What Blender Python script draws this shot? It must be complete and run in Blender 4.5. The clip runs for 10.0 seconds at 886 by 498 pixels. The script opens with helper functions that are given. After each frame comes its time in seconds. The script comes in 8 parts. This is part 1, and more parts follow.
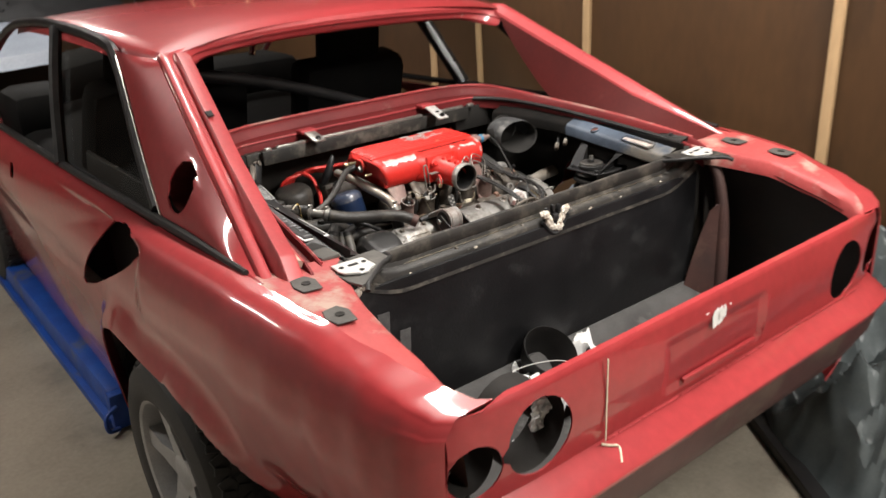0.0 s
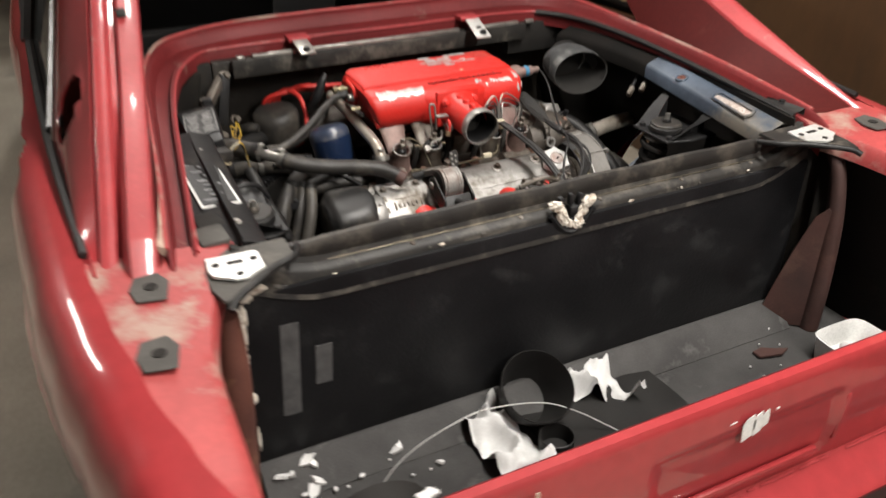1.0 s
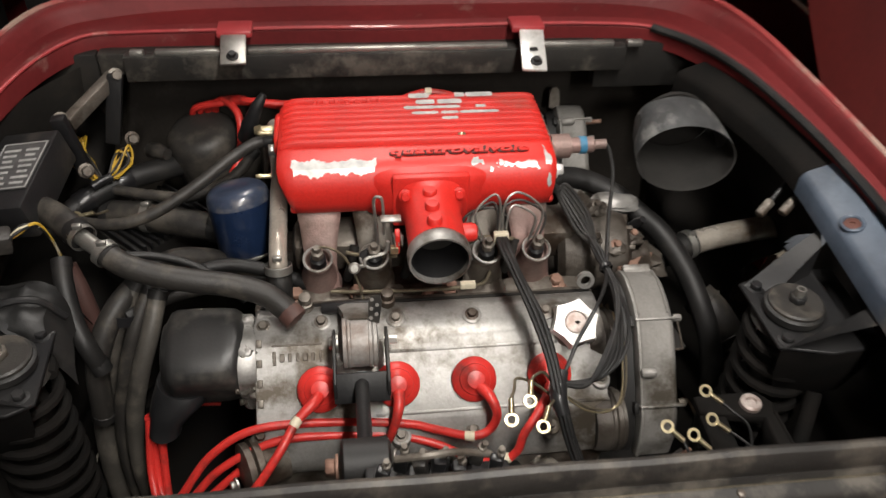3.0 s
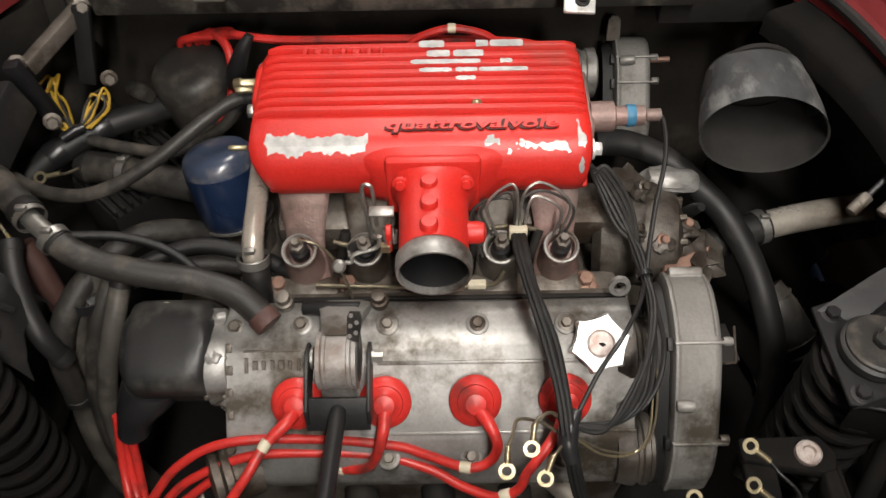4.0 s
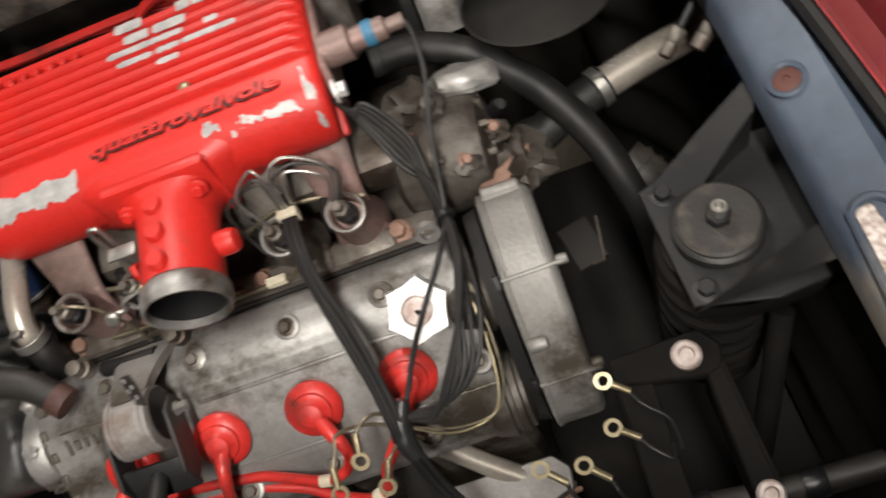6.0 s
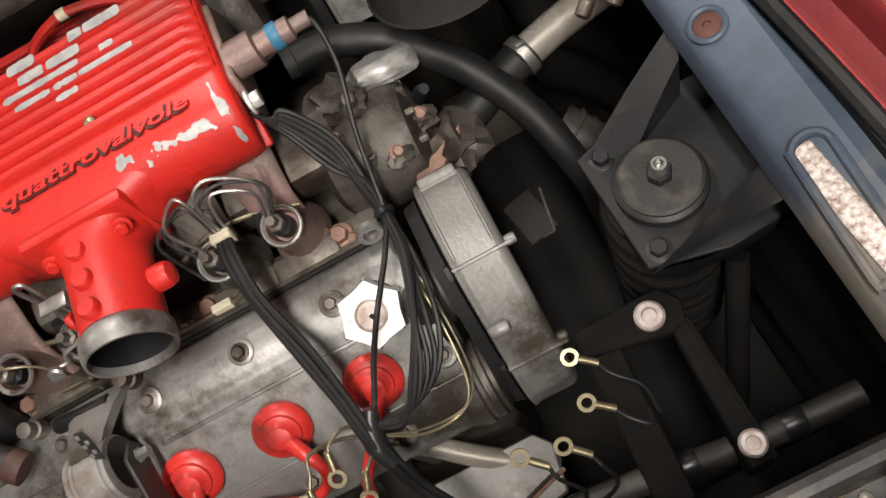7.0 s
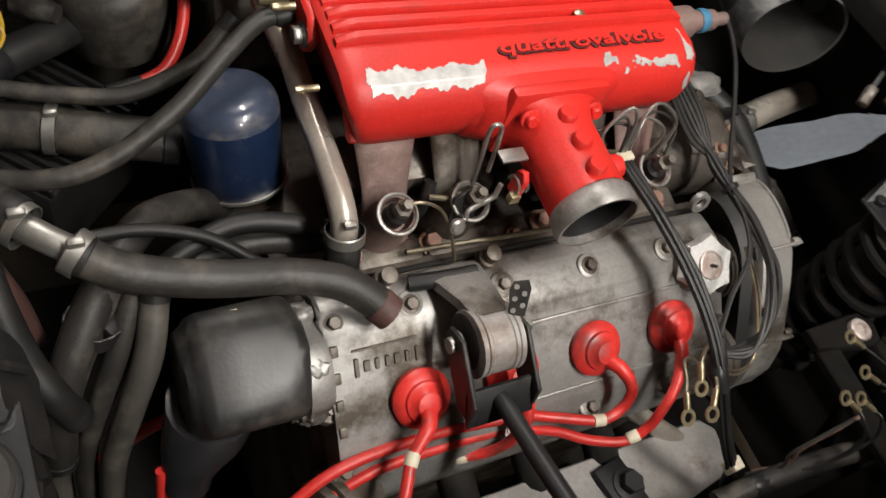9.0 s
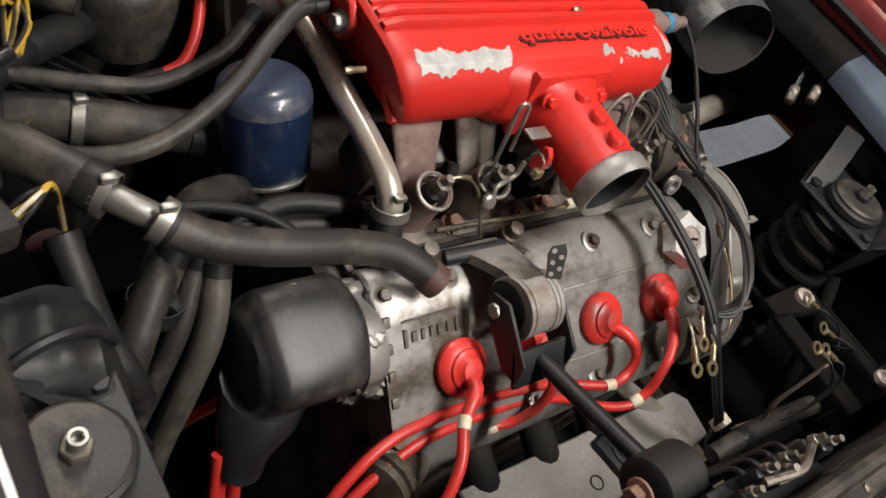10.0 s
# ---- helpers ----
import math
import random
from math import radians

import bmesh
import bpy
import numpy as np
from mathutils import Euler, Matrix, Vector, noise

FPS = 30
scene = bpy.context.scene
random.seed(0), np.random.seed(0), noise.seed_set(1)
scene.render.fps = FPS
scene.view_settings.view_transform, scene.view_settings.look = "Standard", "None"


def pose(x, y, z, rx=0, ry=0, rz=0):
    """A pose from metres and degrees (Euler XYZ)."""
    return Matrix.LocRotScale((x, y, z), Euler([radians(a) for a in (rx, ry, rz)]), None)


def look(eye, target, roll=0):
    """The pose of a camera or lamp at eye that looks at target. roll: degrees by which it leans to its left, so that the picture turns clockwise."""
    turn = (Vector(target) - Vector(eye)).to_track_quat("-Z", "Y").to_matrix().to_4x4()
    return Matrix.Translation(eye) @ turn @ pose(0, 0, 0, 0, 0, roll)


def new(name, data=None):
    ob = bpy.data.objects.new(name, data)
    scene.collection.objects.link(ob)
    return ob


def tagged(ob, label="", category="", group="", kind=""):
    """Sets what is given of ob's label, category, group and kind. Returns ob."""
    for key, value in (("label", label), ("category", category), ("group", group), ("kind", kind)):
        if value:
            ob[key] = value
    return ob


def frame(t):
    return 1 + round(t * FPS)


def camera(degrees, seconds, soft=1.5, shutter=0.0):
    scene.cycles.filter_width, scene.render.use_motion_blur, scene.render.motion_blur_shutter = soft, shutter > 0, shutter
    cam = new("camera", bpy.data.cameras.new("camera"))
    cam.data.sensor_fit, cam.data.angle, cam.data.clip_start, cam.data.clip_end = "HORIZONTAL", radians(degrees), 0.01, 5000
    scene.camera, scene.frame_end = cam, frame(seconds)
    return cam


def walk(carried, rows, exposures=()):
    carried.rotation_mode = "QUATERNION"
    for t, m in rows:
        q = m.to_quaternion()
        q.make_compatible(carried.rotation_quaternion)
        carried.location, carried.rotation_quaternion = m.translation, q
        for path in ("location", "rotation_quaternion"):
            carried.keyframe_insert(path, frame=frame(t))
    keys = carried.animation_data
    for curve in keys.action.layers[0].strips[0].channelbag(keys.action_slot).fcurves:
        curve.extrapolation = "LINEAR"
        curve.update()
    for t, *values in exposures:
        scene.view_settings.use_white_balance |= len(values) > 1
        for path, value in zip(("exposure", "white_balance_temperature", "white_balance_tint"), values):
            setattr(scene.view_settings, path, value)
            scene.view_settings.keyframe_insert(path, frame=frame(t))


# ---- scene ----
cam = camera(57.4, 10.0, shutter=0.5)
PATH = [
    (0, (-1.358, -1.273, 1.509), (-0.228, 0.197, 0.76), -3.0),
    (0.5, (-1.057, -1.115, 1.507), (-0.095, 0.403, 0.629), -1.8),
    (1, (-0.772, -0.994, 1.486), (-0.001, 0.548, 0.472), 0.5),
    (1.5, (-0.461, -0.912, 1.46), (0.138, 0.588, 0.28), 3.8),
    (2, (-0.278, -0.73, 1.484), (0.233, 0.786, 0.284), 5.3),
    (2.5, (-0.172, -0.51, 1.505), (0.209, 1.051, 0.314), 4.5),
    (2.7, (-0.155, -0.445, 1.493), (0.175, 1.11, 0.28), 4.0),
    (3.8, (0.008, -0.161, 1.495), (-0.005, 1.143, -0.021), -1.6),
    (4, (0.006, -0.121, 1.491), (-0.001, 1.145, -0.057), -1.2),
    (4.5, (0.015, -0.037, 1.471), (0.063, 1.148, -0.14), 0.7),
    (5, (0.074, 0.0, 1.451), (-0.027, 1.097, -0.218), -6.6),
    (5.5, (0.198, 0.021, 1.435), (-0.062, 1.021, -0.277), -22.3),
    (6, (0.291, 0.015, 1.412), (0.061, 1.014, -0.305), -30.9),
    (6.2, (0.323, 0.013, 1.39), (0.07, 1.005, -0.328), -35.2),
    (7.3, (0.283, 0.04, 1.4), (0.197, 0.938, -0.385), -33.2),
    (7.5, (0.199, 0.037, 1.406), (0.297, 0.968, -0.361), -18.9),
    (8, (-0.049, 0.069, 1.423), (0.299, 0.956, -0.336), 0.2),
    (8.5, (-0.278, 0.102, 1.399), (0.277, 0.937, -0.332), 18.9),
    (9, (-0.421, 0.102, 1.363), (0.427, 0.951, -0.238), 27.2),
    (9.5, (-0.514, 0.107, 1.336), (0.536, 0.888, -0.177), 29.2),
    (10, (-0.588, 0.097, 1.301), (0.578, 0.9, -0.111), 32.3),
]
walk(cam, [(t, look(eye, target, roll)) for t, eye, target, roll in PATH], [(0.0, 0.35), (0.5, 0.19), (1.0, 0.02), (1.5, -0.12), (2.0, -0.25), (2.5, -0.33), (4.0, -0.34), (5.0, -0.38), (6.0, -0.36), (7.5, -0.37), (8.5, -0.30), (9.0, -0.27), (10.0, -0.17)])

# ---- light ----
world = bpy.data.worlds.new("garage_world")
scene.world = world
world.use_nodes = True
world.node_tree.nodes["Background"].inputs[0].default_value = (0.03, 0.029, 0.028, 1)
world.node_tree.nodes["Background"].inputs[1].default_value = 1.0
scene.view_settings.exposure = 0.0

GROUND = -0.10
CEILING = 2.75
CX = -0.02
# Last two are unseen lamps added to light the left flank and parked car.
LIGHTS = [(0.26, -0.62, 78.0), (0.25, -2.5, 77.0), (0.0, 1.75, 41.0), (-2.2, 2.1, 36.0), (0.0, 5.2, 44.0)]


# ---- materials ----
def mat(name, a, b=None, rough=0.5, metal=0.0, scale=12.0, fine=160.0, bump=0.15, depth=0.002, dirt=None, dirt_at=0.62, dirt_scale=5.0, coat=0.0, rough_var=0.12, spec=0.5, stretch=(1, 1, 1)):
    """A surface with two scales of colour, grain, patches of dirt and fine relief."""
    m = bpy.data.materials.new(name)
    m.use_nodes = True
    nt = m.node_tree
    n, l = nt.nodes, nt.links
    p = n["Principled BSDF"]
    b = b or tuple(c * 0.75 for c in a)
    tc = n.new("ShaderNodeTexCoord")
    mp = n.new("ShaderNodeMapping")
    mp.inputs["Scale"].default_value = stretch
    l.new(tc.outputs["Object"], mp.inputs["Vector"])
    big = n.new("ShaderNodeTexNoise")
    big.inputs["Scale"].default_value, big.inputs["Detail"].default_value = scale, 6
    small = n.new("ShaderNodeTexNoise")
    small.inputs["Scale"].default_value, small.inputs["Detail"].default_value = fine, 4
    for t in (big, small):
        l.new(mp.outputs["Vector"], t.inputs["Vector"])
    r1 = n.new("ShaderNodeValToRGB")
    r1.color_ramp.elements[0].position, r1.color_ramp.elements[1].position = 0.35, 0.68
    r1.color_ramp.elements[0].color, r1.color_ramp.elements[1].color = (*a, 1), (*b, 1)
    l.new(big.outputs["Fac"], r1.inputs["Fac"])
    mix = n.new("ShaderNodeMix")
    mix.data_type, mix.blend_type = "RGBA", "MULTIPLY"
    mix.inputs[0].default_value = 0.35
    l.new(r1.outputs["Color"], mix.inputs[6])
    r2 = n.new("ShaderNodeValToRGB")
    r2.color_ramp.elements[0].position, r2.color_ramp.elements[1].position = 0.3, 0.7
    r2.color_ramp.elements[0].color = (0.55, 0.55, 0.55, 1)
    l.new(small.outputs["Fac"], r2.inputs["Fac"])
    l.new(r2.outputs["Color"], mix.inputs[7])
    out = mix.outputs[2]
    if dirt:
        dn = n.new("ShaderNodeTexNoise")
        dn.inputs["Scale"].default_value, dn.inputs["Detail"].default_value, dn.inputs["Roughness"].default_value = dirt_scale, 8, 0.65
        l.new(mp.outputs["Vector"], dn.inputs["Vector"])
        dr = n.new("ShaderNodeValToRGB")
        dr.color_ramp.elements[0].position, dr.color_ramp.elements[1].position = dirt_at - 0.08, dirt_at + 0.05
        l.new(dn.outputs["Fac"], dr.inputs["Fac"])
        dm = n.new("ShaderNodeMix")
        dm.data_type = "RGBA"
        l.new(dr.outputs["Color"], dm.inputs[0])
        l.new(out, dm.inputs[6])
        dm.inputs[7].default_value = (*dirt, 1)
        out = dm.outputs[2]
    l.new(out, p.inputs["Base Color"])
    rr = n.new("ShaderNodeMapRange")
    rr.inputs["To Min"].default_value, rr.inputs["To Max"].default_value = max(0.02, rough - rough_var), min(1, rough + rough_var)
    l.new(big.outputs["Fac"], rr.inputs["Value"])
    l.new(rr.outputs["Result"], p.inputs["Roughness"])
    p.inputs["Metallic"].default_value = metal
    p.inputs["Specular IOR Level"].default_value = spec
    p.inputs["Coat Weight"].default_value = coat
    p.inputs["Coat Roughness"].default_value = 0.06
    if bump:
        bp = n.new("ShaderNodeBump")
        bp.inputs["Strength"].default_value, bp.inputs["Distance"].default_value = bump, depth
        add = n.new("ShaderNodeMath")
        l.new(big.outputs["Fac"], add.inputs[0])
        l.new(small.outputs["Fac"], add.inputs[1])
        l.new(add.outputs[0], bp.inputs["Height"])
        l.new(bp.outputs["Normal"], p.inputs["Normal"])
    return m


def glow(name, colour, strength):
    m = bpy.data.materials.new(name)
    m.use_nodes = True
    p = m.node_tree.nodes["Principled BSDF"]
    p.inputs["Base Color"].default_value = (0.9, 0.9, 0.9, 1)
    p.inputs["Emission Color"].default_value = (*colour, 1)
    p.inputs["Emission Strength"].default_value = strength
    return m


PAINT = mat("red_car_paint", (0.345, 0.035, 0.039), (0.275, 0.026, 0.030), rough=0.36, scale=2.0, fine=40, bump=0.02, coat=0.9, spec=0.25, rough_var=0.06, dirt=(0.31, 0.038, 0.040), dirt_at=0.68, dirt_scale=3.5)
# Darker copy of the red: the gutter's shade is put into the colour.
GUTTER_RED = mat("shaded_gutter_paint", (0.155, 0.018, 0.019), (0.105, 0.013, 0.014), rough=0.58, scale=6, fine=90, bump=0.08, coat=0.0, spec=0.22, dirt=(0.20, 0.10, 0.085), dirt_at=0.70, dirt_scale=12)
# Dusty red lightened: the pink sheen of bands and frame is in the colour.
PAINT_DUSTY_SHEEN = mat("dusty_sheen_red_paint", (0.40, 0.048, 0.052), (0.30, 0.034, 0.038), rough=0.44, scale=6, fine=90, bump=0.06, coat=0.45, spec=0.4, dirt=(0.46, 0.24, 0.20), dirt_at=0.70, dirt_scale=12)
DECK_PAINT = mat("worn_deck_paint", (0.38, 0.060, 0.058), (0.27, 0.040, 0.040), rough=0.55, scale=7, fine=90, bump=0.1, coat=0.0, spec=0.4, dirt=(0.32, 0.22, 0.18), dirt_at=0.60, dirt_scale=7)
SEALER = mat("cracked_beige_sealer", (0.46, 0.37, 0.29), (0.30, 0.17, 0.14), rough=0.8, scale=30, fine=200, bump=0.4)
PRIMER = mat("brown_primer_rust", (0.13, 0.045, 0.030), (0.07, 0.022, 0.015), rough=0.7, scale=9, dirt=(0.24, 0.13, 0.07), dirt_at=0.62)
CRACKLE = mat("red_crackle_paint", (0.62, 0.024, 0.017), (0.50, 0.017, 0.012), rough=0.44, scale=14, fine=320, bump=0.30, depth=0.001, dirt=(0.36, 0.035, 0.024), dirt_at=0.66, dirt_scale=10)
BARE = mat("flaked_bare_aluminium", (0.60, 0.59, 0.57), (0.38, 0.38, 0.375), rough=0.42, metal=0.35, scale=60, bump=0.2)
ALLOY = mat("dirty_cast_alloy", (0.385, 0.374, 0.357), (0.25, 0.243, 0.23), rough=0.47, metal=0.62, scale=16, fine=260, bump=0.13, dirt=(0.080, 0.066, 0.050), dirt_at=0.565, dirt_scale=11)
ALLOY_DARK = mat("oily_cast_alloy", (0.20, 0.18, 0.155), (0.10, 0.085, 0.07), rough=0.5, metal=0.5, scale=18, fine=240, bump=0.3, dirt=(0.05, 0.035, 0.025), dirt_at=0.55, dirt_scale=12)
ALLOY_PINK = mat("oversprayed_alloy", (0.29, 0.175, 0.155), (0.20, 0.150, 0.132), rough=0.5, metal=0.35, scale=14, fine=260, bump=0.3, dirt=(0.085, 0.06, 0.048), dirt_at=0.58)
CHROME = mat("polished_steel", (0.72, 0.71, 0.69), (0.55, 0.54, 0.52), rough=0.22, metal=1.0, scale=20, fine=300, bump=0.05)
STEEL = mat("dull_zinc_steel", (0.44, 0.43, 0.40), (0.28, 0.27, 0.25), rough=0.4, metal=0.85, scale=40, fine=400, bump=0.1)
PLATED = mat("bright_plated_zinc", (0.80, 0.80, 0.78), (0.66, 0.66, 0.64), rough=0.33, metal=0.45, scale=30, fine=300, bump=0.08, dirt=(0.40, 0.38, 0.34), dirt_at=0.64, dirt_scale=40)
BRASS = mat("tarnished_brass", (0.46, 0.40, 0.26), (0.34, 0.28, 0.17), rough=0.34, metal=0.85, scale=80, fine=500, bump=0.05)
COPPER = mat("rusty_steel", (0.32, 0.20, 0.15), (0.20, 0.11, 0.08), rough=0.6, metal=0.5, scale=60, fine=400, bump=0.15)
RUBBER = mat("black_rubber_hose", (0.0090, 0.0090, 0.0090), (0.015, 0.014, 0.0135), rough=0.52, scale=20, fine=300, bump=0.12, spec=0.38, dirt=(0.027, 0.025, 0.022), dirt_at=0.65, dirt_scale=14)
RUBBER_GREY = mat("greyed_rubber_hose", (0.030, 0.0275, 0.025), (0.0155, 0.0142, 0.013), rough=0.50, scale=18, fine=300, bump=0.2, spec=0.4, dirt=(0.066, 0.058, 0.048), dirt_at=0.60, dirt_scale=16)
PLASTIC = mat("black_plastic", (0.010, 0.010, 0.011), (0.018, 0.018, 0.019), rough=0.32, scale=18, fine=300, bump=0.08, spec=0.5, dirt=(0.045, 0.042, 0.040), dirt_at=0.68)
BLACK_STEEL = mat("black_painted_steel", (0.0095, 0.0095, 0.0105), (0.017, 0.0165, 0.0165), rough=0.47, scale=14, fine=200, bump=0.15, spec=0.36, dirt=(0.045, 0.040, 0.034), dirt_at=0.65, dirt_scale=9)
BAY = mat("grimy_black_bay", (0.014, 0.013, 0.012), (0.020, 0.018, 0.016), rough=0.7, scale=10, fine=120, bump=0.2, spec=0.2, dirt=(0.028, 0.024, 0.019), dirt_at=0.66)
BAY_GREY = mat("dusty_grey_firewall", (0.075, 0.070, 0.062), (0.042, 0.039, 0.035), rough=0.7, scale=9, fine=120, bump=0.25, dirt=(0.13, 0.118, 0.10), dirt_at=0.62)
BLUEGREY = mat("blue_grey_inner_panel", (0.074, 0.096, 0.130), (0.034, 0.046, 0.066), rough=0.50, scale=11, fine=120, bump=0.12, spec=0.4, dirt=(0.13, 0.118, 0.10), dirt_at=0.56)
# Red darkened so the buttresses' inner faces carry their shade in the colour.
INNER_RED = mat("dull_shaded_red", (0.066, 0.0068, 0.0058), (0.046, 0.0050, 0.0044), rough=0.68, scale=5, fine=90, bump=0.06, spec=0.18, dirt=(0.080, 0.016, 0.013), dirt_at=0.70, dirt_scale=9)
FIREWALL = mat("sooty_firewall", (0.034, 0.029, 0.024), (0.019, 0.016, 0.0135), rough=0.75, scale=8, fine=120, bump=0.25, spec=0.25, dirt=(0.060, 0.054, 0.045), dirt_at=0.66, dirt_scale=7)
# Near-black: shade round the springs and low bay put into the colour.
SPRING = mat("shaded_black_steel", (0.006, 0.0058, 0.0055), (0.011, 0.0095, 0.0085), rough=0.85, scale=20, fine=200, bump=0.2, spec=0.08)
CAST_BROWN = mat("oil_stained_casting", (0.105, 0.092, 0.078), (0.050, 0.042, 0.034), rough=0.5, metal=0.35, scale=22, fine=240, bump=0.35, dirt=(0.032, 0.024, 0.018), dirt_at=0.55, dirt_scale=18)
MOTTLED = mat("flaking_pale_rust", (0.62, 0.56, 0.52), (0.20, 0.13, 0.10), rough=0.5, metal=0.25, scale=260, fine=700, bump=0.3)
BOARD = mat("black_fibre_board", (0.0062, 0.0063, 0.0071), (0.012, 0.012, 0.013), rough=0.42, scale=5, fine=180, bump=0.25, spec=0.28, dirt=(0.022, 0.0225, 0.023), dirt_at=0.645, dirt_scale=10, rough_var=0.26)
CARPET = mat("grey_boot_lining", (0.072, 0.070, 0.068), (0.044, 0.043, 0.042), rough=0.8, scale=10, fine=350, bump=0.3, spec=0.3, dirt=(0.14, 0.135, 0.13), dirt_at=0.64)
BLUE = mat("blue_filter_paint", (0.010, 0.021, 0.055), (0.006, 0.014, 0.038), rough=0.3, scale=12, fine=200, bump=0.04, coat=0.6, dirt=(0.040, 0.050, 0.075), dirt_at=0.62)
BLUE_DUSTY = mat("dusty_blue_dome", (0.042, 0.055, 0.090), (0.024, 0.034, 0.060), rough=0.34, scale=14, fine=220, bump=0.06, coat=0.5, dirt=(0.11, 0.105, 0.11), dirt_at=0.60, dirt_scale=22)
LIFT_BLUE = mat("blue_lift_paint", (0.012, 0.075, 0.36), (0.010, 0.05, 0.26), rough=0.45, scale=6, fine=90, bump=0.1, dirt=(0.10, 0.10, 0.10), dirt_at=0.66)
RED_WIRE = mat("red_ignition_lead", (0.62, 0.035, 0.028), (0.50, 0.025, 0.020), rough=0.4, scale=20, fine=300, bump=0.05, dirt=(0.17, 0.025, 0.02), dirt_at=0.60, dirt_scale=14)
YELLOW = mat("yellow_wire", (0.50, 0.31, 0.03), rough=0.45, scale=40, bump=0)
WHITE = mat("white_plastic", (0.78, 0.78, 0.76), (0.66, 0.66, 0.64), rough=0.5, scale=15, fine=200, bump=0.05)
CLOTH = mat("white_rag", (0.74, 0.74, 0.73), (0.58, 0.58, 0.57), rough=0.9, scale=25, fine=500, bump=0.3)
LABEL = mat("cream_marker_sleeve", (0.66, 0.60, 0.46), (0.5, 0.45, 0.33), rough=0.6, scale=60, bump=0)
TAPE = mat("silver_tape", (0.13, 0.13, 0.13), (0.08, 0.08, 0.08), rough=0.5, metal=0.3, scale=40, fine=300, bump=0.15)
CARDBOARD = mat("black_plastic_sheet", (0.013, 0.0125, 0.012), (0.020, 0.019, 0.018), rough=0.55, scale=14, fine=200, bump=0.08, spec=0.3)
DUCT = mat("grey_paper_duct", (0.058, 0.060, 0.062), (0.026, 0.027, 0.028), rough=0.55, scale=26, fine=140, bump=0.4, dirt=(0.135, 0.135, 0.13), dirt_at=0.58, dirt_scale=22, stretch=(1, 0.5, 1))
# Near-black lining: the darkness inside the duct is put into its colour.
DUCT_IN = mat("shaded_duct_lining", (0.016, 0.0145, 0.0125), (0.009, 0.008, 0.007), rough=0.8, scale=16, bump=0.15)
PLY = mat("brown_plywood", (0.100, 0.050, 0.021), (0.058, 0.028, 0.0115), rough=0.5, scale=1.3, fine=30, bump=0.1, dirt=(0.052, 0.027, 0.012), dirt_at=0.62, dirt_scale=3.4, stretch=(1, 1.0, 0.35))
BATTEN = mat("pale_pine_batten", (0.55, 0.37, 0.20), (0.45, 0.29, 0.15), rough=0.6, scale=5, fine=80, bump=0.15, stretch=(1, 1, 0.15))
CONCRETE = mat("stained_concrete", (0.36, 0.322, 0.258), (0.265, 0.235, 0.188), rough=0.6, scale=2.5, fine=60, bump=0.15, dirt=(0.16, 0.145, 0.122), dirt_at=0.64, dirt_scale=2.2)
PLASTER = mat("grey_wall_paint", (0.36, 0.345, 0.32), (0.29, 0.28, 0.26), rough=0.85, scale=2, fine=50, bump=0.1)
TARP = mat("grey_green_tarpaulin", (0.105, 0.120, 0.122), (0.050, 0.060, 0.062), rough=0.46, scale=8, fine=120, bump=0.15, spec=0.5)
TYRE = mat("tyre_rubber", (0.022, 0.021, 0.020), (0.035, 0.033, 0.031), rough=0.75, scale=20, fine=200, bump=0.2)
RIM = mat("silver_wheel_paint", (0.42, 0.42, 0.42), (0.34, 0.34, 0.34), rough=0.4, metal=0.4, scale=10, bump=0.05)
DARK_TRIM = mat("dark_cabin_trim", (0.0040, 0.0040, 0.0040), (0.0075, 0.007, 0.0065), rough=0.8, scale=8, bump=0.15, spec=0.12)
SILVER_PAPER = mat("printed_dark_plate", (0.10, 0.10, 0.10), (0.07, 0.07, 0.07), rough=0.5, metal=0.3, scale=50, bump=0)
BLUE_PLASTIC = mat("blue_plastic", (0.03, 0.13, 0.42), rough=0.5, bump=0)
TEAL = mat("teal_cap", (0.05, 0.22, 0.38), rough=0.5, bump=0)
SILVER_PRINT = mat("grey_print", (0.17, 0.17, 0.175), (0.12, 0.12, 0.125), rough=0.5, scale=60, bump=0)
PRINT_PALE = mat("pale_grey_print", (0.36, 0.36, 0.35), (0.24, 0.24, 0.235), rough=0.5, scale=60, bump=0)
WIRE_BARE = mat("tarnished_wire", (0.22, 0.19, 0.13), (0.13, 0.11, 0.08), rough=0.4, metal=0.7, scale=90, bump=0)
RUST_PALE = mat("pale_rusty_steel", (0.52, 0.46, 0.43), (0.30, 0.22, 0.19), rough=0.45, metal=0.35, scale=90, fine=500, bump=0.15)
# Darker than the tail: the underside's shade is put into this maroon.
VALANCE = mat("shaded_maroon_valance", (0.085, 0.028, 0.027), (0.055, 0.022, 0.020), rough=0.55, scale=5, fine=80, bump=0.1, dirt=(0.10, 0.065, 0.05), dirt_at=0.62)
NICKEL = mat("worn_nickel_pipe", (0.62, 0.57, 0.50), (0.42, 0.37, 0.31), rough=0.30, metal=0.55, scale=14, fine=200, bump=0.05, dirt=(0.22, 0.16, 0.11), dirt_at=0.64, dirt_scale=16)
ALLOY_DUSTY = mat("dusty_grey_casting", (0.30, 0.288, 0.27), (0.185, 0.177, 0.164), rough=0.50, metal=0.4, scale=14, fine=260, bump=0.25, dirt=(0.075, 0.064, 0.050), dirt_at=0.60, dirt_scale=12)
ALLOY_PALE = mat("pale_alloy_plate", (0.42, 0.40, 0.38), (0.28, 0.265, 0.25), rough=0.5, metal=0.3, scale=10, fine=200, bump=0.2, dirt=(0.16, 0.12, 0.10), dirt_at=0.64, dirt_scale=14)
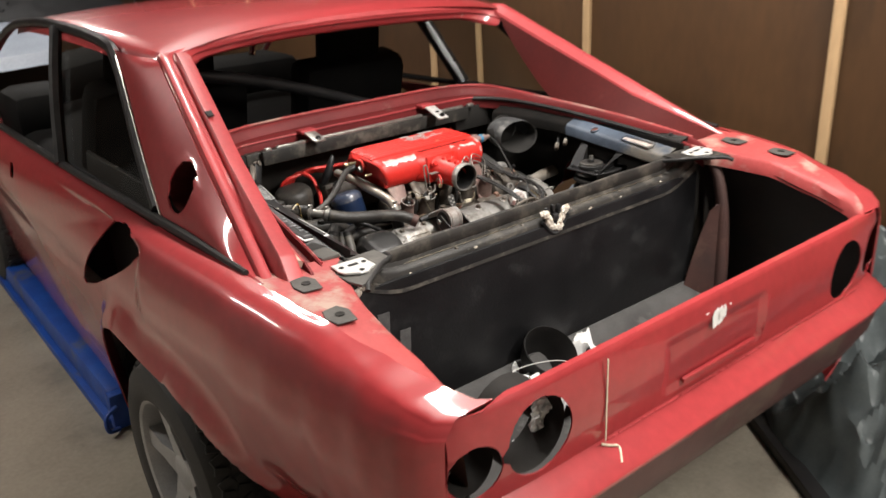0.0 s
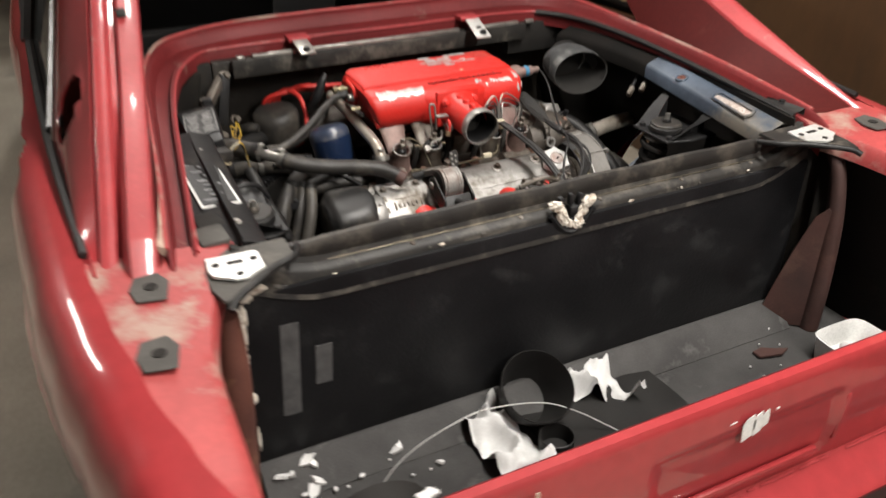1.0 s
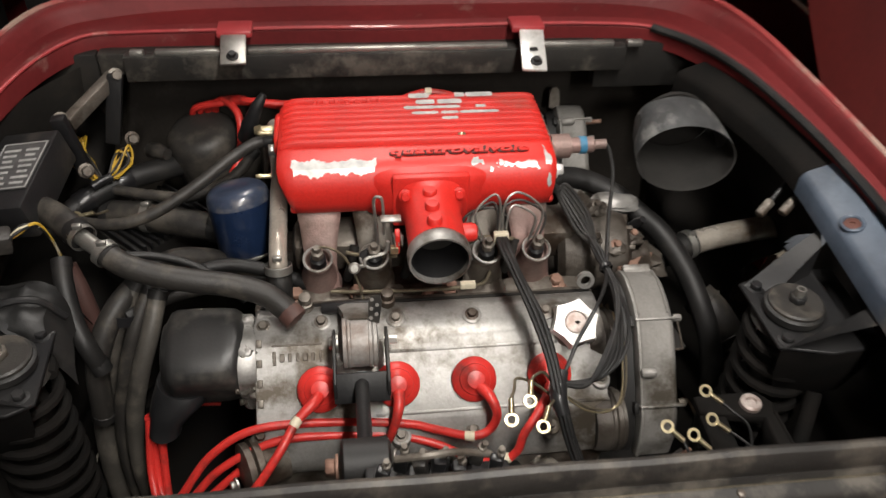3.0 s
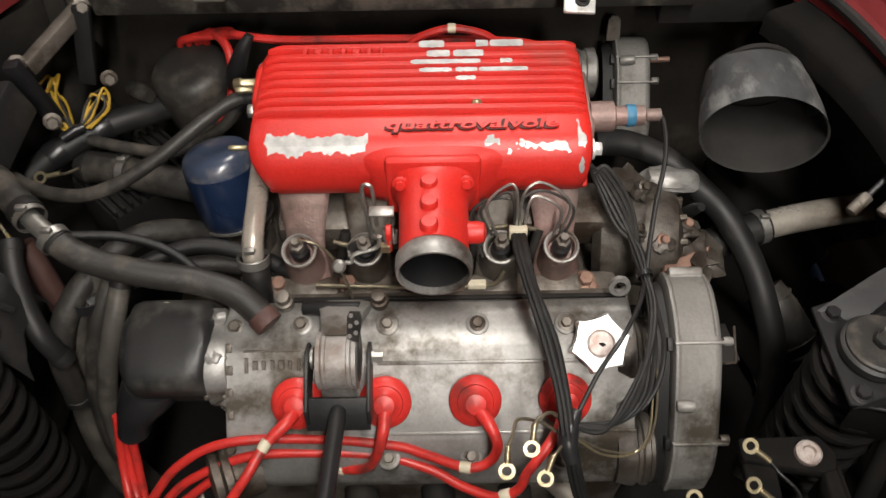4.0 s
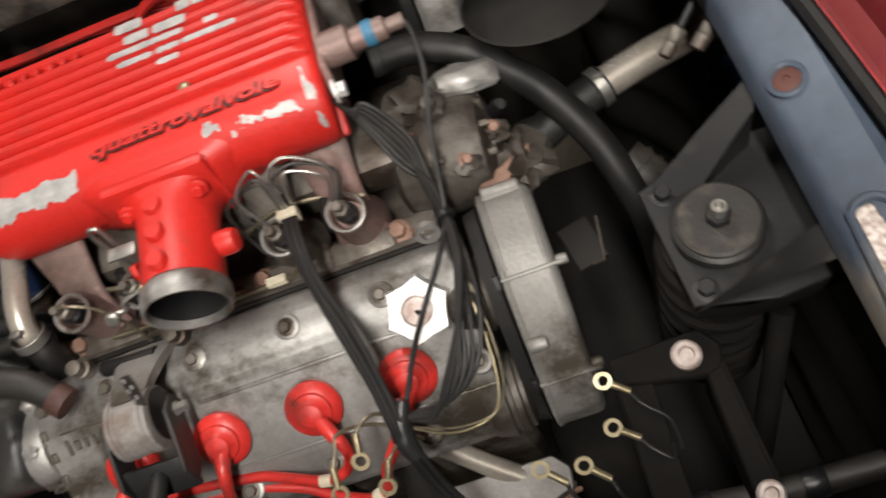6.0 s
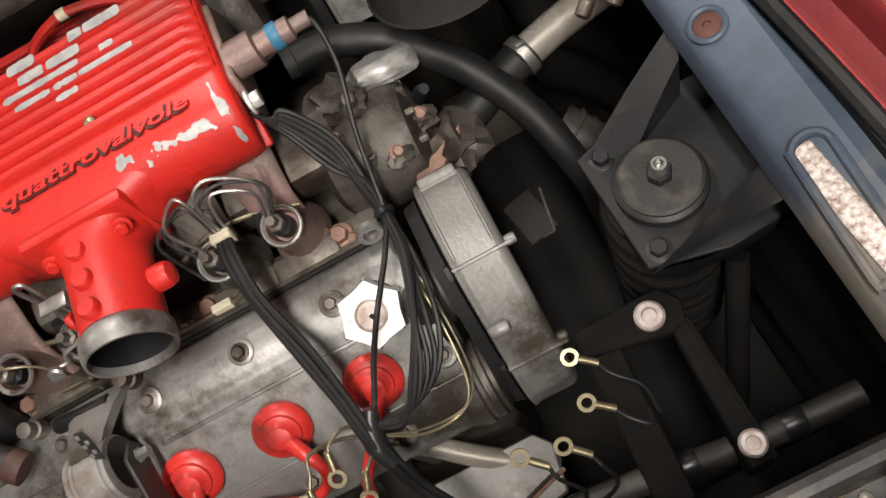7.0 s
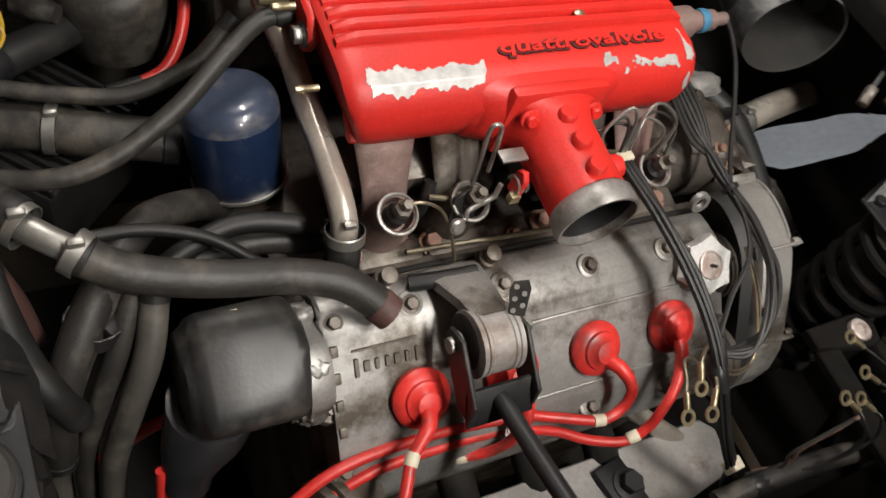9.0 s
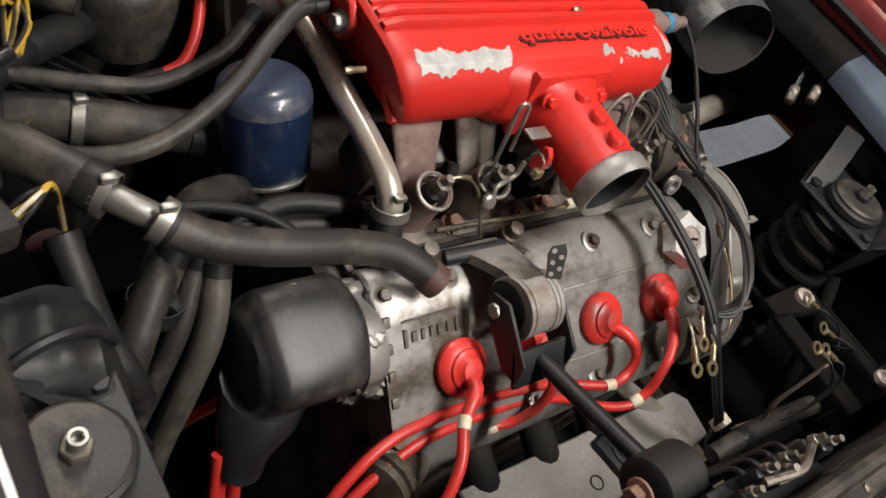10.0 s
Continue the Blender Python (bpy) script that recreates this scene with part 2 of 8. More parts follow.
OUTLINE_RED = mat("dark_red_outline", (0.070, 0.010, 0.008), (0.045, 0.008, 0.007), rough=0.6, scale=60, bump=0.1)
FOAM = mat("crumbling_pale_foam", (0.78, 0.74, 0.66), (0.60, 0.53, 0.44), rough=0.95, scale=70, fine=400, bump=0.5, dirt=(0.22, 0.15, 0.10), dirt_at=0.62, dirt_scale=60)
FLANGE = mat("dusty_black_flange", (0.030, 0.028, 0.025), (0.016, 0.015, 0.014), rough=0.55, scale=12, fine=160, bump=0.2, spec=0.35, dirt=(0.085, 0.076, 0.064), dirt_at=0.60, dirt_scale=16)
DARK_PRIMER = mat("dark_brown_primer", (0.070, 0.030, 0.024), (0.036, 0.017, 0.014), rough=0.65, scale=8, dirt=(0.105, 0.058, 0.042), dirt_at=0.66)
CAP = mat("scuffed_grey_plastic", (0.022, 0.0215, 0.0215), (0.013, 0.013, 0.013), rough=0.44, scale=14, fine=260, bump=0.10, spec=0.5, dirt=(0.062, 0.057, 0.050), dirt_at=0.60, dirt_scale=12)
PALE_BOARD = mat("pale_blue_grey_board", (0.20, 0.225, 0.255), (0.15, 0.165, 0.19), rough=0.85, scale=3, fine=60, bump=0.05, spec=0.15)
FAR_PAINT = mat("blue_grey_car_paint", (0.32, 0.36, 0.42), (0.25, 0.28, 0.335), rough=0.35, scale=2, fine=60, bump=0.03, coat=0.6)
# Hose rubber made paler in colour where little light reaches.
LIGHTENED_HOSE = mat("lightened_dusty_hose", (0.068, 0.062, 0.054), (0.036, 0.033, 0.029), rough=0.5, scale=18, fine=300, bump=0.2, spec=0.45, dirt=(0.10, 0.09, 0.075), dirt_at=0.60, dirt_scale=14)
TUBE_GLOW = glow("tube_glow", (1.0, 0.95, 0.86), 9.0)


# ---- mesh helpers ----
ORG = {}


def thing(name, loc, label, category, group="", kind=""):
    ob = new(name)
    ob.empty_display_size = 0.05
    ob.location = loc
    ORG[ob] = Vector(loc)
    return tagged(ob, label, category, group, kind)


def part(name, bm, material, parent=None, label="", angle=38, loc=None):
    """Links a bmesh in world coordinates as one mesh object, under parent if given."""
    o = ORG[parent] if parent else Vector(loc or (0, 0, 0))
    bmesh.ops.remove_doubles(bm, verts=bm.verts, dist=1e-6)
    bmesh.ops.recalc_face_normals(bm, faces=bm.faces)
    bmesh.ops.translate(bm, verts=bm.verts, vec=-o)
    me = bpy.data.meshes.new(name)
    bm.to_mesh(me)
    bm.free()
    me.polygons.foreach_set("use_smooth", [True] * len(me.polygons))
    me.set_sharp_from_angle(angle=radians(angle))
    for m in material if isinstance(material, (list, tuple)) else (material,):
        me.materials.append(m)
    ob = new(name, me)
    ORG[ob] = o
    if parent:
        ob.parent = parent
    else:
        ob.location = o
    return tagged(ob, label)


def solo(name, bm, material, label, category, group="", kind="", angle=38):
    """A thing of one mesh, with its origin at its base."""
    vs = [v.co for v in bm.verts]
    base = Vector((sum(v.x for v in vs) / len(vs), sum(v.y for v in vs) / len(vs), min(v.z for v in vs)))
    return tagged(part(name, bm, material, None, "", angle, base), label, category, group, kind)


def lump(c, s, seed, rough=0.35, freq=1.6, turn=0.0):
    """An irregular chunk: a fine ball pushed in and out by noise."""
    bm = bmesh.new()
    bmesh.ops.create_icosphere(bm, subdivisions=3, radius=1.0)
    for v in bm.verts:
        q = v.co * freq + Vector((seed, seed * 1.7, 0))
        v.co *= 1 + rough * (noise.noise(q) + 0.6 * noise.noise(q * 2.4))
    bm.transform(Matrix.Translation(c) @ Matrix.Rotation(turn, 4, "Y") @ Matrix.Diagonal((*s, 1)))
    return bm


def bm_new():
    return bmesh.new()


def loft(rings, closed=False, cap=False, bm=None):
    """Faces between rows of points; closed: each row is a ring."""
    bm = bm or bmesh.new()
    rows = [[bm.verts.new(p) for p in r] for r in rings]
    n = len(rows[0])
    for a, b in zip(rows, rows[1:]):
        for i in range(n if closed else n - 1):
            j = (i + 1) % n
            bm.faces.new((a[i], a[j], b[j], b[i]))
    if cap:
        bm.faces.new(rows[0][::-1])
        bm.faces.new(rows[-1])
    return bm


def thicken(bm, t):
    geom = bmesh.ops.solidify(bm, geom=bm.faces[:], thickness=t)
    return bm


def box(c, s, bevel=0.003, turn=(0, 0, 0), bm=None, seg=2):
    out = bm or bmesh.new()
    tmp = bmesh.new()
    bmesh.ops.create_cube(tmp, size=1.0)
    bmesh.ops.scale(tmp, verts=tmp.verts, vec=s)
    if bevel:
        bmesh.ops.bevel(tmp, geom=tmp.edges[:], offset=min(bevel, min(s) * 0.45), segments=seg, affect="EDGES", profile=0.5)
    tmp.transform(pose(*c, *turn))
    return merge(out, tmp)


def merge(a, b):
    me = bpy.data.meshes.new("tmp")
    b.to_mesh(me)
    b.free()
    a.from_mesh(me)
    bpy.data.meshes.remove(me)
    return a


def frame_of(axis):
    z = Vector(axis).normalized()
    x = z.orthogonal().normalized() if abs(z.z) > 0.9 else Vector((0, 0, 1)).cross(z).normalized()
    return x, z.cross(x), z


def lathe(profile, origin, axis=(0, 0, 1), sides=24, bm=None, cap=True, wobble=0.0):
    """A turned form: profile is (radius, height along axis)."""
    x, y, z = frame_of(axis)
    o = Vector(origin)
    rings = []
    for r, h in profile:
        rings.append([o + z * h + (x * math.cos(a) + y * math.sin(a)) * max(r, 1e-4) * (1 + wobble * math.sin(3 * a + h * 40))
                      for a in (2 * math.pi * i / sides for i in range(sides))])
    out = loft(rings, closed=True, cap=cap)
    return merge(bm, out) if bm else out


def spline(points, n=6):
    """Points along a smooth curve through the given ones."""
    p = [Vector(q) for q in points]
    p = [p[0] * 2 - p[1]] + p + [p[-1] * 2 - p[-2]]
    out = []
    for i in range(1, len(p) - 2):
        for k in range(n):
            t = k / n
            a, b, c, d = p[i - 1:i + 3]
            out.append(0.5 * (2 * b + (c - a) * t + (2 * a - 5 * b + 4 * c - d) * t * t + (3 * b - a - 3 * c + d) * t ** 3))
    return out + [p[-2]]


def tube(points, radius, sides=10, n=6, bm=None, hollow=0.0):
    """A pipe, hose or wire through the points; radius may be a list."""
    c = spline(points, n) if len(points) > 2 else [Vector(q) for q in points]
    rad = radius if isinstance(radius, (list, tuple)) else [radius] * len(points)
    ts = [(c[min(i + 1, len(c) - 1)] - c[max(i - 1, 0)]).normalized() for i in range(len(c))]
    x = ts[0].orthogonal().normalized()
    rings = []
    for i, (q, t) in enumerate(zip(c, ts)):
        x = (x - t * x.dot(t)).normalized()
        y = t.cross(x)
        f = i / (len(c) - 1) * (len(rad) - 1)
        k = min(int(f), len(rad) - 2)
        r = rad[k] + (rad[k + 1] - rad[k]) * (f - k)
        rings.append([q + (x * math.cos(a) + y * math.sin(a)) * r for a in (2 * math.pi * j / sides for j in range(sides))])
    if hollow:
        last, t = rings[-1], ts[-1]
        q = c[-1]
        rings.append([q + (v - q) * hollow for v in last])
        rings.append([q + (v - q) * hollow - t * 0.03 for v in last])
    out = loft(rings, closed=True, cap=True)
    return merge(bm, out) if bm else out


def prism(poly, origin, u, v, depth, bevel=0.0015, bm=None):
    """A flat polygon (in u, v) from origin, given thickness along u x v."""
    u, v = Vector(u).normalized(), Vector(v).normalized()
    w = u.cross(v).normalized()
    o = Vector(origin)
    tmp = bmesh.new()
    a = [tmp.verts.new(o + u * p + v * q) for p, q in poly]
    b = [tmp.verts.new(o + u * p + v * q + w * depth) for p, q in poly]
    tmp.faces.new(a[::-1])
    tmp.faces.new(b)
    for i in range(len(a)):
        j = (i + 1) % len(a)
        tmp.faces.new((a[i], a[j], b[j], b[i]))
    if bevel:
        bmesh.ops.bevel(tmp, geom=tmp.edges[:], offset=bevel, segments=1, affect="EDGES")
    return merge(bm, tmp) if bm else tmp


def ngon(n, r, turn=0.0, inner=None):
    """Corner points of a regular polygon, or of a star with inner radius."""
    k = n * 2 if inner else n
    return [((inner if inner and i % 2 else r) * math.cos(turn + 2 * math.pi * i / k), (inner if inner and i % 2 else r) * math.sin(turn + 2 * math.pi * i / k)) for i in range(k)]


def lerp_at(table, y):
    """Smooth value from a table of (y, value)."""
    if y <= table[0][0]:
        return table[0][1]
    for (a, va), (b, vb) in zip(table, table[1:]):
        if y <= b:
            t = (y - a) / (b - a)
            return va + (vb - va) * (t * t * (3 - 2 * t) * 0.5 + t * 0.5)
    return table[-1][1]


def letters(text, origin, u, v, height, depth, width=None, shear=0.0, swell=0.02):
    """Raised lettering in the built-in font, lying along u with its tops towards v."""
    cu = bpy.data.curves.new("letters", "FONT")
    cu.body, cu.size, cu.extrude, cu.shear = text, height, depth, shear
    cu.offset = height * swell
    tmp = bpy.data.objects.new("letters", cu)
    scene.collection.objects.link(tmp)
    me = bpy.data.meshes.new_from_object(tmp)
    scene.collection.objects.unlink(tmp)
    bpy.data.objects.remove(tmp)
    bm = bmesh.new()
    bm.from_mesh(me)
    bpy.data.meshes.remove(me)
    u, v = Vector(u).normalized(), Vector(v).normalized()
    w = u.cross(v)
    if width:
        xs = [q.co.x for q in bm.verts]
        k = width / (max(xs) - min(xs))
        bmesh.ops.scale(bm, verts=bm.verts, vec=(k, 1, 1))
    m = Matrix((u, v, w)).transposed().to_4x4()
    m.translation = Vector(origin)
    bm.transform(m)
    return bm


def bolt_head(c, axis, r=0.007, h=0.006, bm=None):
    """A hexagon head on a washer."""
    bm = lathe([(r * 1.45, -0.002), (r * 1.45, 0.0005), (r * 1.3, 0.001)], c, axis, 14, bm)
    x, y, z = frame_of(axis)
    return prism(ngon(6, r, 0.3), Vector(c) + z * 0.001, x, y, h, 0.0008, bm)

# ---- the garage ----
def slab(name, lo, hi, material, label, category="wall"):
    c = [(a + b) / 2 for a, b in zip(lo, hi)]
    s = [b - a for a, b in zip(lo, hi)]
    return solo(name, box(c, s, 0), material, label, category, kind="structure")


WALL_X = 1.72
slab("floor", (-3.6, -3.6, GROUND - 0.1), (WALL_X, 8.0, GROUND), CONCRETE, "worn grey concrete garage floor with stains", "floor")
slab("ceiling", (-3.6, -3.6, CEILING), (WALL_X, 8.0, CEILING + 0.1), PLASTER, "plain dull grey garage ceiling", "ceiling")
slab("wall_west", (-3.7, -3.6, GROUND), (-3.6, 8.0, CEILING), PLASTER, "plain dull grey garage wall")
slab("wall_south", (-3.6, -3.7, GROUND), (WALL_X, -3.6, CEILING), PLASTER, "plain dull grey garage wall")
slab("wall_north", (-3.6, 8.0, GROUND), (WALL_X, 8.1, CEILING), PLY, "brown plywood garage wall")
wall_east = slab("wall_east", (WALL_X + 0.014, -3.6, GROUND), (WALL_X + 0.1, 8.0, CEILING), PLY, "brown plywood garage wall with pale battens")
for i in range(9):
    y0 = 0.24 + 1.235 * (i - 3) + 0.6175
    part("panel", box((WALL_X + 0.006, y0, (GROUND + CEILING) / 2), (0.012, 1.231, CEILING - GROUND), 0.001), PLY, wall_east, "brown plywood sheet")
BATTENS = [0.24 + 1.235 * k for k in range(-3, 6)]
for yb in BATTENS:
    part("batten", box((WALL_X - 0.010, yb, (GROUND + CEILING) / 2), (0.020, 0.044, CEILING - GROUND), 0.003), BATTEN, wall_east, "pale pine batten")


def tube_light(x, y, z, length, along, watts):
    d = Vector((1, 0, 0)) if along == "x" else Vector((0, 1, 0))
    turn = 0 if along == "x" else 90
    lamp = thing("ceiling_light", (x, y, z), "unseen white twin fluorescent batten light fixed to the ceiling", "ceiling light", "workshop lights")
    part("housing", box((x, y, z - 0.03), (length + 0.06, 0.16, 0.06), 0.006, (0, 0, turn)), WHITE, lamp)
    for s in (-1, 1):
        o = Vector((x, y, z - 0.085)) + (Vector((0, 1, 0)) if along == "x" else Vector((1, 0, 0))) * 0.045 * s
        part("fluorescent_tube", lathe([(0.010, -length / 2), (0.014, -length / 2 + 0.01), (0.014, length / 2 - 0.01), (0.010, length / 2)], o, d, 12), TUBE_GLOW, lamp, "lit white fluorescent tube")
    data = bpy.data.lights.new("tube_light", "AREA")
    data.shape, data.size, data.size_y, data.energy, data.color = "RECTANGLE", length, 0.14, watts, (1.0, 0.95, 0.89)
    ob = new("tube_light", data)
    ob.location = (x, y, z - 0.115)
    ob.rotation_euler = (0, 0, radians(turn))


for lx, ly, watts in LIGHTS:
    tube_light(lx, ly, CEILING, 1.2, "y", watts)


# ---- the car body ----
car = thing("car", (CX, 1.4, GROUND), "red two-door mid-engined coupe with its lids, lamps and rear glass removed", "car")

OUT = [(-0.435, 0.715), (-0.42, 0.745), (-0.38, 0.775), (-0.30, 0.808), (-0.20, 0.838), (-0.08, 0.860), (0.05, 0.874), (0.45, 0.890), (0.9, 0.885), (1.6, 0.870), (2.8, 0.840), (3.6, 0.78)]
CROWN_Z = [(-0.435, 0.796), (-0.38, 0.822), (-0.28, 0.852), (-0.15, 0.881), (0.0, 0.893), (0.1, 0.897), (0.45, 0.893), (1.0, 0.878), (2.0, 0.850), (3.6, 0.80)]
ARCH_Y, ARCH_Z = 0.525, 0.210


def arch(y, z):
    """1 on the wheel arch's lip, less inside it."""
    ry = 0.475 if y < ARCH_Y else 0.415
    return (abs((y - ARCH_Y) / ry) ** 3.0 + abs((z - ARCH_Z) / 0.392) ** 3.0) ** (1 / 3.0)


def side_section(y):
    """(x, z) from the crown over the shoulder to the sill, at y."""
    xo, zc = lerp_at(OUT, y), lerp_at(CROWN_Z, y)
    q = min(1.0, max(0.0, (0.42 - y) / 0.38))
    f = 1 - 0.55 * min(1.0, max(0.0, (-0.22 - y) / 0.20))
    m = min(1.0, (y + 0.435) / 0.25)
    ctrl = [(xo - 0.105, zc), (xo - 0.075 * f, zc - 0.004 * f), (xo - (0.045 + 0.004 * m) * f, zc - 0.020 * f), (xo - (0.020 + 0.010 * m) * f, zc - 0.055 * f), (xo - (0.006 + 0.014 * m) * f, zc - 0.11 * f), (xo - 0.020 * m, zc - 0.19), (xo - 0.002 - 0.042 * m, 0.56), (xo - 0.008 - 0.052 * m - 0.025 * q, 0.45 + 0.03 * q), (xo - 0.022 - 0.055 * m - 0.055 * q, 0.33 + 0.09 * q), (xo - 0.050 - 0.045 * m - 0.07 * q, 0.20 + 0.18 * q), (xo - 0.085 - 0.03 * m - 0.09 * q, 0.10 + 0.25 * q)]
    return spline([(x, 0, z) for x, z in ctrl], 6)


SCOOP = [(0.762, 0.862), (0.632, 0.882), (0.540, 0.880), (0.520, 0.845), (0.605, 0.780), (0.788, 0.695), (1.025, 0.598), (1.165, 0.560), (1.050, 0.654), (0.897, 0.763)]
for _ in range(2):
    SCOOP = [(a[0] * k + b[0] * (1 - k), a[1] * k + b[1] * (1 - k)) for a, b in zip(SCOOP, SCOOP[1:] + SCOOP[:1]) for k in (0.78, 0.22)]


def inside(poly, y, z):
    c = False
    for (a, b), (d, e) in zip(poly, poly[1:] + poly[:1]):
        if (b > z) != (e > z) and y < (d - a) * (z - b) / (e - b) + a:
            c = not c
    return c


def side_panel(s):
    ys = [-0.435 + 0.0145 * i for i in range(163)] + [1.95 + 0.15 * i for i in range(12)]
    rings = []
    for y in ys:
        row = []
        for p in side_section(y):
            x, z = p.x, p.z
            d = arch(y, z)
            if z < 0.8:
                x += 0.042 * math.exp(-((d - 1) / 0.115) ** 2) * min(1, max(0, (z - 0.12) / 0.1))
            if 0.45 < y < 1.75 and 0.5 < z < 0.9:
                ramp = max(0, 1 - abs(z - (0.93 - 0.25 * (y - 0.45))) / 0.26) * min(1, (1.75 - y) / 1.0)
                x -= 0.055 * ramp * max(0.0, min(1, (z - 0.5) / 0.1)) * max(0, min(1, (0.875 - z) / 0.03)) * min(1, (y - 0.45) / 0.1)
            row.append((CX + s * x, y, z))
        rings.append(row)
    bm = loft(rings)
    dead = []
    for f in bm.faces:
        c = f.calc_center_median()
        if (c.z > ARCH_Z - 0.1 and arch(c.y, c.z) < 1) or (c.z <= ARCH_Z - 0.1 and -0.47 < c.y - ARCH_Y < 0.41) or inside(SCOOP, c.y, c.z) or (c.y > 1.7 and math.hypot(c.y - 1.80, c.z - 0.78) < 0.03):
            dead.append(f)
    bmesh.ops.delete(bm, geom=dead, context="FACES")
    for v in bm.verts:
        if v.is_boundary:
            d = arch(v.co.y, v.co.z)
            if 0 < d < 1.09 and v.co.z > 0.2 and not inside(SCOOP, v.co.y, v.co.z):
                v.co.y = ARCH_Y + (v.co.y - ARCH_Y) / d
                v.co.z = ARCH_Z + (v.co.z - ARCH_Z) / d
            elif v.co.z > 0.5 and 0.42 < v.co.y < 1.2:
                best = None
                for (a, b), (e, f) in zip(SCOOP, SCOOP[1:] + SCOOP[:1]):
                    l2 = (e - a) ** 2 + (f - b) ** 2
                    t = min(1, max(0, ((v.co.y - a) * (e - a) + (v.co.z - b) * (f - b)) / l2))
                    py, pz = a + (e - a) * t, b + (f - b) * t
                    dd = math.hypot(py - v.co.y, pz - v.co.z)
                    if best is None or dd < best[0]:
                        best = (dd, py, pz)
                if best[0] < 0.03:
                    v.co.y, v.co.z = best[1], best[2]
    return thicken(bm, 0.004)


def ridge(s, y):
    """Half width and height of a buttress's outer edge at y."""
    if s > 0:
        return 0.735 - 0.143 * (y - 0.07), min(1.238, 0.903 + 0.425 * (y - 0.07))
    return 0.752 - 0.175 * (y - 0.05), min(1.238, 0.889 + 0.51 * (y - 0.05))


# (half width, y, z) along the engine opening: its inner lip and the gutter's outer edge
FRONT_IN = [(0.0, 0.775, 0.966), (0.15, 0.777, 0.967), (0.30, 0.776, 0.966)]
FRONT_OUT = [(0.0, 0.905, 0.985), (0.17, 0.905, 0.985), (0.34, 0.898, 0.984), (0.45, 0.875, 0.980)]
RIGHT_IN = FRONT_IN + [(0.390, 0.762, 0.964), (0.445, 0.715, 0.959), (0.490, 0.640, 0.951), (0.524, 0.53, 0.940), (0.546, 0.42, 0.928), (0.558, 0.30, 0.917), (0.566, 0.18, 0.906), (0.573, 0.07, 0.896), (0.577, 0.0, 0.866)]
RIGHT_OUT = FRONT_OUT + [(0.512, 0.825, 0.973), (0.550, 0.74, 0.962), (0.572, 0.62, 0.950), (0.586, 0.49, 0.941), (0.598, 0.34, 0.930), (0.607, 0.20, 0.916), (0.615, 0.07, 0.899), (0.619, 0.0, 0.866)]
LEFT_IN = FRONT_IN + [(0.395, 0.776, 0.965), (0.456, 0.767, 0.964), (0.505, 0.709, 0.959), (0.536, 0.63, 0.951), (0.558, 0.53, 0.941), (0.574, 0.43, 0.931), (0.602, 0.21, 0.907), (0.620, 0.06, 0.887), (0.627, 0.0, 0.860)]
LEFT_OUT = FRONT_OUT + [(0.528, 0.835, 0.974), (0.572, 0.75, 0.963), (0.596, 0.64, 0.951), (0.612, 0.50, 0.941), (0.626, 0.36, 0.931), (0.642, 0.21, 0.917), (0.662, 0.06, 0.898), (0.668, 0.0, 0.866)]


def both(right, left=None):
    left = left or right
    return [(CX - x, y, z) for x, y, z in left[::-1]] + [(CX + x, y, z) for x, y, z in right[1:]]


def opening_rail():
    """The pressed red gutter round the front of the engine opening."""
    inner, outer = spline(both(RIGHT_IN, LEFT_IN), 4), spline(both(RIGHT_OUT, LEFT_OUT), 4)
    rows = []
    for a, b in zip(inner, outer):
        d = b - a
        prof = [(0.0, -0.032), (0.0, -0.004), (0.03, 0.0), (0.14, 0.001), (0.19, -0.004), (0.24, -0.015), (0.50, -0.017), (0.68, -0.016), (0.74, -0.005), (0.79, 0.004), (0.84, 0.006), (0.95, 0.005), (1.0, 0.001), (1.0, -0.03)]
        rows.append([a + d * k + Vector((0, 0, h)) for k, h in prof])
    return thicken(loft(rows), 0.003)


def gutter_edge(s, y):
    """Half width and height of the gutter's outer edge at y."""
    edge = RIGHT_OUT if s > 0 else LEFT_OUT
    for (a, b, c), (d, e, f) in zip(edge, edge[1:]):
        if e <= y <= b and b > e:
            t = (y - b) / (e - b)
            return max(a + (d - a) * t, 0.50), c + (f - c) * t
    return edge[-1][0], edge[-1][2]


BAND_RIGHT = [(0.006, -0.016), (0.001, -0.002), (-0.006, 0.001), (-0.018, -0.003), (-0.021, -0.006), (-0.034, -0.016), (-0.039, -0.020), (-0.041, -0.030)]
BAND_LEFT = [(0.006, -0.016), (0.001, -0.002), (-0.004, 0.001), (-0.017, 0.0), (-0.021, -0.003), (-0.024, -0.015), (-0.034, -0.018), (-0.038, -0.005), (-0.042, 0.0), (-0.070, -0.003), (-0.075, -0.006), (-0.077, -0.020)]


def band_point(s, y, dx, dz):
    """A point of the band along a buttress; its inner half stands up at the rear and slopes down to the deck."""
    xr, zr = ridge(s, y)
    if s > 0:
        w = min(1.0, 0.25 + max(0.0, y - 0.07) * 3.0)
        return CX + xr + dx * w, y, zr + dz * w
    if dx < -0.03:
        zr += 0.034 * min(1.0, max(0.0, 1 - (y - 0.06) / 0.30))
        if y < 0.06:
            zr += (0.900 - 0.928) * min(1.0, (0.06 - y) / 0.06)
        if y < 0.0:
            zr = 0.893 + y
    return CX - xr - dx, y, zr + dz


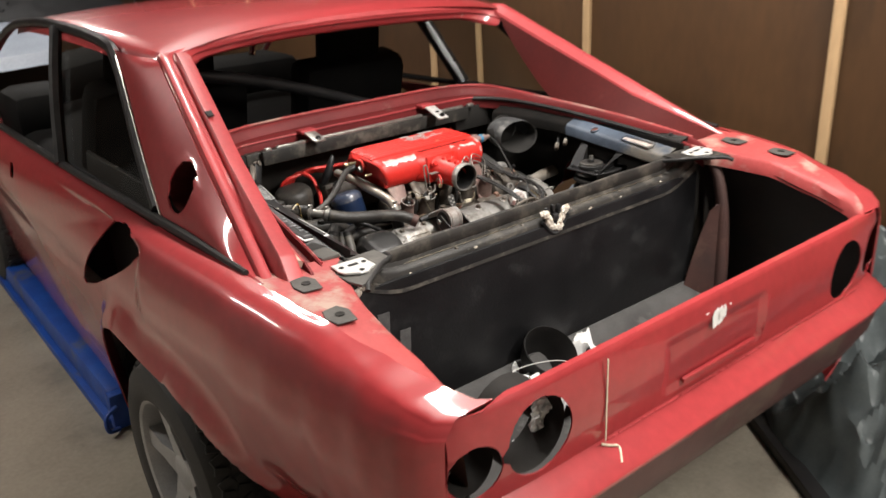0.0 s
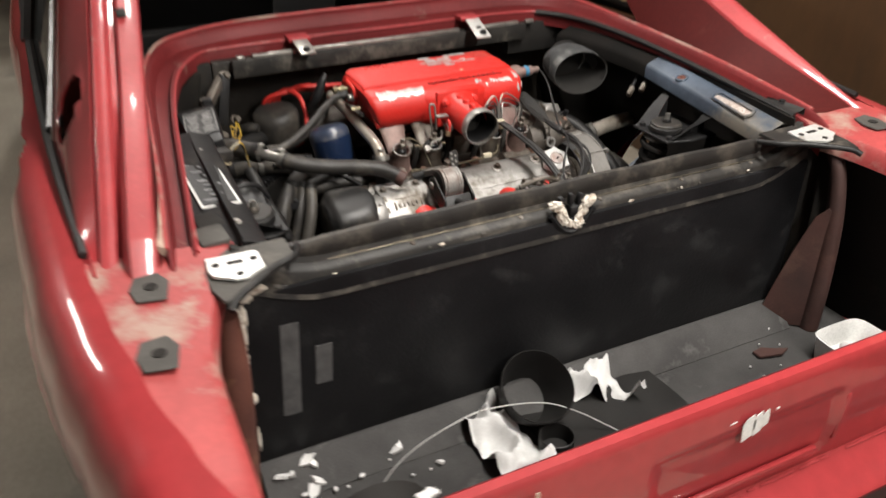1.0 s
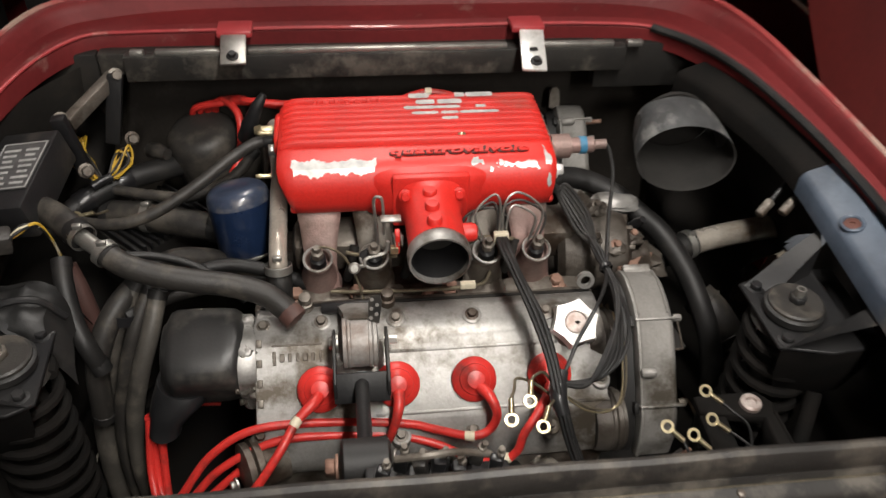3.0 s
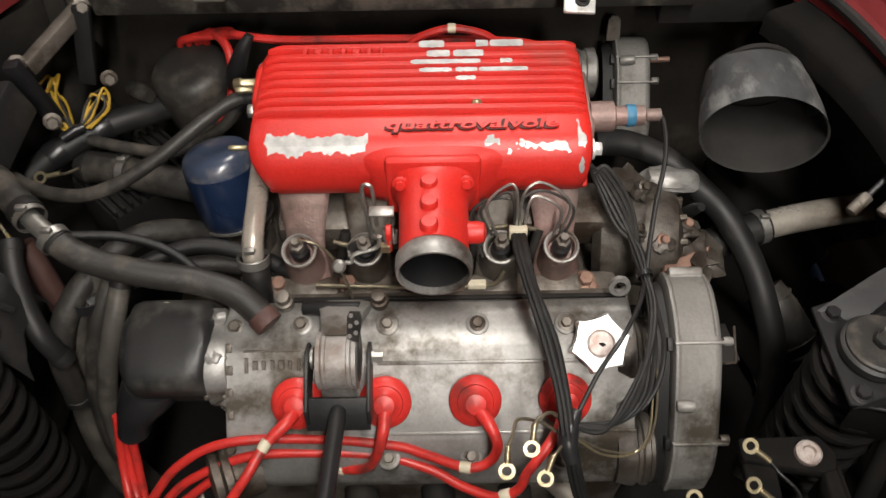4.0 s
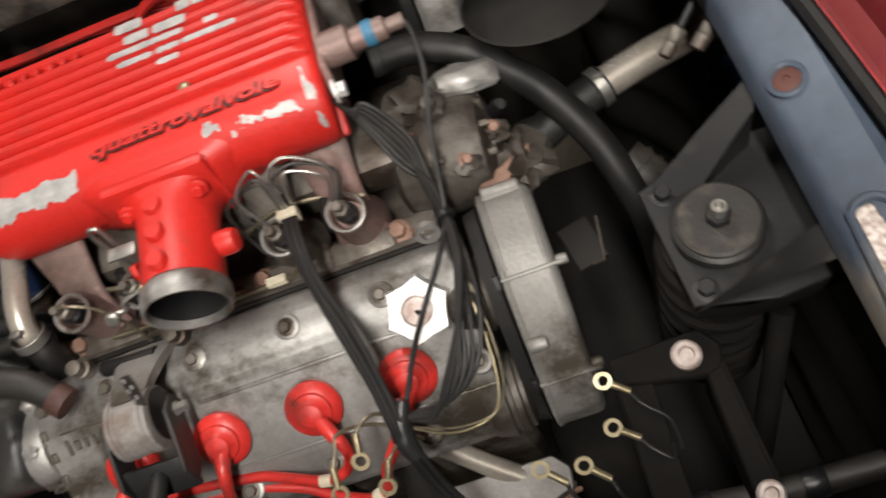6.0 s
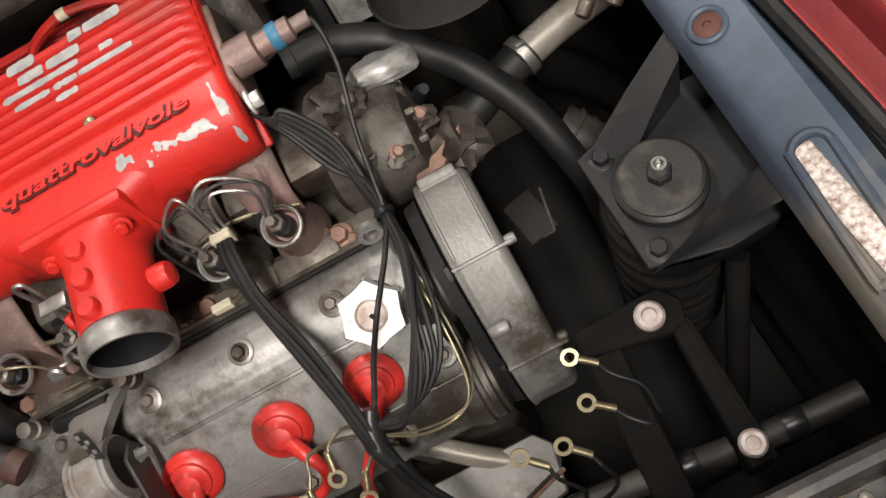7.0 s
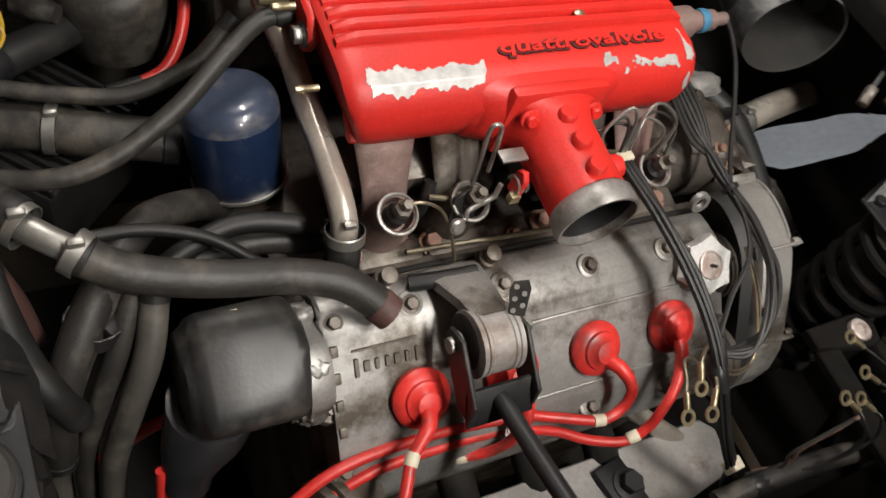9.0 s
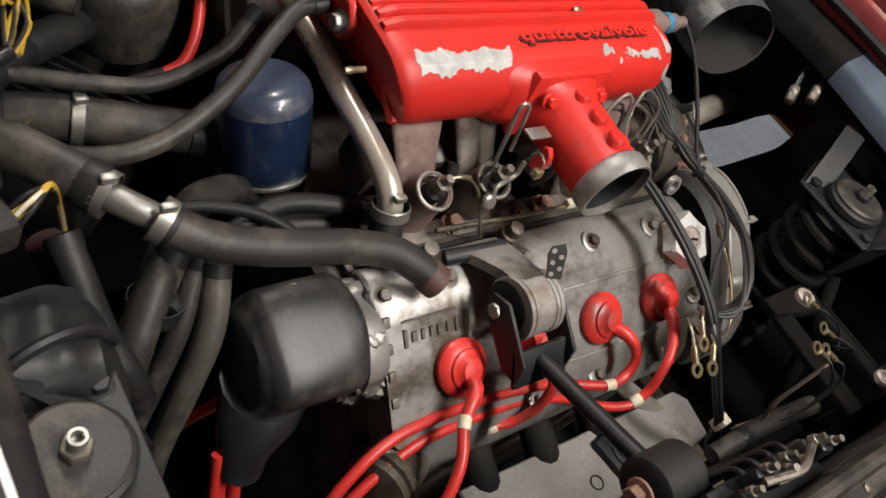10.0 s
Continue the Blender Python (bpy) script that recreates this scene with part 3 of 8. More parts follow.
def ridge_band(s):
    """The bevelled band along the top of a buttress, with the grooved window channel."""
    top = 0.93 if s > 0 else 0.77
    ys = [-0.03, 0.0, 0.02, 0.04, 0.058, 0.065] + [0.07 + (top - 0.07) * i / 24 for i in range(25)]
    return thicken(loft([[band_point(s, y, dx, dz) for dx, dz in (BAND_RIGHT if s > 0 else BAND_LEFT)] for y in ys]), 0.003)


def sail_inner(s):
    """Inner face of a flying buttress, from its band to the gutter, ending in a slanted front edge."""
    rows = []
    edge = BAND_RIGHT[-1] if s > 0 else BAND_LEFT[-1]
    for i in range(21):
        row = []
        for j in range(9):
            f = j / 8
            y = 0.0 + (0.57 + 0.28 * f) * i / 20
            xo, zo = gutter_edge(s, y)
            ax, _, az = band_point(s, y, edge[0] + 0.001, edge[1] + 0.004)
            bx, bz = CX + s * (xo + 0.002), min(zo - 0.012, az)
            row.append((bx + (ax - bx) * f, y, bz + (az - bz) * f))
        rows.append(row)
    return thicken(loft(rows), 0.003)


FCAP = (0.438, 0.992)


FCAP_X = -0.752
FILLER_AXIS = (1, 0.25, -0.35)


def sail_outer(s):
    """Outer skin of the buttress: from the ridge to the quarter window and the waist."""
    rows = []
    top, back = (0.94, 0.0) if s > 0 else (0.78, 0.082)
    for i in range(37):
        t = i / 36
        row = []
        for j in range(23):
            k = j / 22
            yr = 0.02 + (top - 0.02) * t
            xr, zr = ridge(s, yr)
            # the lower, outer edge runs along the waist and then up the window's rear edge
            if t < 0.52:
                q = t / 0.52
                yl, xl, zl = 0.04 + (0.55 - back) * q, 0.760 + 0.012 * q, 0.897 + 0.022 * q
            else:
                q = (t - 0.52) / 0.48
                yl, xl, zl = 0.59 - back + (0.50 - 0.3 * back) * q, 0.772 - 0.110 * q, 0.919 + 0.320 * q
            x, y, z = xr + 0.006 + (xl - xr - 0.006) * k, yr + (yl - yr) * k, zr - 0.016 + (zl - zr + 0.016) * k
            x += 0.012 * math.sin(math.pi * k)
            row.append((CX + s * x, y, z))
        rows.append(row)
    bm = loft(rows)
    if s < 0:
        dead = [f for f in bm.faces if math.hypot(f.calc_center_median().y - FCAP[0], f.calc_center_median().z - FCAP[1]) < 0.050]
        bmesh.ops.delete(bm, geom=dead, context="FACES")
        for v in bm.verts:
            d = math.hypot(v.co.y - FCAP[0], v.co.z - FCAP[1])
            if v.is_boundary and d < 0.070:
                v.co.y, v.co.z = FCAP[0] + (v.co.y - FCAP[0]) * 0.054 / d, FCAP[1] + (v.co.z - FCAP[1]) * 0.054 / d
    return thicken(bm, 0.004)


def roof():
    rows = []
    for y, zc, w, zs in [(0.90, 1.262, 0.600, 1.226), (0.93, 1.277, 0.606, 1.236), (0.97, 1.286, 0.618, 1.243), (1.2, 1.300, 0.640, 1.262), (1.6, 1.300, 0.640, 1.268), (2.0, 1.280, 0.620, 1.255), (2.3, 1.245, 0.60, 1.225)]:
        row = []
        for i in range(25):
            u = -1 + 2 * i / 24
            row.append((CX + u * w, y - (0.13 if u < 0 else 0.04) * abs(u) ** 3 * max(0.0, min(1.0, (1.2 - y) / 0.28)), zs + (zc - zs) * (1 - abs(u) ** 2.6)))
        rows.append([(CX - w - 0.024, row[0][1], zs - 0.040), (CX - w - 0.016, row[0][1], zs - 0.016), *row, (CX + w + 0.016, row[-1][1], zs - 0.016), (CX + w + 0.024, row[-1][1], zs - 0.040)])
    return thicken(loft(rows), 0.006)


def window_header():
    """The rolled pink-red frame under the roof's trailing edge and down to the buttresses."""
    a = [(0.0, 0.900, 1.262), (0.25, 0.900, 1.257), (0.45, 0.900, 1.245), (0.545, 0.895, 1.236), (0.594, 0.875, 1.222), (0.606, 0.845, 1.208)]
    b = [(0.0, 0.915, 1.215), (0.25, 0.915, 1.211), (0.43, 0.910, 1.202), (0.500, 0.90, 1.192), (0.542, 0.880, 1.180), (0.572, 0.845, 1.170)]
    al = [(0.0, 0.900, 1.262), (0.25, 0.897, 1.257), (0.45, 0.862, 1.245), (0.545, 0.815, 1.238), (0.606, 0.765, 1.232), (0.622, 0.715, 1.215), (0.632, 0.66, 1.192)]
    bl = [(0.0, 0.915, 1.215), (0.25, 0.912, 1.211), (0.43, 0.880, 1.202), (0.500, 0.840, 1.194), (0.540, 0.79, 1.180), (0.560, 0.735, 1.160), (0.570, 0.67, 1.150)]
    rows = []
    for p, q in zip(spline(both(a, al), 5), spline(both(b, bl), 5)):
        d = q - p
        rows.append([p + d * k + Vector((0, g, h)) for k, g, h in [(0, 0.03, 0), (0, 0, 0.002), (0.2, -0.012, 0), (0.45, -0.012, 0), (0.52, -0.004, 0), (0.85, -0.004, 0), (1.0, 0.004, 0), (1.0, 0.04, 0)]])
    return thicken(loft(rows), 0.003)


def rear_corner_y(x):
    """The tail's plan: flat in the middle, swept forward at the corners."""
    a = abs(x)
    return -0.450 + (0.0 if a < 0.50 else 0.5 * (a - 0.50) ** 2 + (0 if a < 0.66 else 3.2 * (a - 0.66) ** 2))


HOLES = [(-0.523, 0.697, 0.0735), (-0.658, 0.682, 0.051), (0.513, 0.683, 0.0735), (0.672, 0.690, 0.066)]


def shoulder_z(a):
    """Height of the wing's rounded shoulder above half width a, at the tail."""
    sec = side_section(-0.435)
    for p, q in zip(sec, sec[1:]):
        if p.x <= a <= q.x and q.x > p.x:
            return min(0.792, p.z + (q.z - p.z) * (a - p.x) / (q.x - p.x))
    return 0.792 if a < sec[0].x else max(0.64, min(p.z for p in sec if p.x > 0.70))


def rear_panel():
    xs = sorted(set([-0.715 + 1.43 * i / 130 for i in range(131)]))
    zs = [0.792 - (0.792 - 0.608) * i / 20 for i in range(21)]
    prof = [(-0.022, 0.775), (-0.022, 0.794), (-0.016, 0.799), (-0.004, 0.798), (0.0, 0.792)]
    rows = []
    for x in xs:
        y0 = rear_corner_y(x)
        top = shoulder_z(abs(x))
        fade = min(1.0, max(0.0, (0.64 - abs(x)) / 0.06))
        row = [(CX + x, y0 - g * fade, top - 0.792 * 1 + h * fade + 0.792 * (1 - fade) if abs(x) > 0.58 else h) for g, h in prof]
        for z in zs[1:]:
            z = 0.608 + (z - 0.608) * (top - 0.608) / 0.184
            g = 0.0
            if -0.18 < x < 0.145 and 0.632 < z < 0.742:
                g = -0.006
            row.append((CX + x, y0 - g - 0.010 * math.sin(math.pi * (0.792 - z) / 0.184), z))
        row += [(CX + x, y0 - 0.004, 0.604), (CX + x, y0 - 0.030, 0.590), (CX + x, y0 - 0.056, 0.572), (CX + x, y0 - 0.061, 0.566), (CX + x, y0 - 0.060, 0.558), (CX + x, y0 - 0.050, 0.552)]
        rows.append(row)
    bm = loft(rows)
    dead = []
    for f in bm.faces:
        c = f.calc_center_median()
        if c.z > 0.6 and any(math.hypot(c.x - CX - hx, c.z - hz) < r for hx, hz, r in HOLES):
            dead.append(f)
    bmesh.ops.delete(bm, geom=dead, context="FACES")
    for v in bm.verts:
        if v.is_boundary and 0.607 < v.co.z < 0.78 and abs(v.co.x - CX) < 0.711:
            for hx, hz, r in HOLES:
                d = math.hypot(v.co.x - CX - hx, v.co.z - hz)
                if d < r + 0.014:
                    v.co.x, v.co.z = CX + hx + (v.co.x - CX - hx) * r / d, hz + (v.co.z - hz) * r / d
    return thicken(bm, 0.003)


def valance():
    """The dark lower tail under the ledge."""
    rows = []
    for i in range(61):
        x = -0.715 + 1.43 * i / 60
        y0 = rear_corner_y(x)
        rows.append([(CX + x, y0 - g, z) for g, z in [(0.050, 0.5525), (0.048, 0.545), (0.030, 0.47), (-0.004, 0.405), (-0.012, 0.398), (-0.06, 0.368), (-0.09, 0.355)]])
    return thicken(loft(rows), 0.003)


def deck(s):
    """The top of a rear wing between the boot opening and the crown."""
    rows = []
    for i in range(30):
        y = -0.435 + 0.515 * i / 29
        zc = lerp_at(CROWN_Z, y)
        xi = 0.648 if y < -0.2 else 0.648 - 0.088 * max(0, (y + 0.2) / 0.28) ** 1.7
        xi -= 0.10 * max(0, (-0.36 - y) / 0.075) ** 2 * 0.6
        xc = lerp_at(OUT, y) - 0.105
        xi = min(xi, xc - 0.01)
        row = [(xi, zc - 0.055), (xi, zc - 0.022), (xi + 0.006, zc - 0.014)]
        for k in (0.2, 0.45, 0.7, 1.0):
            row.append((xi + 0.006 + (xc - xi - 0.006) * k, zc - 0.014 + 0.014 * k ** 0.7))
        rows.append([(CX + s * x, y, z) for x, z in row])
    return thicken(loft(rows), 0.003)


for s, side in ((-1, "left"), (1, "right")):
    part("side_panel", side_panel(s), PAINT, car, "glossy red rear wing and door skin")
    part("deck_panel", deck(s), DECK_PAINT, car, "red deck strip beside the boot opening")
    b = part("buttress", sail_outer(s), PAINT, car, "red flying buttress skin")
    part("ridge_band", ridge_band(s), PAINT_DUSTY_SHEEN, b, "pinkish red bevelled band along the ridge")
    part("inner_skin", sail_inner(s), INNER_RED, b, "dull red inner face, darkened in colour for its shade")
part("roof", roof(), PAINT, car, "glossy red roof")
part("window_frame", window_header(), PAINT_DUSTY_SHEEN, car, "dusty red rear window frame without glass, sheen in its colour")
part("gutter_rail", opening_rail(), GUTTER_RED, car, "dusty red gutter round the engine opening, its shade in the paint colour")
for edge, lift, r, m, note in ((both(RIGHT_OUT, LEFT_OUT)[1:-1], 0.0045, 0.0042, DECK_PAINT, "worn beige outer edge of the gutter"), (both(RIGHT_IN, LEFT_IN)[1:-1], 0.0012, 0.0026, PAINT_DUSTY_SHEEN, "pinkish rolled lip of the gutter")):
    part("gutter_edge", tube([(x, y, z + lift) for x, y, z in edge], r, 8, 4), m, car, note)
part("valance", valance(), VALANCE, car, "dull maroon lower valance, its underside shade in the colour")
tail = part("rear_panel", rear_panel(), PAINT, car, "red tail panel with four empty round lamp holes")


def deck_hole(x, y, z, s):
    bm = prism([(-0.022, -0.030), (0.016, -0.034), (0.025, 0.008), (0.014, 0.034), (-0.018, 0.030), (-0.028, 0.0)], (x, y, z), (1, 0, 0.02 * s), (0, 1, 0.03), 0.003, 0.001)
    pad = part("hinge_pad", bm, BAY_GREY, car, "bare grey hinge mounting pad")
    part("hole", lathe([(0.009, 0), (0.009, 0.0015), (0.006, 0.0015), (0.002, 0.0005)], (x, y, z + 0.003), (0, 0, 1), 14), BAY, pad)


for s in (-1, 1):
    deck_hole(CX + s * 0.697, -0.012, 0.889, s)
    deck_hole(CX + s * 0.710, -0.150, 0.879, s)

# the recess left by the missing fuel filler, its shade in the dark red
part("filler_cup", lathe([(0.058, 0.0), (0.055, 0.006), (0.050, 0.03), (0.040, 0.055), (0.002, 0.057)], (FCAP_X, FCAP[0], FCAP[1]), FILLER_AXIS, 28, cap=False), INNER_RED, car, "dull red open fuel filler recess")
sealer = [(CX - x - 0.010, y, z + 0.003) for x, y, z in LEFT_OUT[6:-1]]
part("seam_sealer", tube(sealer, [0.004, 0.007, 0.009, 0.008, 0.010], 8), SEALER, car, "cracked beige seam sealer")
part("drain_slot", box((-0.644, 0.506, 1.1275), (0.016, 0.020, 0.004), 0.001, (27, 0, 0)), BAY, car, "small dark slot in the window channel")

# tail details: tape residue, a torn label, a highlight painted in dashes on the crease
for (x, z, w, h) in [(-0.383 - CX, 0.70, 0.0034, 0.17)]:
    part("adhesive_strip", box((x + CX, -0.4625, z), (w, 0.0015, h), 0), LABEL, tail, "old cream adhesive strip")
for k, (dx, dz, w, h) in enumerate([(0.0, 0.0, 0.024, 0.042), (0.016, 0.002, 0.018, 0.040), (0.029, 0.006, 0.012, 0.030), (0.048, 0.016, 0.006, 0.004), (-0.030, 0.020, 0.012, 0.002)]):
    part("label_scrap", prism([(-w / 2, -h / 2), (w * 0.3, -h * 0.4), (w / 2, h * 0.1), (w * 0.35, h / 2), (-w * 0.2, h * 0.4), (-w * 0.45, h * 0.2)], (-0.054 + dx, -0.4602, 0.748 + dz), (1, 0, 0.12), (-0.15, 0, 1), 0.0008, 0), WHITE, tail, "torn white label remains")
random.seed(4)
# paler red dashes paint the highlight along the ledge's fold
x = -0.40
while x < 0.52:
    w = random.uniform(0.015, 0.075)
    h = random.uniform(0.0005, 0.0010)
    part("chip_highlight", box((x + w / 2, -0.4552, 0.6068 + random.uniform(-0.0006, 0.0006)), (w, 0.0035, h), 0), PAINT_DUSTY_SHEEN, tail)
    x += w + random.choice((0.002, 0.004, 0.010, 0.035))
part("embossed_bar", box((-0.02, -0.4555, 0.640), (0.255, 0.010, 0.012), 0.004), PAINT, tail)
for sx, tn in ((0.142, 4),):
    part("embossed_bar", box((sx, -0.4555, 0.690), (0.012, 0.010, 0.085), 0.004, (0, tn, 0)), PAINT, tail)
part("chip_highlight", tube([(-0.388, -0.4575, 0.6065), (-0.372, -0.4655, 0.6005), (-0.358, -0.472, 0.596), (-0.363, -0.482, 0.5885), (-0.374, -0.494, 0.5795)], 0.0026, 6), LABEL, tail, "bare filler scrape")

# waist rubber, quarter window and cabin
for s in (-1, 1):
    pts = [(CX + s * x, y, z) for x, y, z in [(0.768, 0.09, 0.904), (0.776, 0.35, 0.910), (0.782, 0.60, 0.908), (0.785, 1.0, 0.896), (0.785, 1.6, 0.882), (0.78, 2.3, 0.866), (0.76, 2.9, 0.85)]]
    part("waist_rubber", tube(pts, [0.006, 0.011, 0.012, 0.012, 0.012, 0.012, 0.010], 8), RUBBER, car, "black rubber waist seal")
    bk = 0.0 if s > 0 else 0.082
    wf = part("quarter_window_frame", tube([(CX + s * x, y, z) for x, y, z in [(0.770, 0.62 - bk, 0.925), (0.735, 0.78 - bk, 1.02), (0.700, 0.92 - bk, 1.13), (0.672, 1.04 - bk, 1.21), (0.660, 1.16 - bk, 1.25), (0.655, 1.5, 1.266), (0.648, 1.9, 1.255), (0.655, 2.3, 1.20), (0.70, 2.75, 1.0), (0.74, 3.0, 0.87)]], 0.016, 8), PLASTIC, car, "black side window frame")
    part("pillar", tube([(CX + s * x, y, z) for x, y, z in [(0.785, 1.30, 0.89), (0.73, 1.42, 1.08), (0.665, 1.52, 1.26)]], 0.022, 8), PLASTIC, wf)
    part("chrome_edge", tube([(CX + s * x, y, z) for x, y, z in [(0.778, 0.585 - bk, 0.918), (0.740, 0.752 - bk, 1.03), (0.705, 0.90 - bk, 1.14), (0.675, 1.03 - bk, 1.225)]], 0.0028, 6), STEEL, wf, "thin bright edge trim")

GLASS = bpy.data.materials.new("window_glass")
GLASS.use_nodes = True
gp = GLASS.node_tree.nodes["Principled BSDF"]
gp.inputs["Transmission Weight"].default_value, gp.inputs["Roughness"].default_value, gp.inputs["IOR"].default_value = 1.0, 0.03, 1.1
gp.inputs["Base Color"].default_value = (0.80, 0.84, 0.80, 1)
for s in (-1, 1):
    pane = part("quarter_glass", thicken(loft([[(CX + s * x, y, z) for x, y, z in r] for r in [[(0.772, 0.64 - 0.04 * (1 - s), 0.92), (0.775, 1.29, 0.90)], [(0.715, 0.87 - 0.04 * (1 - s), 1.08), (0.720, 1.40, 1.08)], [(0.665, 1.08 - 0.04 * (1 - s), 1.235), (0.662, 1.50, 1.25)]]]), 0.003), GLASS, car, "hazy quarter window glass")
    pane.visible_shadow = False
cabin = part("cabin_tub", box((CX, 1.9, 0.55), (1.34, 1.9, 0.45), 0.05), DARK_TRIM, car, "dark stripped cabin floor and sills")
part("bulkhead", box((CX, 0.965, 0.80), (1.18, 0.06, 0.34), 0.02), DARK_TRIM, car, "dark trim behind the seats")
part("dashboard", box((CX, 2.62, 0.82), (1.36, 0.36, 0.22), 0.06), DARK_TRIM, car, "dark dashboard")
part("nose", loft([[(CX + w * math.sin(a), y, 0.45 + h * math.cos(a)) for a in [math.pi * (-0.5 + i / 14) for i in range(15)]] for y, w, h in [(2.70, 0.84, 0.42), (3.1, 0.86, 0.36), (3.6, 0.82, 0.26), (3.98, 0.70, 0.12)]]), PAINT, car, "red front wings and bonnet")
for s in (-1, 1):
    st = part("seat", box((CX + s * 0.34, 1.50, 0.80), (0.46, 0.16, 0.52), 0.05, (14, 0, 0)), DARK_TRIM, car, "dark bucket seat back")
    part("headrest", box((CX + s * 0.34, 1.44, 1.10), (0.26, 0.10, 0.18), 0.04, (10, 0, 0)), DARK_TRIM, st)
part("roll_bar", tube([(-0.52, 1.14, 1.14), (-0.1, 1.16, 1.03), (0.52, 1.20, 0.80)], 0.020, 12), BLACK_STEEL, car, "black diagonal roll bar tube")
part("door_pull", tube([(-0.15, 1.30, 1.20), (-0.145, 1.28, 1.17), (-0.16, 1.27, 1.13)], 0.012, 8), CHROME, car, "chrome interior mirror stalk")

# ---- boot ----
def extrude_yz(profile, x0, x1, bevel=0.0):
    """A section in (y, z) drawn out along x."""
    return prism(profile, (x0, 0, 0), (0, 1, 0), (0, 0, 1), x1 - x0, bevel)


boot = part("boot_wall", box((CX, 0.030, 0.640), (1.17, 0.012, 0.35), 0.003), BOARD, car, "black fibreboard wall at the front of the boot")
part("boot_floor", box((CX + 0.05, -0.20, 0.425), (1.36, 0.46, 0.02), 0.003), CARPET, car, "grey lined boot floor")
part("floor_ramp", extrude_yz([(0.0235, 0.430), (0.0235, 0.486), (0.016, 0.486), (-0.028, 0.443), (-0.036, 0.437), (-0.036, 0.430)], CX - 0.585, CX + 0.585), CARPET, car, "grey carpet edge along the boot wall")
for s in (-1, 1):
    part("boot_side", loft([[(CX + s * x, y, z) for x, z in ([(0.646, lerp_at(CROWN_Z, y) - 0.045), (0.655, 0.70), (0.640, 0.56), (0.600, 0.435)] if s < 0 else [(0.646, lerp_at(CROWN_Z, y) - 0.045), (0.690, 0.72), (0.725, 0.56), (0.735, 0.425)])] for y in (0.07, 0.03, -0.05, -0.10, -0.18, -0.25, -0.32, -0.37, -0.41)]), PRIMER if s < 0 else BAY, car, "bare primered boot side with rust" if s < 0 else "dark boot side")
part("boot_corner", prism([(0, 0), (0.125, 0), (0.125, 0.255), (0.112, 0.282), (0.09, 0.29), (0.07, 0.270), (0.045, 0.19), (0.02, 0.09)], (0.513, 0.021, 0.438), (0.112, -0.088, 0), (0, 0, 1), 0.004, 0.001), DARK_PRIMER, car, "brown primered gusset in the boot corner")
part("corner_post", tube([(-0.640, 0.002, 0.436), (-0.634, 0.002, 0.54), (-0.626, 0.004, 0.66), (-0.622, 0.008, 0.74), (-0.622, 0.012, 0.80)], [0.030, 0.029, 0.026, 0.022, 0.018], 16), PRIMER, car, "rusty primered rounded post in the boot corner")
part("corner_post", tube([(0.606, -0.050, 0.436), (0.606, -0.048, 0.56), (0.604, -0.040, 0.70), (0.602, -0.020, 0.80), (0.600, 0.0, 0.838)], [0.020, 0.020, 0.018, 0.016, 0.014], 14), DARK_PRIMER, car, "dark brown rounded post in the boot corner")


def rail_rise(x):
    """The rail turns up towards the lid hinges at both ends."""
    a = abs(x - CX)
    return 0.045 * max(0.0, (a - 0.44) / 0.13) ** 1.6


RAIL_X = [CX - 0.575 + 1.15 * i / 40 for i in range(41)]
bulk = part("bulkhead_rail", loft([[(x, y, z + rail_rise(x)) for y, z in [(0.068, 0.55), (0.068, 0.836), (0.064, 0.841), (0.051, 0.841), (0.048, 0.832), (0.036, 0.828), (0.032, 0.822), (0.031, 0.801), (0.026, 0.797), (0.022, 0.78)]] for x in RAIL_X]), FLANGE, car, "dusty black bulkhead rail")
part("channel_seal", loft([[(x, y, 0.838 + (z - 0.838) * (1 - 0.75 * min(1.0, max(0.0, (abs(x - CX) - 0.44) / 0.12))) + rail_rise(x) * 0.8 + 0.0012 * math.sin(x * 31)) for y, z in [(0.053, 0.838), (0.0500, 0.850), (0.0505, 0.864), (0.054, 0.8715), (0.059, 0.8735), (0.064, 0.871), (0.0675, 0.862), (0.067, 0.838)]] for x in RAIL_X]), RUBBER_GREY, bulk, "standing black rubber lid seal")
part("seam_line", tube([(x, 0.0475, 0.8335) for x in [-0.45 + 0.93 * i / 8 for i in range(9)]], 0.0007, 6), WIRE_BARE, bulk, "worn pale seam line")
for s in (-1, 1):
    part("corner_filler", box((CX + s * (0.615 if s < 0 else 0.655), 0.062, 0.64), (0.10 if s < 0 else 0.18, 0.05, 0.46), 0.006), BAY, car, "black boot corner")
for x in (-0.51, -0.309, -0.106, 0.059, 0.246, 0.42):
    part("rivet", lathe([(0.005, 0), (0.004, 0.003), (0.002, 0.004)], (x, 0.042, 0.829), (0, -0.2, 1), 10), ALLOY_DARK, bulk)
random.seed(5)
for k in range(22):
    x = random.uniform(-0.45, 0.47)
    part("chip_highlight", lump((x, 0.0305, random.uniform(0.800, 0.823)), (random.uniform(0.002, 0.007), 0.0012, random.uniform(0.001, 0.003)), k * 1.7, 0.4, 2.0), BAY_GREY if k % 3 else FOAM, bulk)
latch = part("striker", box((0.006, 0.036, 0.826), (0.040, 0.022, 0.020), 0.006), BLACK_STEEL, bulk, "worn lid striker")
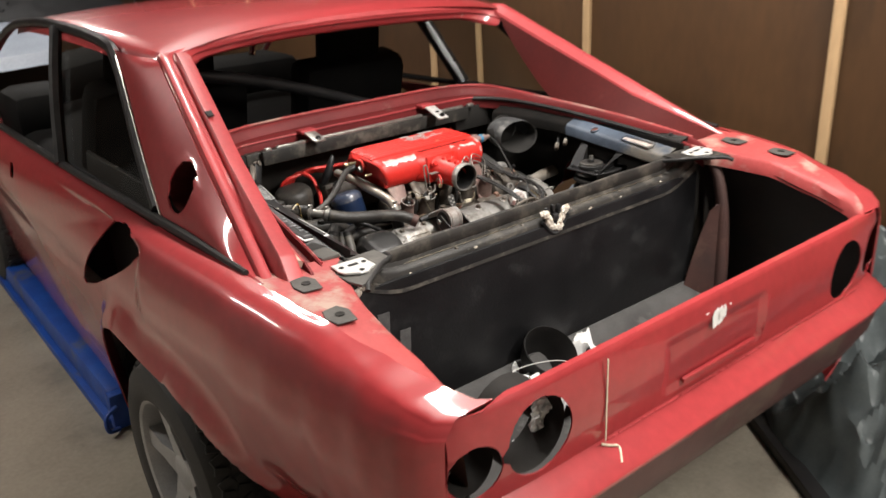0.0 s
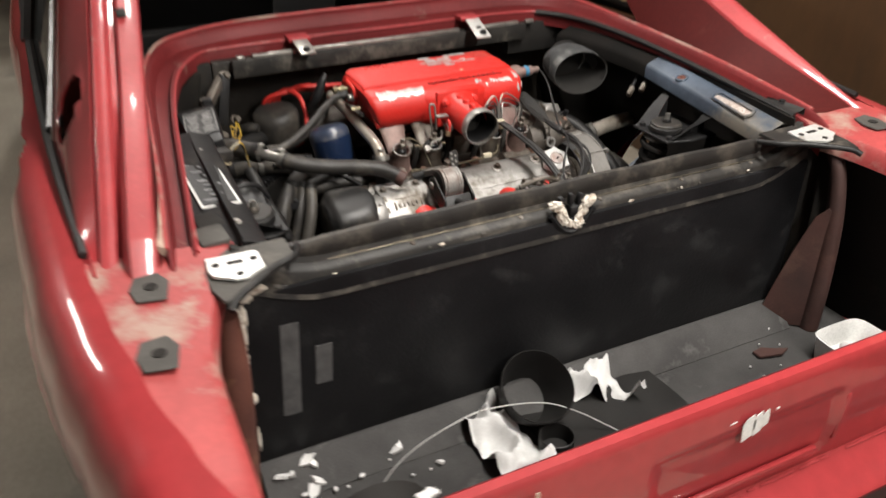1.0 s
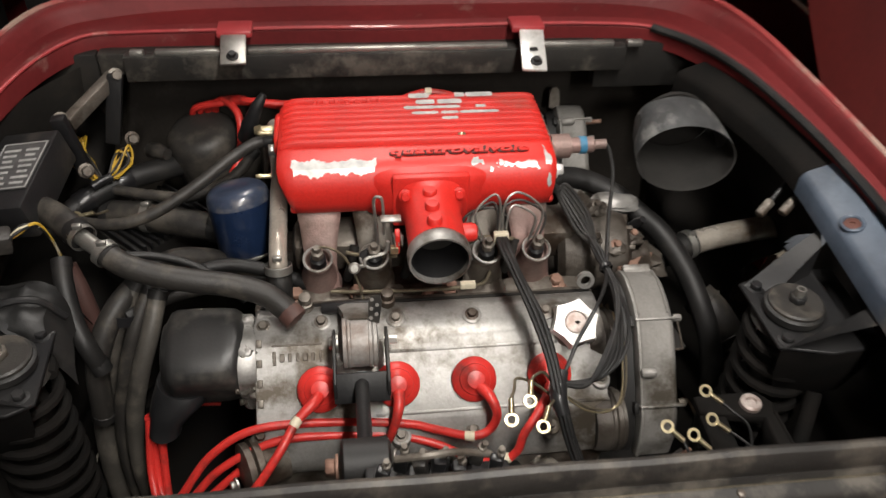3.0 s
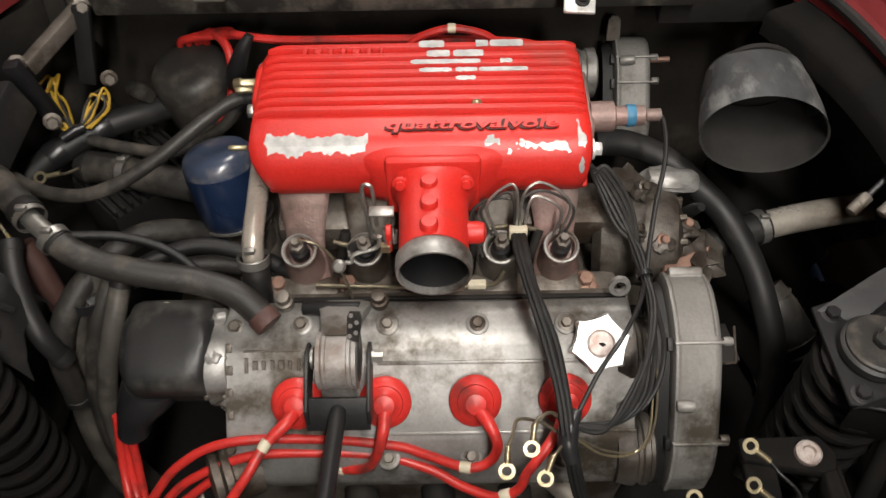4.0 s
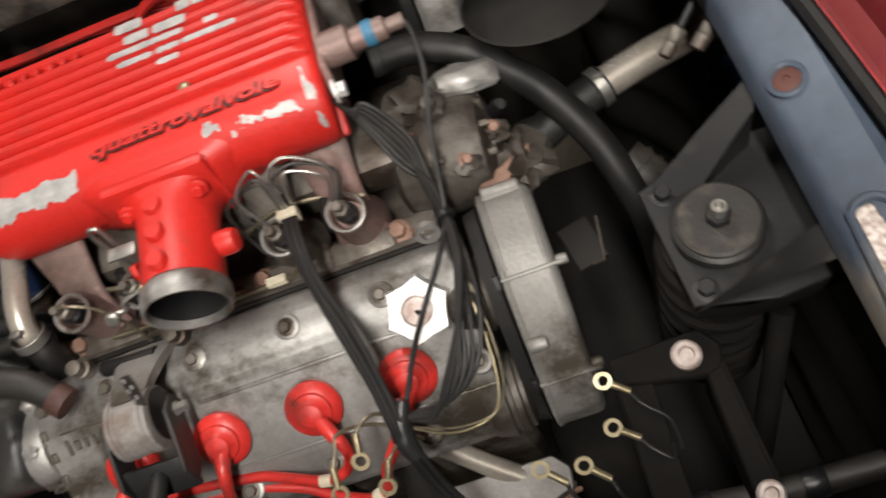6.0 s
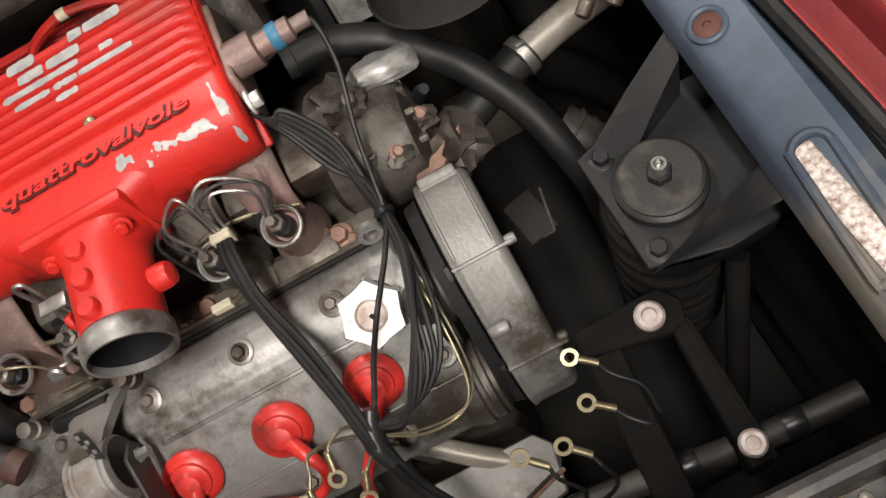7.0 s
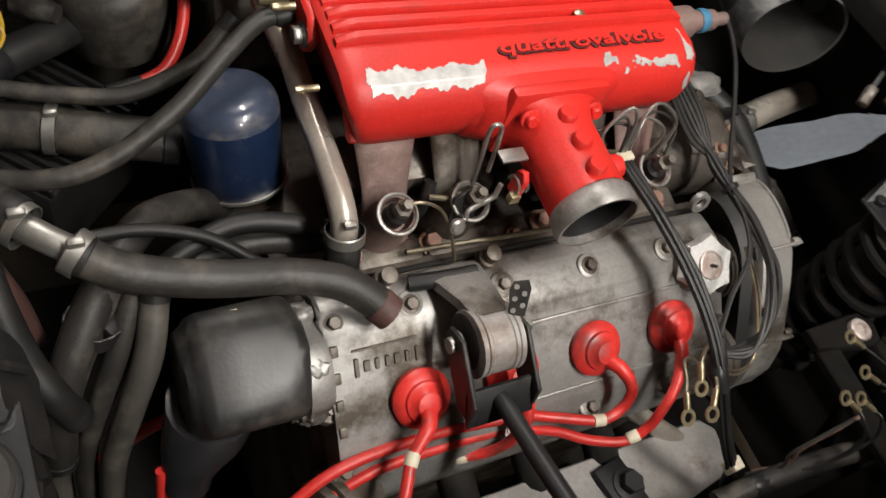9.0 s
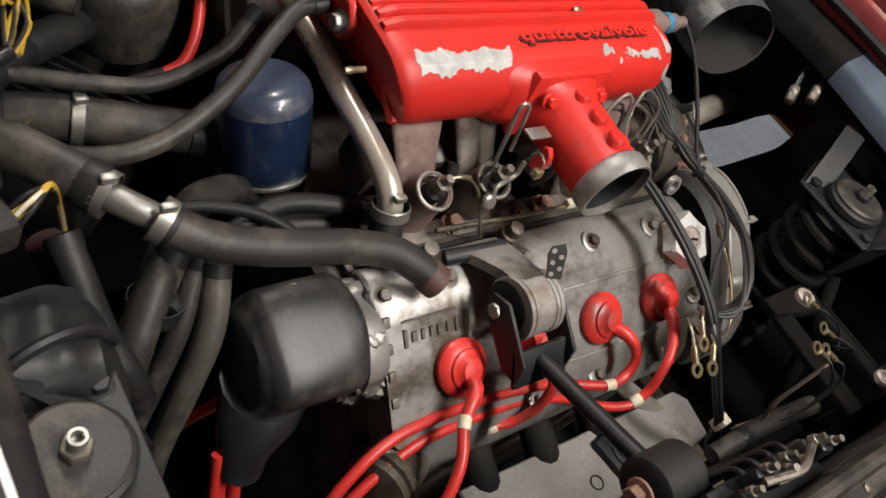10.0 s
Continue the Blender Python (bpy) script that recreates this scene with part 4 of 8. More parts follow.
for k, (x, z, w, h, tn) in enumerate([(-0.047, 0.842, 0.017, 0.011, 0.3), (-0.034, 0.822, 0.012, 0.019, -0.3), (-0.016, 0.804, 0.017, 0.010, 0.4), (0.004, 0.802, 0.014, 0.012, 0.0), (0.013, 0.820, 0.012, 0.018, 0.5), (0.026, 0.840, 0.016, 0.011, -0.5)]):
    part("foam_chunk", lump((x * 0.9 - 0.001, 0.027 - 0.003 * (k % 2), z + 0.002), (w * 0.85, 0.006, h * 0.85), k * 3.1, 0.55, 3.2, tn), FOAM, latch, "crumbling pale foam")
part("latch_cup", tube([(-0.055 + 0.090 * i / 8, 0.0255, 0.828 - 0.040 * math.sin(math.pi * i / 8)) for i in range(9)], 0.005, 6, 3), BOARD, latch, "torn black edge round the latch")
for k in range(3):
    part("latch_tooth", box((-0.030 + 0.019 * k, 0.034, 0.846 + 0.003 * (k % 2)), (0.009, 0.012, 0.022), 0.003, (0, 12 * k - 10, 0)), BLACK_STEEL, latch)
for s, hx in ((-1, -0.599), (1, 0.532)):
    # dusty shelf in the corner of the opening, edged by the seal, with the hinge plate on it
    shelf = part("hinge_shelf", prism([(hx + s * x, y) for x, y in [(0.044, 0.060), (-0.085, 0.060), (-0.085, 0.0), (-0.050, -0.016), (-0.020, -0.041), (0.018, -0.070), (0.034, -0.075), (0.044, -0.04)]][::s], (0, 0, 0.876), (1, 0, 0), (0, 1, 0), 0.006, 0.001), BAY_GREY if s < 0 else FLANGE, car, "dusty dark shelf at the corner of the boot opening")
    part("corner_seal", tube([(hx - s * 0.10, 0.045, 0.872), (hx - s * 0.085, 0.004, 0.880), (hx - s * 0.050, -0.016, 0.881), (hx - s * 0.020, -0.041, 0.881), (hx + s * 0.018, -0.072, 0.879), (hx + s * 0.030, -0.086, 0.872)], 0.0055, 10, 4), RUBBER, shelf, "black rubber edge seal")
    hp = part("lid_hinge", prism([(-0.037, 0.034), (0.034, 0.036), (0.038, 0.030), (0.037, -0.016), (0.020, -0.024), (0.010, -0.035), (-0.010, -0.036), (-0.020, -0.026), (-0.037, -0.018), (-0.040, 0.0)], (hx, 0.0, 0.8835), (1, 0, 0.04 * s), (0, 1, 0), 0.004, 0.001), PLATED, car, "bright plated lid hinge plate")
    part("slot", box((hx, 0.010, 0.8882), (0.022, 0.008, 0.0012), 0), BAY, hp)
    for dx, dy in ((-0.027, 0.010), (0.027, 0.012), (0.0, -0.023)):
        part("hole", lathe([(0.0055, 0.0), (0.0055, 0.0012), (0.003, 0.0012)], (hx + dx, dy, 0.8875 + 0.04 * s * dx), (0, 0, 1), 12), BAY, hp)
for k, (x, z, w, h) in enumerate(((-0.574, 0.830, 0.014, 0.008), (-0.590, 0.820, 0.010, 0.010), (-0.599, 0.785, 0.007, 0.020), (-0.602, 0.752, 0.007, 0.022), (-0.604, 0.715, 0.007, 0.024), (-0.603, 0.690, 0.005, 0.012), (-0.599, 0.630, 0.006, 0.010), (-0.599, 0.545, 0.003, 0.025))):
    part("foam_strip", lump((x, 0.018, z), (w, 0.005, h), 20 + k * 2.9, 0.5, 2.8), FOAM, boot, "torn pale foam along the edge")

# ---- engine bay shell ----
part("firewall", box((-0.09, 0.768, 0.926), (0.74, 0.028, 0.034), 0.004), FLANGE, car, "dusty grey top of the firewall")
part("firewall_recess", box((CX, 0.885, 0.60), (1.14, 0.02, 0.68), 0.004), FIREWALL, car, "sooty black firewall behind the engine")
part("firewall_shelf", box((CX, 0.825, 0.932), (1.14, 0.11, 0.010), 0.003), FIREWALL, car, "sooty shelf above the firewall")
for x0, x1 in ((0.281, 0.56), (-0.60, -0.461)):
    part("firewall_end", box(((x0 + x1) / 2, 0.768, 0.905), (x1 - x0, 0.028, 0.075), 0.004), BAY, car, "black end of the firewall")
part("firewall_fold", box((-0.05, 0.743, 0.928), (0.74, 0.020, 0.040), 0.004), FLANGE, car, "dusty folded firewall top")
for a, b in ((-0.375, -0.275), (-0.245, 0.135), (0.185, 0.300), (0.320, 0.345), (-0.41, -0.39)):
    part("seal_strip", box(((a + b) / 2, 0.742, 0.950), (b - a, 0.012, 0.010), 0.003), STEEL, car, "pale metal retaining strip")
def slit(q):
    """Place along and across the rusted slit in the bay side."""
    y, z = q.y - 0.532, q.z - 0.655
    return (-0.513 * y + 0.858 * z) / 0.150, (0.858 * y + 0.513 * z) / 0.031


def bay_side(s):
    ys = [0.055 + 0.0118 * i for i in range(70)]
    prof = [(0.555, 0.90), (0.560, 0.86)] + [(0.575 + 0.01 * math.sin(k / 2), 0.84 - 0.01 * k) for k in range(60)]
    bm = loft([[(CX + s * (x - (0.09 * min(1.0, max(0, (y - 0.55) / 0.2)) ** 2)), y, z + (0.04 * (y - 0.1) if z > 0.85 else 0)) for x, z in prof] for y in ys])
    if s > 0:
        dead = []
        for f in bm.faces:
            c = f.calc_center_median()
            u, w = slit(c)
            if u * u + w * w < 1 + 0.25 * noise.noise(c * 30):
                dead.append(f)
        bmesh.ops.delete(bm, geom=dead, context="FACES")
        for v in bm.verts:
            u, w = slit(v.co)
            d = math.hypot(u, w)
            if v.is_boundary and 0.5 < d < 1.6:
                a = math.atan2(w, u)
                k = (1 + 0.06 * math.sin(3 * a) + 0.05 * math.sin(7 * a + 1)) / d
                u, w = 0.150 * u * k, 0.031 * w * k
                v.co.y, v.co.z = 0.532 - 0.513 * u + 0.858 * w, 0.655 + 0.858 * u + 0.513 * w
    return thicken(bm, 0.003)


for s in (-1, 1):
    part("bay_side", bay_side(s), BAY, car, "grimy black engine bay side")
part("bay_floor", box((CX, 0.40, 0.20), (1.15, 0.76, 0.02), 0), BAY, car, "black undertray")
part("wheel_housing", lathe([(0.36, -0.24), (0.50, -0.23), (0.50, -0.02)], (CX - 0.82, ARCH_Y, ARCH_Z), (-1, 0, 0), 36, cap=False), BAY, car, "black inner wheel arch")
part("scoop_duct", box((CX - 0.72, 0.80, 0.74), (0.02, 0.75, 0.40), 0.01), BAY, car, "black inside of the air scoop")
for x, up in ((-0.262, 0.0), (0.166, 0.0)):
    br = part("lid_bracket", box((x, 0.705 if x > 0 else 0.718, 0.960 if x > 0 else 0.964), (0.036, 0.085 if x > 0 else 0.060, 0.005), 0.002, (16, 0, -6 if x > 0 else 2)), PLATED if x > 0 else STEEL, car, "worn zinc lid bracket")
    part("bolt", bolt_head((x, 0.678 if x > 0 else 0.702, 0.957 if x > 0 else 0.963), (0, -0.25, 1), 0.006, 0.005), BLACK_STEEL, br)
    part("slot", box((x, 0.702, 0.9632), (0.012, 0.007, 0.001), 0, (16, 0, 0)), BAY, br)
    part("base", box((x, 0.765, 0.973), (0.05, 0.04, 0.010), 0.003), PAINT_DUSTY_SHEEN, br)


def inner_rail(s, y0=0.072, y1=0.455):
    """The painted side rail under the gutter."""
    rows = []
    for y in [y0 + (y1 - y0) * i / 14 for i in range(15)]:
        x0 = (0.482 if s > 0 else 0.532) - 0.085 * max(0, (y - 0.42) / 0.27) ** 2
        zo = 0.872 + 0.085 * (y - 0.1)
        rows.append([(s * (x0 + dx), y, zo + dz) for dx, dz in [(0.075 if s > 0 else 0.115, 0.0), (0.046, 0.012), (0.040, 0.014), (0.008, 0.002), (0.003, -0.002), (0.0, -0.008), (0.0, -0.032)]])
    return thicken(loft(rows), 0.003)


def gutter_flange():
    """The dusty black flange between the inner rail and the red gutter."""
    rows = []
    for i in range(16):
        y = 0.072 + 0.075 * i / 15
        a, b = [[(p[0] + (q[0] - p[0]) * (p[1] - y) / (p[1] - q[1]), p[2] + (q[2] - p[2]) * (p[1] - y) / (p[1] - q[1])) for p, q in zip(e, e[1:]) if q[1] <= y <= p[1] and p[1] > q[1]][-1] for e in (RIGHT_IN, RIGHT_OUT)]
        w = 0.58 - 0.56 * (i / 15) ** 1.2
        row = []
        for k, h in ((-0.06, -0.026), (-0.06, 0.003), (-0.03, 0.006), (w * 0.55, 0.0065), (w - 0.05, 0.010), (w, 0.009), (w + 0.01, -0.006)):
            row.append((CX + a[0] + (b[0] - a[0]) * k, y, a[1] + (b[1] - a[1]) * k + h))
        rows.append(row)
    return thicken(loft(rows), 0.002)


part("gutter_seal", tube([(CX + x - 0.006, y, z + 0.001) for x, y, z in RIGHT_IN[3:-1]], 0.0065, 8, 4), RUBBER, car, "black rubber strip along the gutter")
gf = part("gutter_flange", gutter_flange(), FLANGE, car, "dusty black flange beside the red gutter")
for x, y, z in ((0.560, 0.118, 0.909),):
    part("bolt", bolt_head((x, y, z), (-0.1, 0, 1), 0.006, 0.004), BLACK_STEEL, gf)
for s in (-1, 1):
    rl = part("inner_rail", inner_rail(s), BLUEGREY if s > 0 else BLACK_STEEL, car, "scuffed blue-grey inner rail" if s > 0 else "black inner rail")
    if s > 0:
        part("inner_rail_front", inner_rail(1, 0.456, 0.70), SPRING, car, "black front of the inner rail")
        part("plug_rim", lathe([(0.0145, -0.004), (0.0145, 0.0015), (0.0125, 0.0030), (0.0105, 0.0015), (0.0100, -0.001)], (0.497, 0.350, 0.8990), (-0.28, -0.08, 1), 24, cap=False), BLUEGREY, rl, "raised blue-grey rim")
        part("plug", lathe([(0.0104, 0.0), (0.0085, 0.0012), (0.0030, 0.0016), (0.0022, -0.001)], (0.497, 0.350, 0.8985), (-0.28, -0.08, 1), 20), PRIMER, rl, "rusty round plug")
        rim = []
        for k in range(24):
            a = 2 * math.pi * k / 24
            rim.append((0.500 + 0.0125 * math.cos(a) + 0.05 * (0.043 * math.copysign(1, math.sin(a))), 0.190 + 0.0125 * math.sin(a) + 0.043 * math.copysign(1, math.sin(a)), 0.8885 + 0.30 * 0.0125 * math.cos(a) + 0.003 * math.copysign(1, math.sin(a))))
        part("slot_rim", tube(rim + rim[:1], 0.0034, 8, 2), BLUEGREY, rl, "raised rim round the slot")
        part("slot", box((0.500, 0.190, 0.8850), (0.019, 0.102, 0.006), 0.0028, (4, -18, 3)), MOTTLED, rl, "pale flaking rusty slot")
    else:
        pl = part("fuse_label", box((-0.579, 0.265, 0.8935), (0.064, 0.152, 0.003), 0.001, (4, 4, 3)), WHITE, rl, "white-bordered dark label")
        part("label_field", box((-0.579, 0.265, 0.8955), (0.055, 0.142, 0.002), 0, (4, 4, 3)), BLACK_STEEL, pl)
        for k in range(8):
            part("print_bar", box((-0.585 + 0.010 * (k % 2), 0.207 + 0.0165 * k, 0.8930 + 0.00115 * k + 0.0006), (0.028 - 0.008 * (k % 3), 0.006, 0.0012), 0, (4, 4, 3)), SILVER_PRINT, pl)
        part("hook", box((-0.612, 0.10, 0.886), (0.045, 0.055, 0.012), 0.004, (0, 0, 4)), BAY_GREY, rl, "dusty grey hinge mount")
        part("lock_hole", box((-0.600, 0.155, 0.8850), (0.050, 0.045, 0.004), 0.002, (2, 0, 4)), BAY, rl)
        part("screw", bolt_head((-0.566, 0.385, 0.903), (0, 0, 1), 0.005, 0.004), STEEL, rl)
        part("screw", bolt_head((-0.566, 0.130, 0.886), (0, 0, 1), 0.005, 0.004), STEEL, rl)

# ---- wheel and lift ----
def wheel(x, y, z, s):
    w = thing("wheel", (x, y, z - 0.315), "silver five-spoke alloy wheel with a worn black tyre", "wheel", "wheels of the car")
    ax = (s, 0, 0)
    part("tyre", lathe([(0.205, -0.11), (0.27, -0.115), (0.300, -0.105), (0.313, -0.08), (0.315, 0.0), (0.313, 0.07), (0.300, 0.095), (0.27, 0.108), (0.215, 0.10), (0.205, 0.09)], (x, y, z), ax, 48, cap=False), TYRE, w)
    tread = bm_new()
    for i in range(72):
        a = 2 * math.pi * i / 72
        for off in (-0.062, -0.022, 0.022, 0.062):
            tmp = box((off, 0, 0.316), (0.032, 0.018, 0.008), 0, (0, 0, 18 if i % 2 else -18))
            tmp.transform(Matrix.Translation((x, y, z)) @ Matrix.Rotation(a, 4, "X"))
            merge(tread, tmp)
    part("tread", tread, TYRE, w)
    rim = part("rim", lathe([(0.212, -0.10), (0.200, -0.06), (0.195, 0.06), (0.205, 0.095), (0.216, 0.10), (0.212, 0.085), (0.195, 0.05)], (x, y, z), ax, 48, cap=False), RIM, w)
    for i in range(5):
        a = 2 * math.pi * i / 5 + 0.2
        tmp = loft([[(0.066, -0.040, 0.03), (0.066, 0.040, 0.03), (0.03, 0.03, 0.03), (0.03, -0.03, 0.03)], [(0.076, -0.024, 0.12), (0.076, 0.024, 0.12), (0.04, 0.02, 0.12), (0.04, -0.02, 0.12)], [(0.082, -0.032, 0.205), (0.082, 0.032, 0.205), (0.04, 0.03, 0.205), (0.04, -0.03, 0.205)]], closed=True, cap=True)
        tmp.transform(Matrix.Translation((x, y, z)) @ Matrix.Rotation(math.pi if s < 0 else 0, 4, "Z") @ Matrix.Rotation(a, 4, "X"))
        part("spoke", tmp, RIM, rim)
    part("hub", lathe([(0.06, 0.02), (0.06, 0.064), (0.045, 0.072), (0.02, 0.074)], (x, y, z), ax, 20), RIM, rim)
    part("brake_disc", lathe([(0.14, -0.03), (0.14, -0.015)], (x, y, z), ax, 28), BAY, w, "dark brake disc")
    return w


wheel(CX - 0.765, 0.535, GROUND + 0.315, -1)
wheel(CX - 0.70, 3.20, GROUND + 0.315, -1)
wheel(CX + 0.70, 3.20, GROUND + 0.315, 1)
lift = thing("car_lift", (-0.77, 2.5, GROUND), "scuffed blue steel lift beam lying under the sill", "car lift")
part("beam", box((-0.770, 2.55, GROUND + 0.095), (0.085, 2.30, 0.11), 0.012), LIFT_BLUE, lift)
part("foot", box((-0.775, 2.55, GROUND + 0.02), (0.115, 2.30, 0.04), 0.004), LIFT_BLUE, lift, "chipped blue and grey base flange")
part("end_plate", box((-0.785, 1.39, GROUND + 0.075), (0.07, 0.05, 0.14), 0.008), LIFT_BLUE, lift)
part("shackle", tube([(-0.800, 1.365, GROUND + 0.10), (-0.845, 1.345, GROUND + 0.08), (-0.845, 1.34, GROUND + 0.03), (-0.805, 1.36, GROUND + 0.015)], 0.008, 8), LIFT_BLUE, lift)
slab_lift = thing("car_lift_ramp", (0.75, 0.3, GROUND), "dark steel lift rail on the floor beside the car", "car lift")
part("rail", box((0.735, -0.235, GROUND + 0.02), (0.05, 1.25, 0.04), 0.004, (0, 0, -34.7)), BLACK_STEEL, slab_lift)


def tarp():
    """Heaped sheet with sharp ridged folds."""
    n, m = 120, 150
    rows = []
    for i in range(n):
        row = []
        for j in range(m):
            u, v = i / (n - 1), j / (m - 1)
            y = -1.15 + 1.75 * v
            e0 = max(0.50, 0.90 + (0.69 if y < 0 else 0.25) * y)
            x = e0 + (1.63 - e0) * u
            edge = min(1.0, 6 * min(u, v, 1 - v))
            p = Vector((x, y, 0.0))
            w = Vector((noise.noise(p * 2.1), noise.noise(p * 2.1 + Vector((7, 3, 1))), 0)) * 0.22
            p = p + w
            fold = (1 - abs(noise.noise(p * 3.0))) ** 3 * 0.20 + (1 - abs(noise.noise(p * 6.5 + Vector((2, 5, 0))))) ** 4 * 0.17 + (1 - abs(noise.noise(p * 11))) ** 3 * 0.085 + noise.noise(p * 1.6) * 0.07
            h = edge * (0.02 + 0.24 * u + fold)
            row.append((x + 0.04 * noise.noise(p * 5), y + 0.04 * noise.noise(p * 5 + Vector((9, 0, 0))), GROUND + 0.006 + max(0.0, h)))
        rows.append(row)
    return loft(rows)


solo("tarpaulin", tarp(), TARP, "crumpled grey-green tarpaulin heaped on the floor by the wall", "tarpaulin", angle=24)

# ---- things beyond the car ----
board = thing("leaning_board", (1.46, 1.15, GROUND), "pale blue-grey board with pine edging leaning against the plywood wall", "board")
part("sheet", box((1.455, 1.15, 0.055), (0.54, 0.76, 0.014), 0.002, (0, -30, 0)), PALE_BOARD, board)
part("edging", box((1.455, 0.755, 0.060), (0.54, 0.030, 0.030), 0.003, (0, -30, 0)), BATTEN, board, "pine edging strip")
far = thing("parked_car", (0.0, 6.0, GROUND), "blue-grey car parked nose to nose further back", "car")
part("body", loft([[(0.1 + w * u, y, z) for u, z in [(-1, 0.15), (-1, 0.55), (-0.96, h), (0, h + 0.03), (0.96, h), (1, 0.55), (1, 0.15)]] for y, w, h in [(4.75, 0.80, 0.72), (4.82, 0.86, 0.80), (5.6, 0.88, 0.95), (7.6, 0.88, 0.98)]]), FAR_PAINT, far)
part("windscreen", loft([[(0.1 + w * u, y, z + 0.02 * (1 - u * u)) for u in (-1, -0.5, 0, 0.5, 1)] for y, w, z in [(5.60, 0.78, 0.965), (6.3, 0.66, 1.36)]]), PLASTIC, far, "dark windscreen")
part("cabin_roof", loft([[(0.1 + w * u, y, z + 0.03 * (1 - u * u)) for u in (-1, -0.5, 0, 0.5, 1)] for y, w, z in [(6.3, 0.66, 1.365), (7.6, 0.66, 1.38)]]), FAR_PAINT, far)
for s in (-1, 1):
    part("tyre", lathe([(0.18, -0.09), (0.30, -0.09), (0.31, 0), (0.30, 0.09), (0.18, 0.09)], (0.1 + s * 0.76, 5.35, GROUND + 0.31), (1, 0, 0), 24, cap=False), TYRE, far)

# ---- the engine ----
engine = thing("engine", (-0.02, 0.5, 0.22), "transverse alloy V8 engine with a worn red crackle intake plenum", "engine")
FACE_N = Vector((0, -0.68, 0.73)).normalized()


def face_z(y):
    return 0.748 + (y - 0.352) * 0.927


def extrude_x(profile, x0, x1, bevel=0.0, bm=None):
    """A section in (y, z) drawn out along x."""
    return prism(profile, (x0, 0, 0), (0, 1, 0), (0, 0, 1), x1 - x0, bevel, bm)


part("block", extrude_x([(0.30, 0.23), (0.72, 0.23), (0.76, 0.60), (0.66, 0.68), (0.52, 0.70), (0.42, 0.72), (0.26, 0.62)], -0.245, 0.215, 0.012), ALLOY_DARK, engine, "oily dark engine block")
COVER = [(0.412, 0.700), (0.412, 0.748), (0.404, 0.758), (0.386, 0.760), (0.372, 0.757), (0.360, 0.754), (0.350, 0.746), (0.275, 0.6765), (0.262, 0.660), (0.252, 0.640), (0.250, 0.618), (0.300, 0.600)]
cover = part("valve_cover", extrude_x(COVER, -0.236, 0.208, 0.003), ALLOY, engine, "stained silver cast valve cover")
part("gasket", extrude_x([(0.262, 0.612), (0.258, 0.606), (0.420, 0.690), (0.420, 0.700), (0.41, 0.705)], -0.240, 0.212, 0.001), ALLOY_DARK, cover)
part("top_ledge", box((-0.014, 0.418, 0.744), (0.45, 0.016, 0.010), 0.003), ALLOY_DARK, cover)
COVER_BOLTS = [(-0.225, 0.374, 0.757), (-0.153, 0.375, 0.759), (-0.059, 0.373, 0.760), (0.039, 0.372, 0.760), (0.135, 0.371, 0.760), (-0.236, 0.320, 0.704), (-0.232, 0.272, 0.668), (0.03, 0.262, 0.664), (0.13, 0.262, 0.664), (-0.06, 0.262, 0.664), (0.200, 0.300, 0.702)]
for c in COVER_BOLTS:
    o = Vector(c)
    part("boss", lathe([(0.014, -0.012), (0.0125, -0.001), (0.011, 0.0)], o, (0, -0.35, 1), 16), ALLOY, cover)
    part("bolt", bolt_head(o, (0, -0.35, 1), 0.0062, 0.006), ALLOY_DARK, cover)
part("gasket_line", box((-0.012, 0.4145, 0.7455), (0.44, 0.006, 0.012), 0.002), BAY, cover, "black oily gasket line")
part("rib", box((0.065, 0.338, face_z(0.338) + 0.001), (0.27, 0.004, 0.003), 0.001, (42.8, 0, 0)), ALLOY, cover)
part("rib", box((0.06, 0.281, face_z(0.281) + 0.001), (0.30, 0.004, 0.003), 0.001, (42.8, 0, 0)), ALLOY, cover)
# the maker's raised mark, as plain bars
for i, (w, h) in enumerate([(0.004, 0.017), (0.006, 0.010), (0.004, 0.010), (0.004, 0.010), (0.006, 0.010), (0.004, 0.010), (0.003, 0.014)]):
    y = 0.338
    part("raised_mark", box((-0.212 + 0.0095 * i, y, face_z(y) + 0.001), (w, h, 0.003), 0.0006, (42.8, 0, 0), None, 1), ALLOY_DARK, cover, "worn raised cast mark")
part("raised_mark", box((-0.184, 0.350, face_z(0.350) - 0.0005), (0.062, 0.0025, 0.003), 0.0006, (42.8, 0, 0), None, 1), ALLOY_DARK, cover, "worn raised cast mark")
for i in range(4):
    y = 0.352 - 0.018 * i
    part("cast_tick", box((-0.2305, y, face_z(y) + 0.001), (0.007, 0.010, 0.004), 0.001, (42.8, 0, 0)), ALLOY_DARK, cover)
part("end_flange", lathe([(0.044, -0.012), (0.047, -0.004), (0.047, 0.010), (0.040, 0.012)], (-0.246, 0.362, 0.708), (-1, 0, 0), 28), ALLOY, engine, "cast alloy distributor drive flange")
for k, (y, z) in enumerate(((0.392, 0.748), (0.345, 0.742), (0.322, 0.700), (0.336, 0.662), (0.395, 0.668))):
    part("casting_lug", lump((-0.246, y, z), (0.012, 0.011, 0.011), k * 2.7, 0.35, 1.5), ALLOY, engine)
    part("bolt", bolt_head((-0.256, y, z), (-1, -0.2, 0.1), 0.0055, 0.006), ALLOY_DARK, engine)
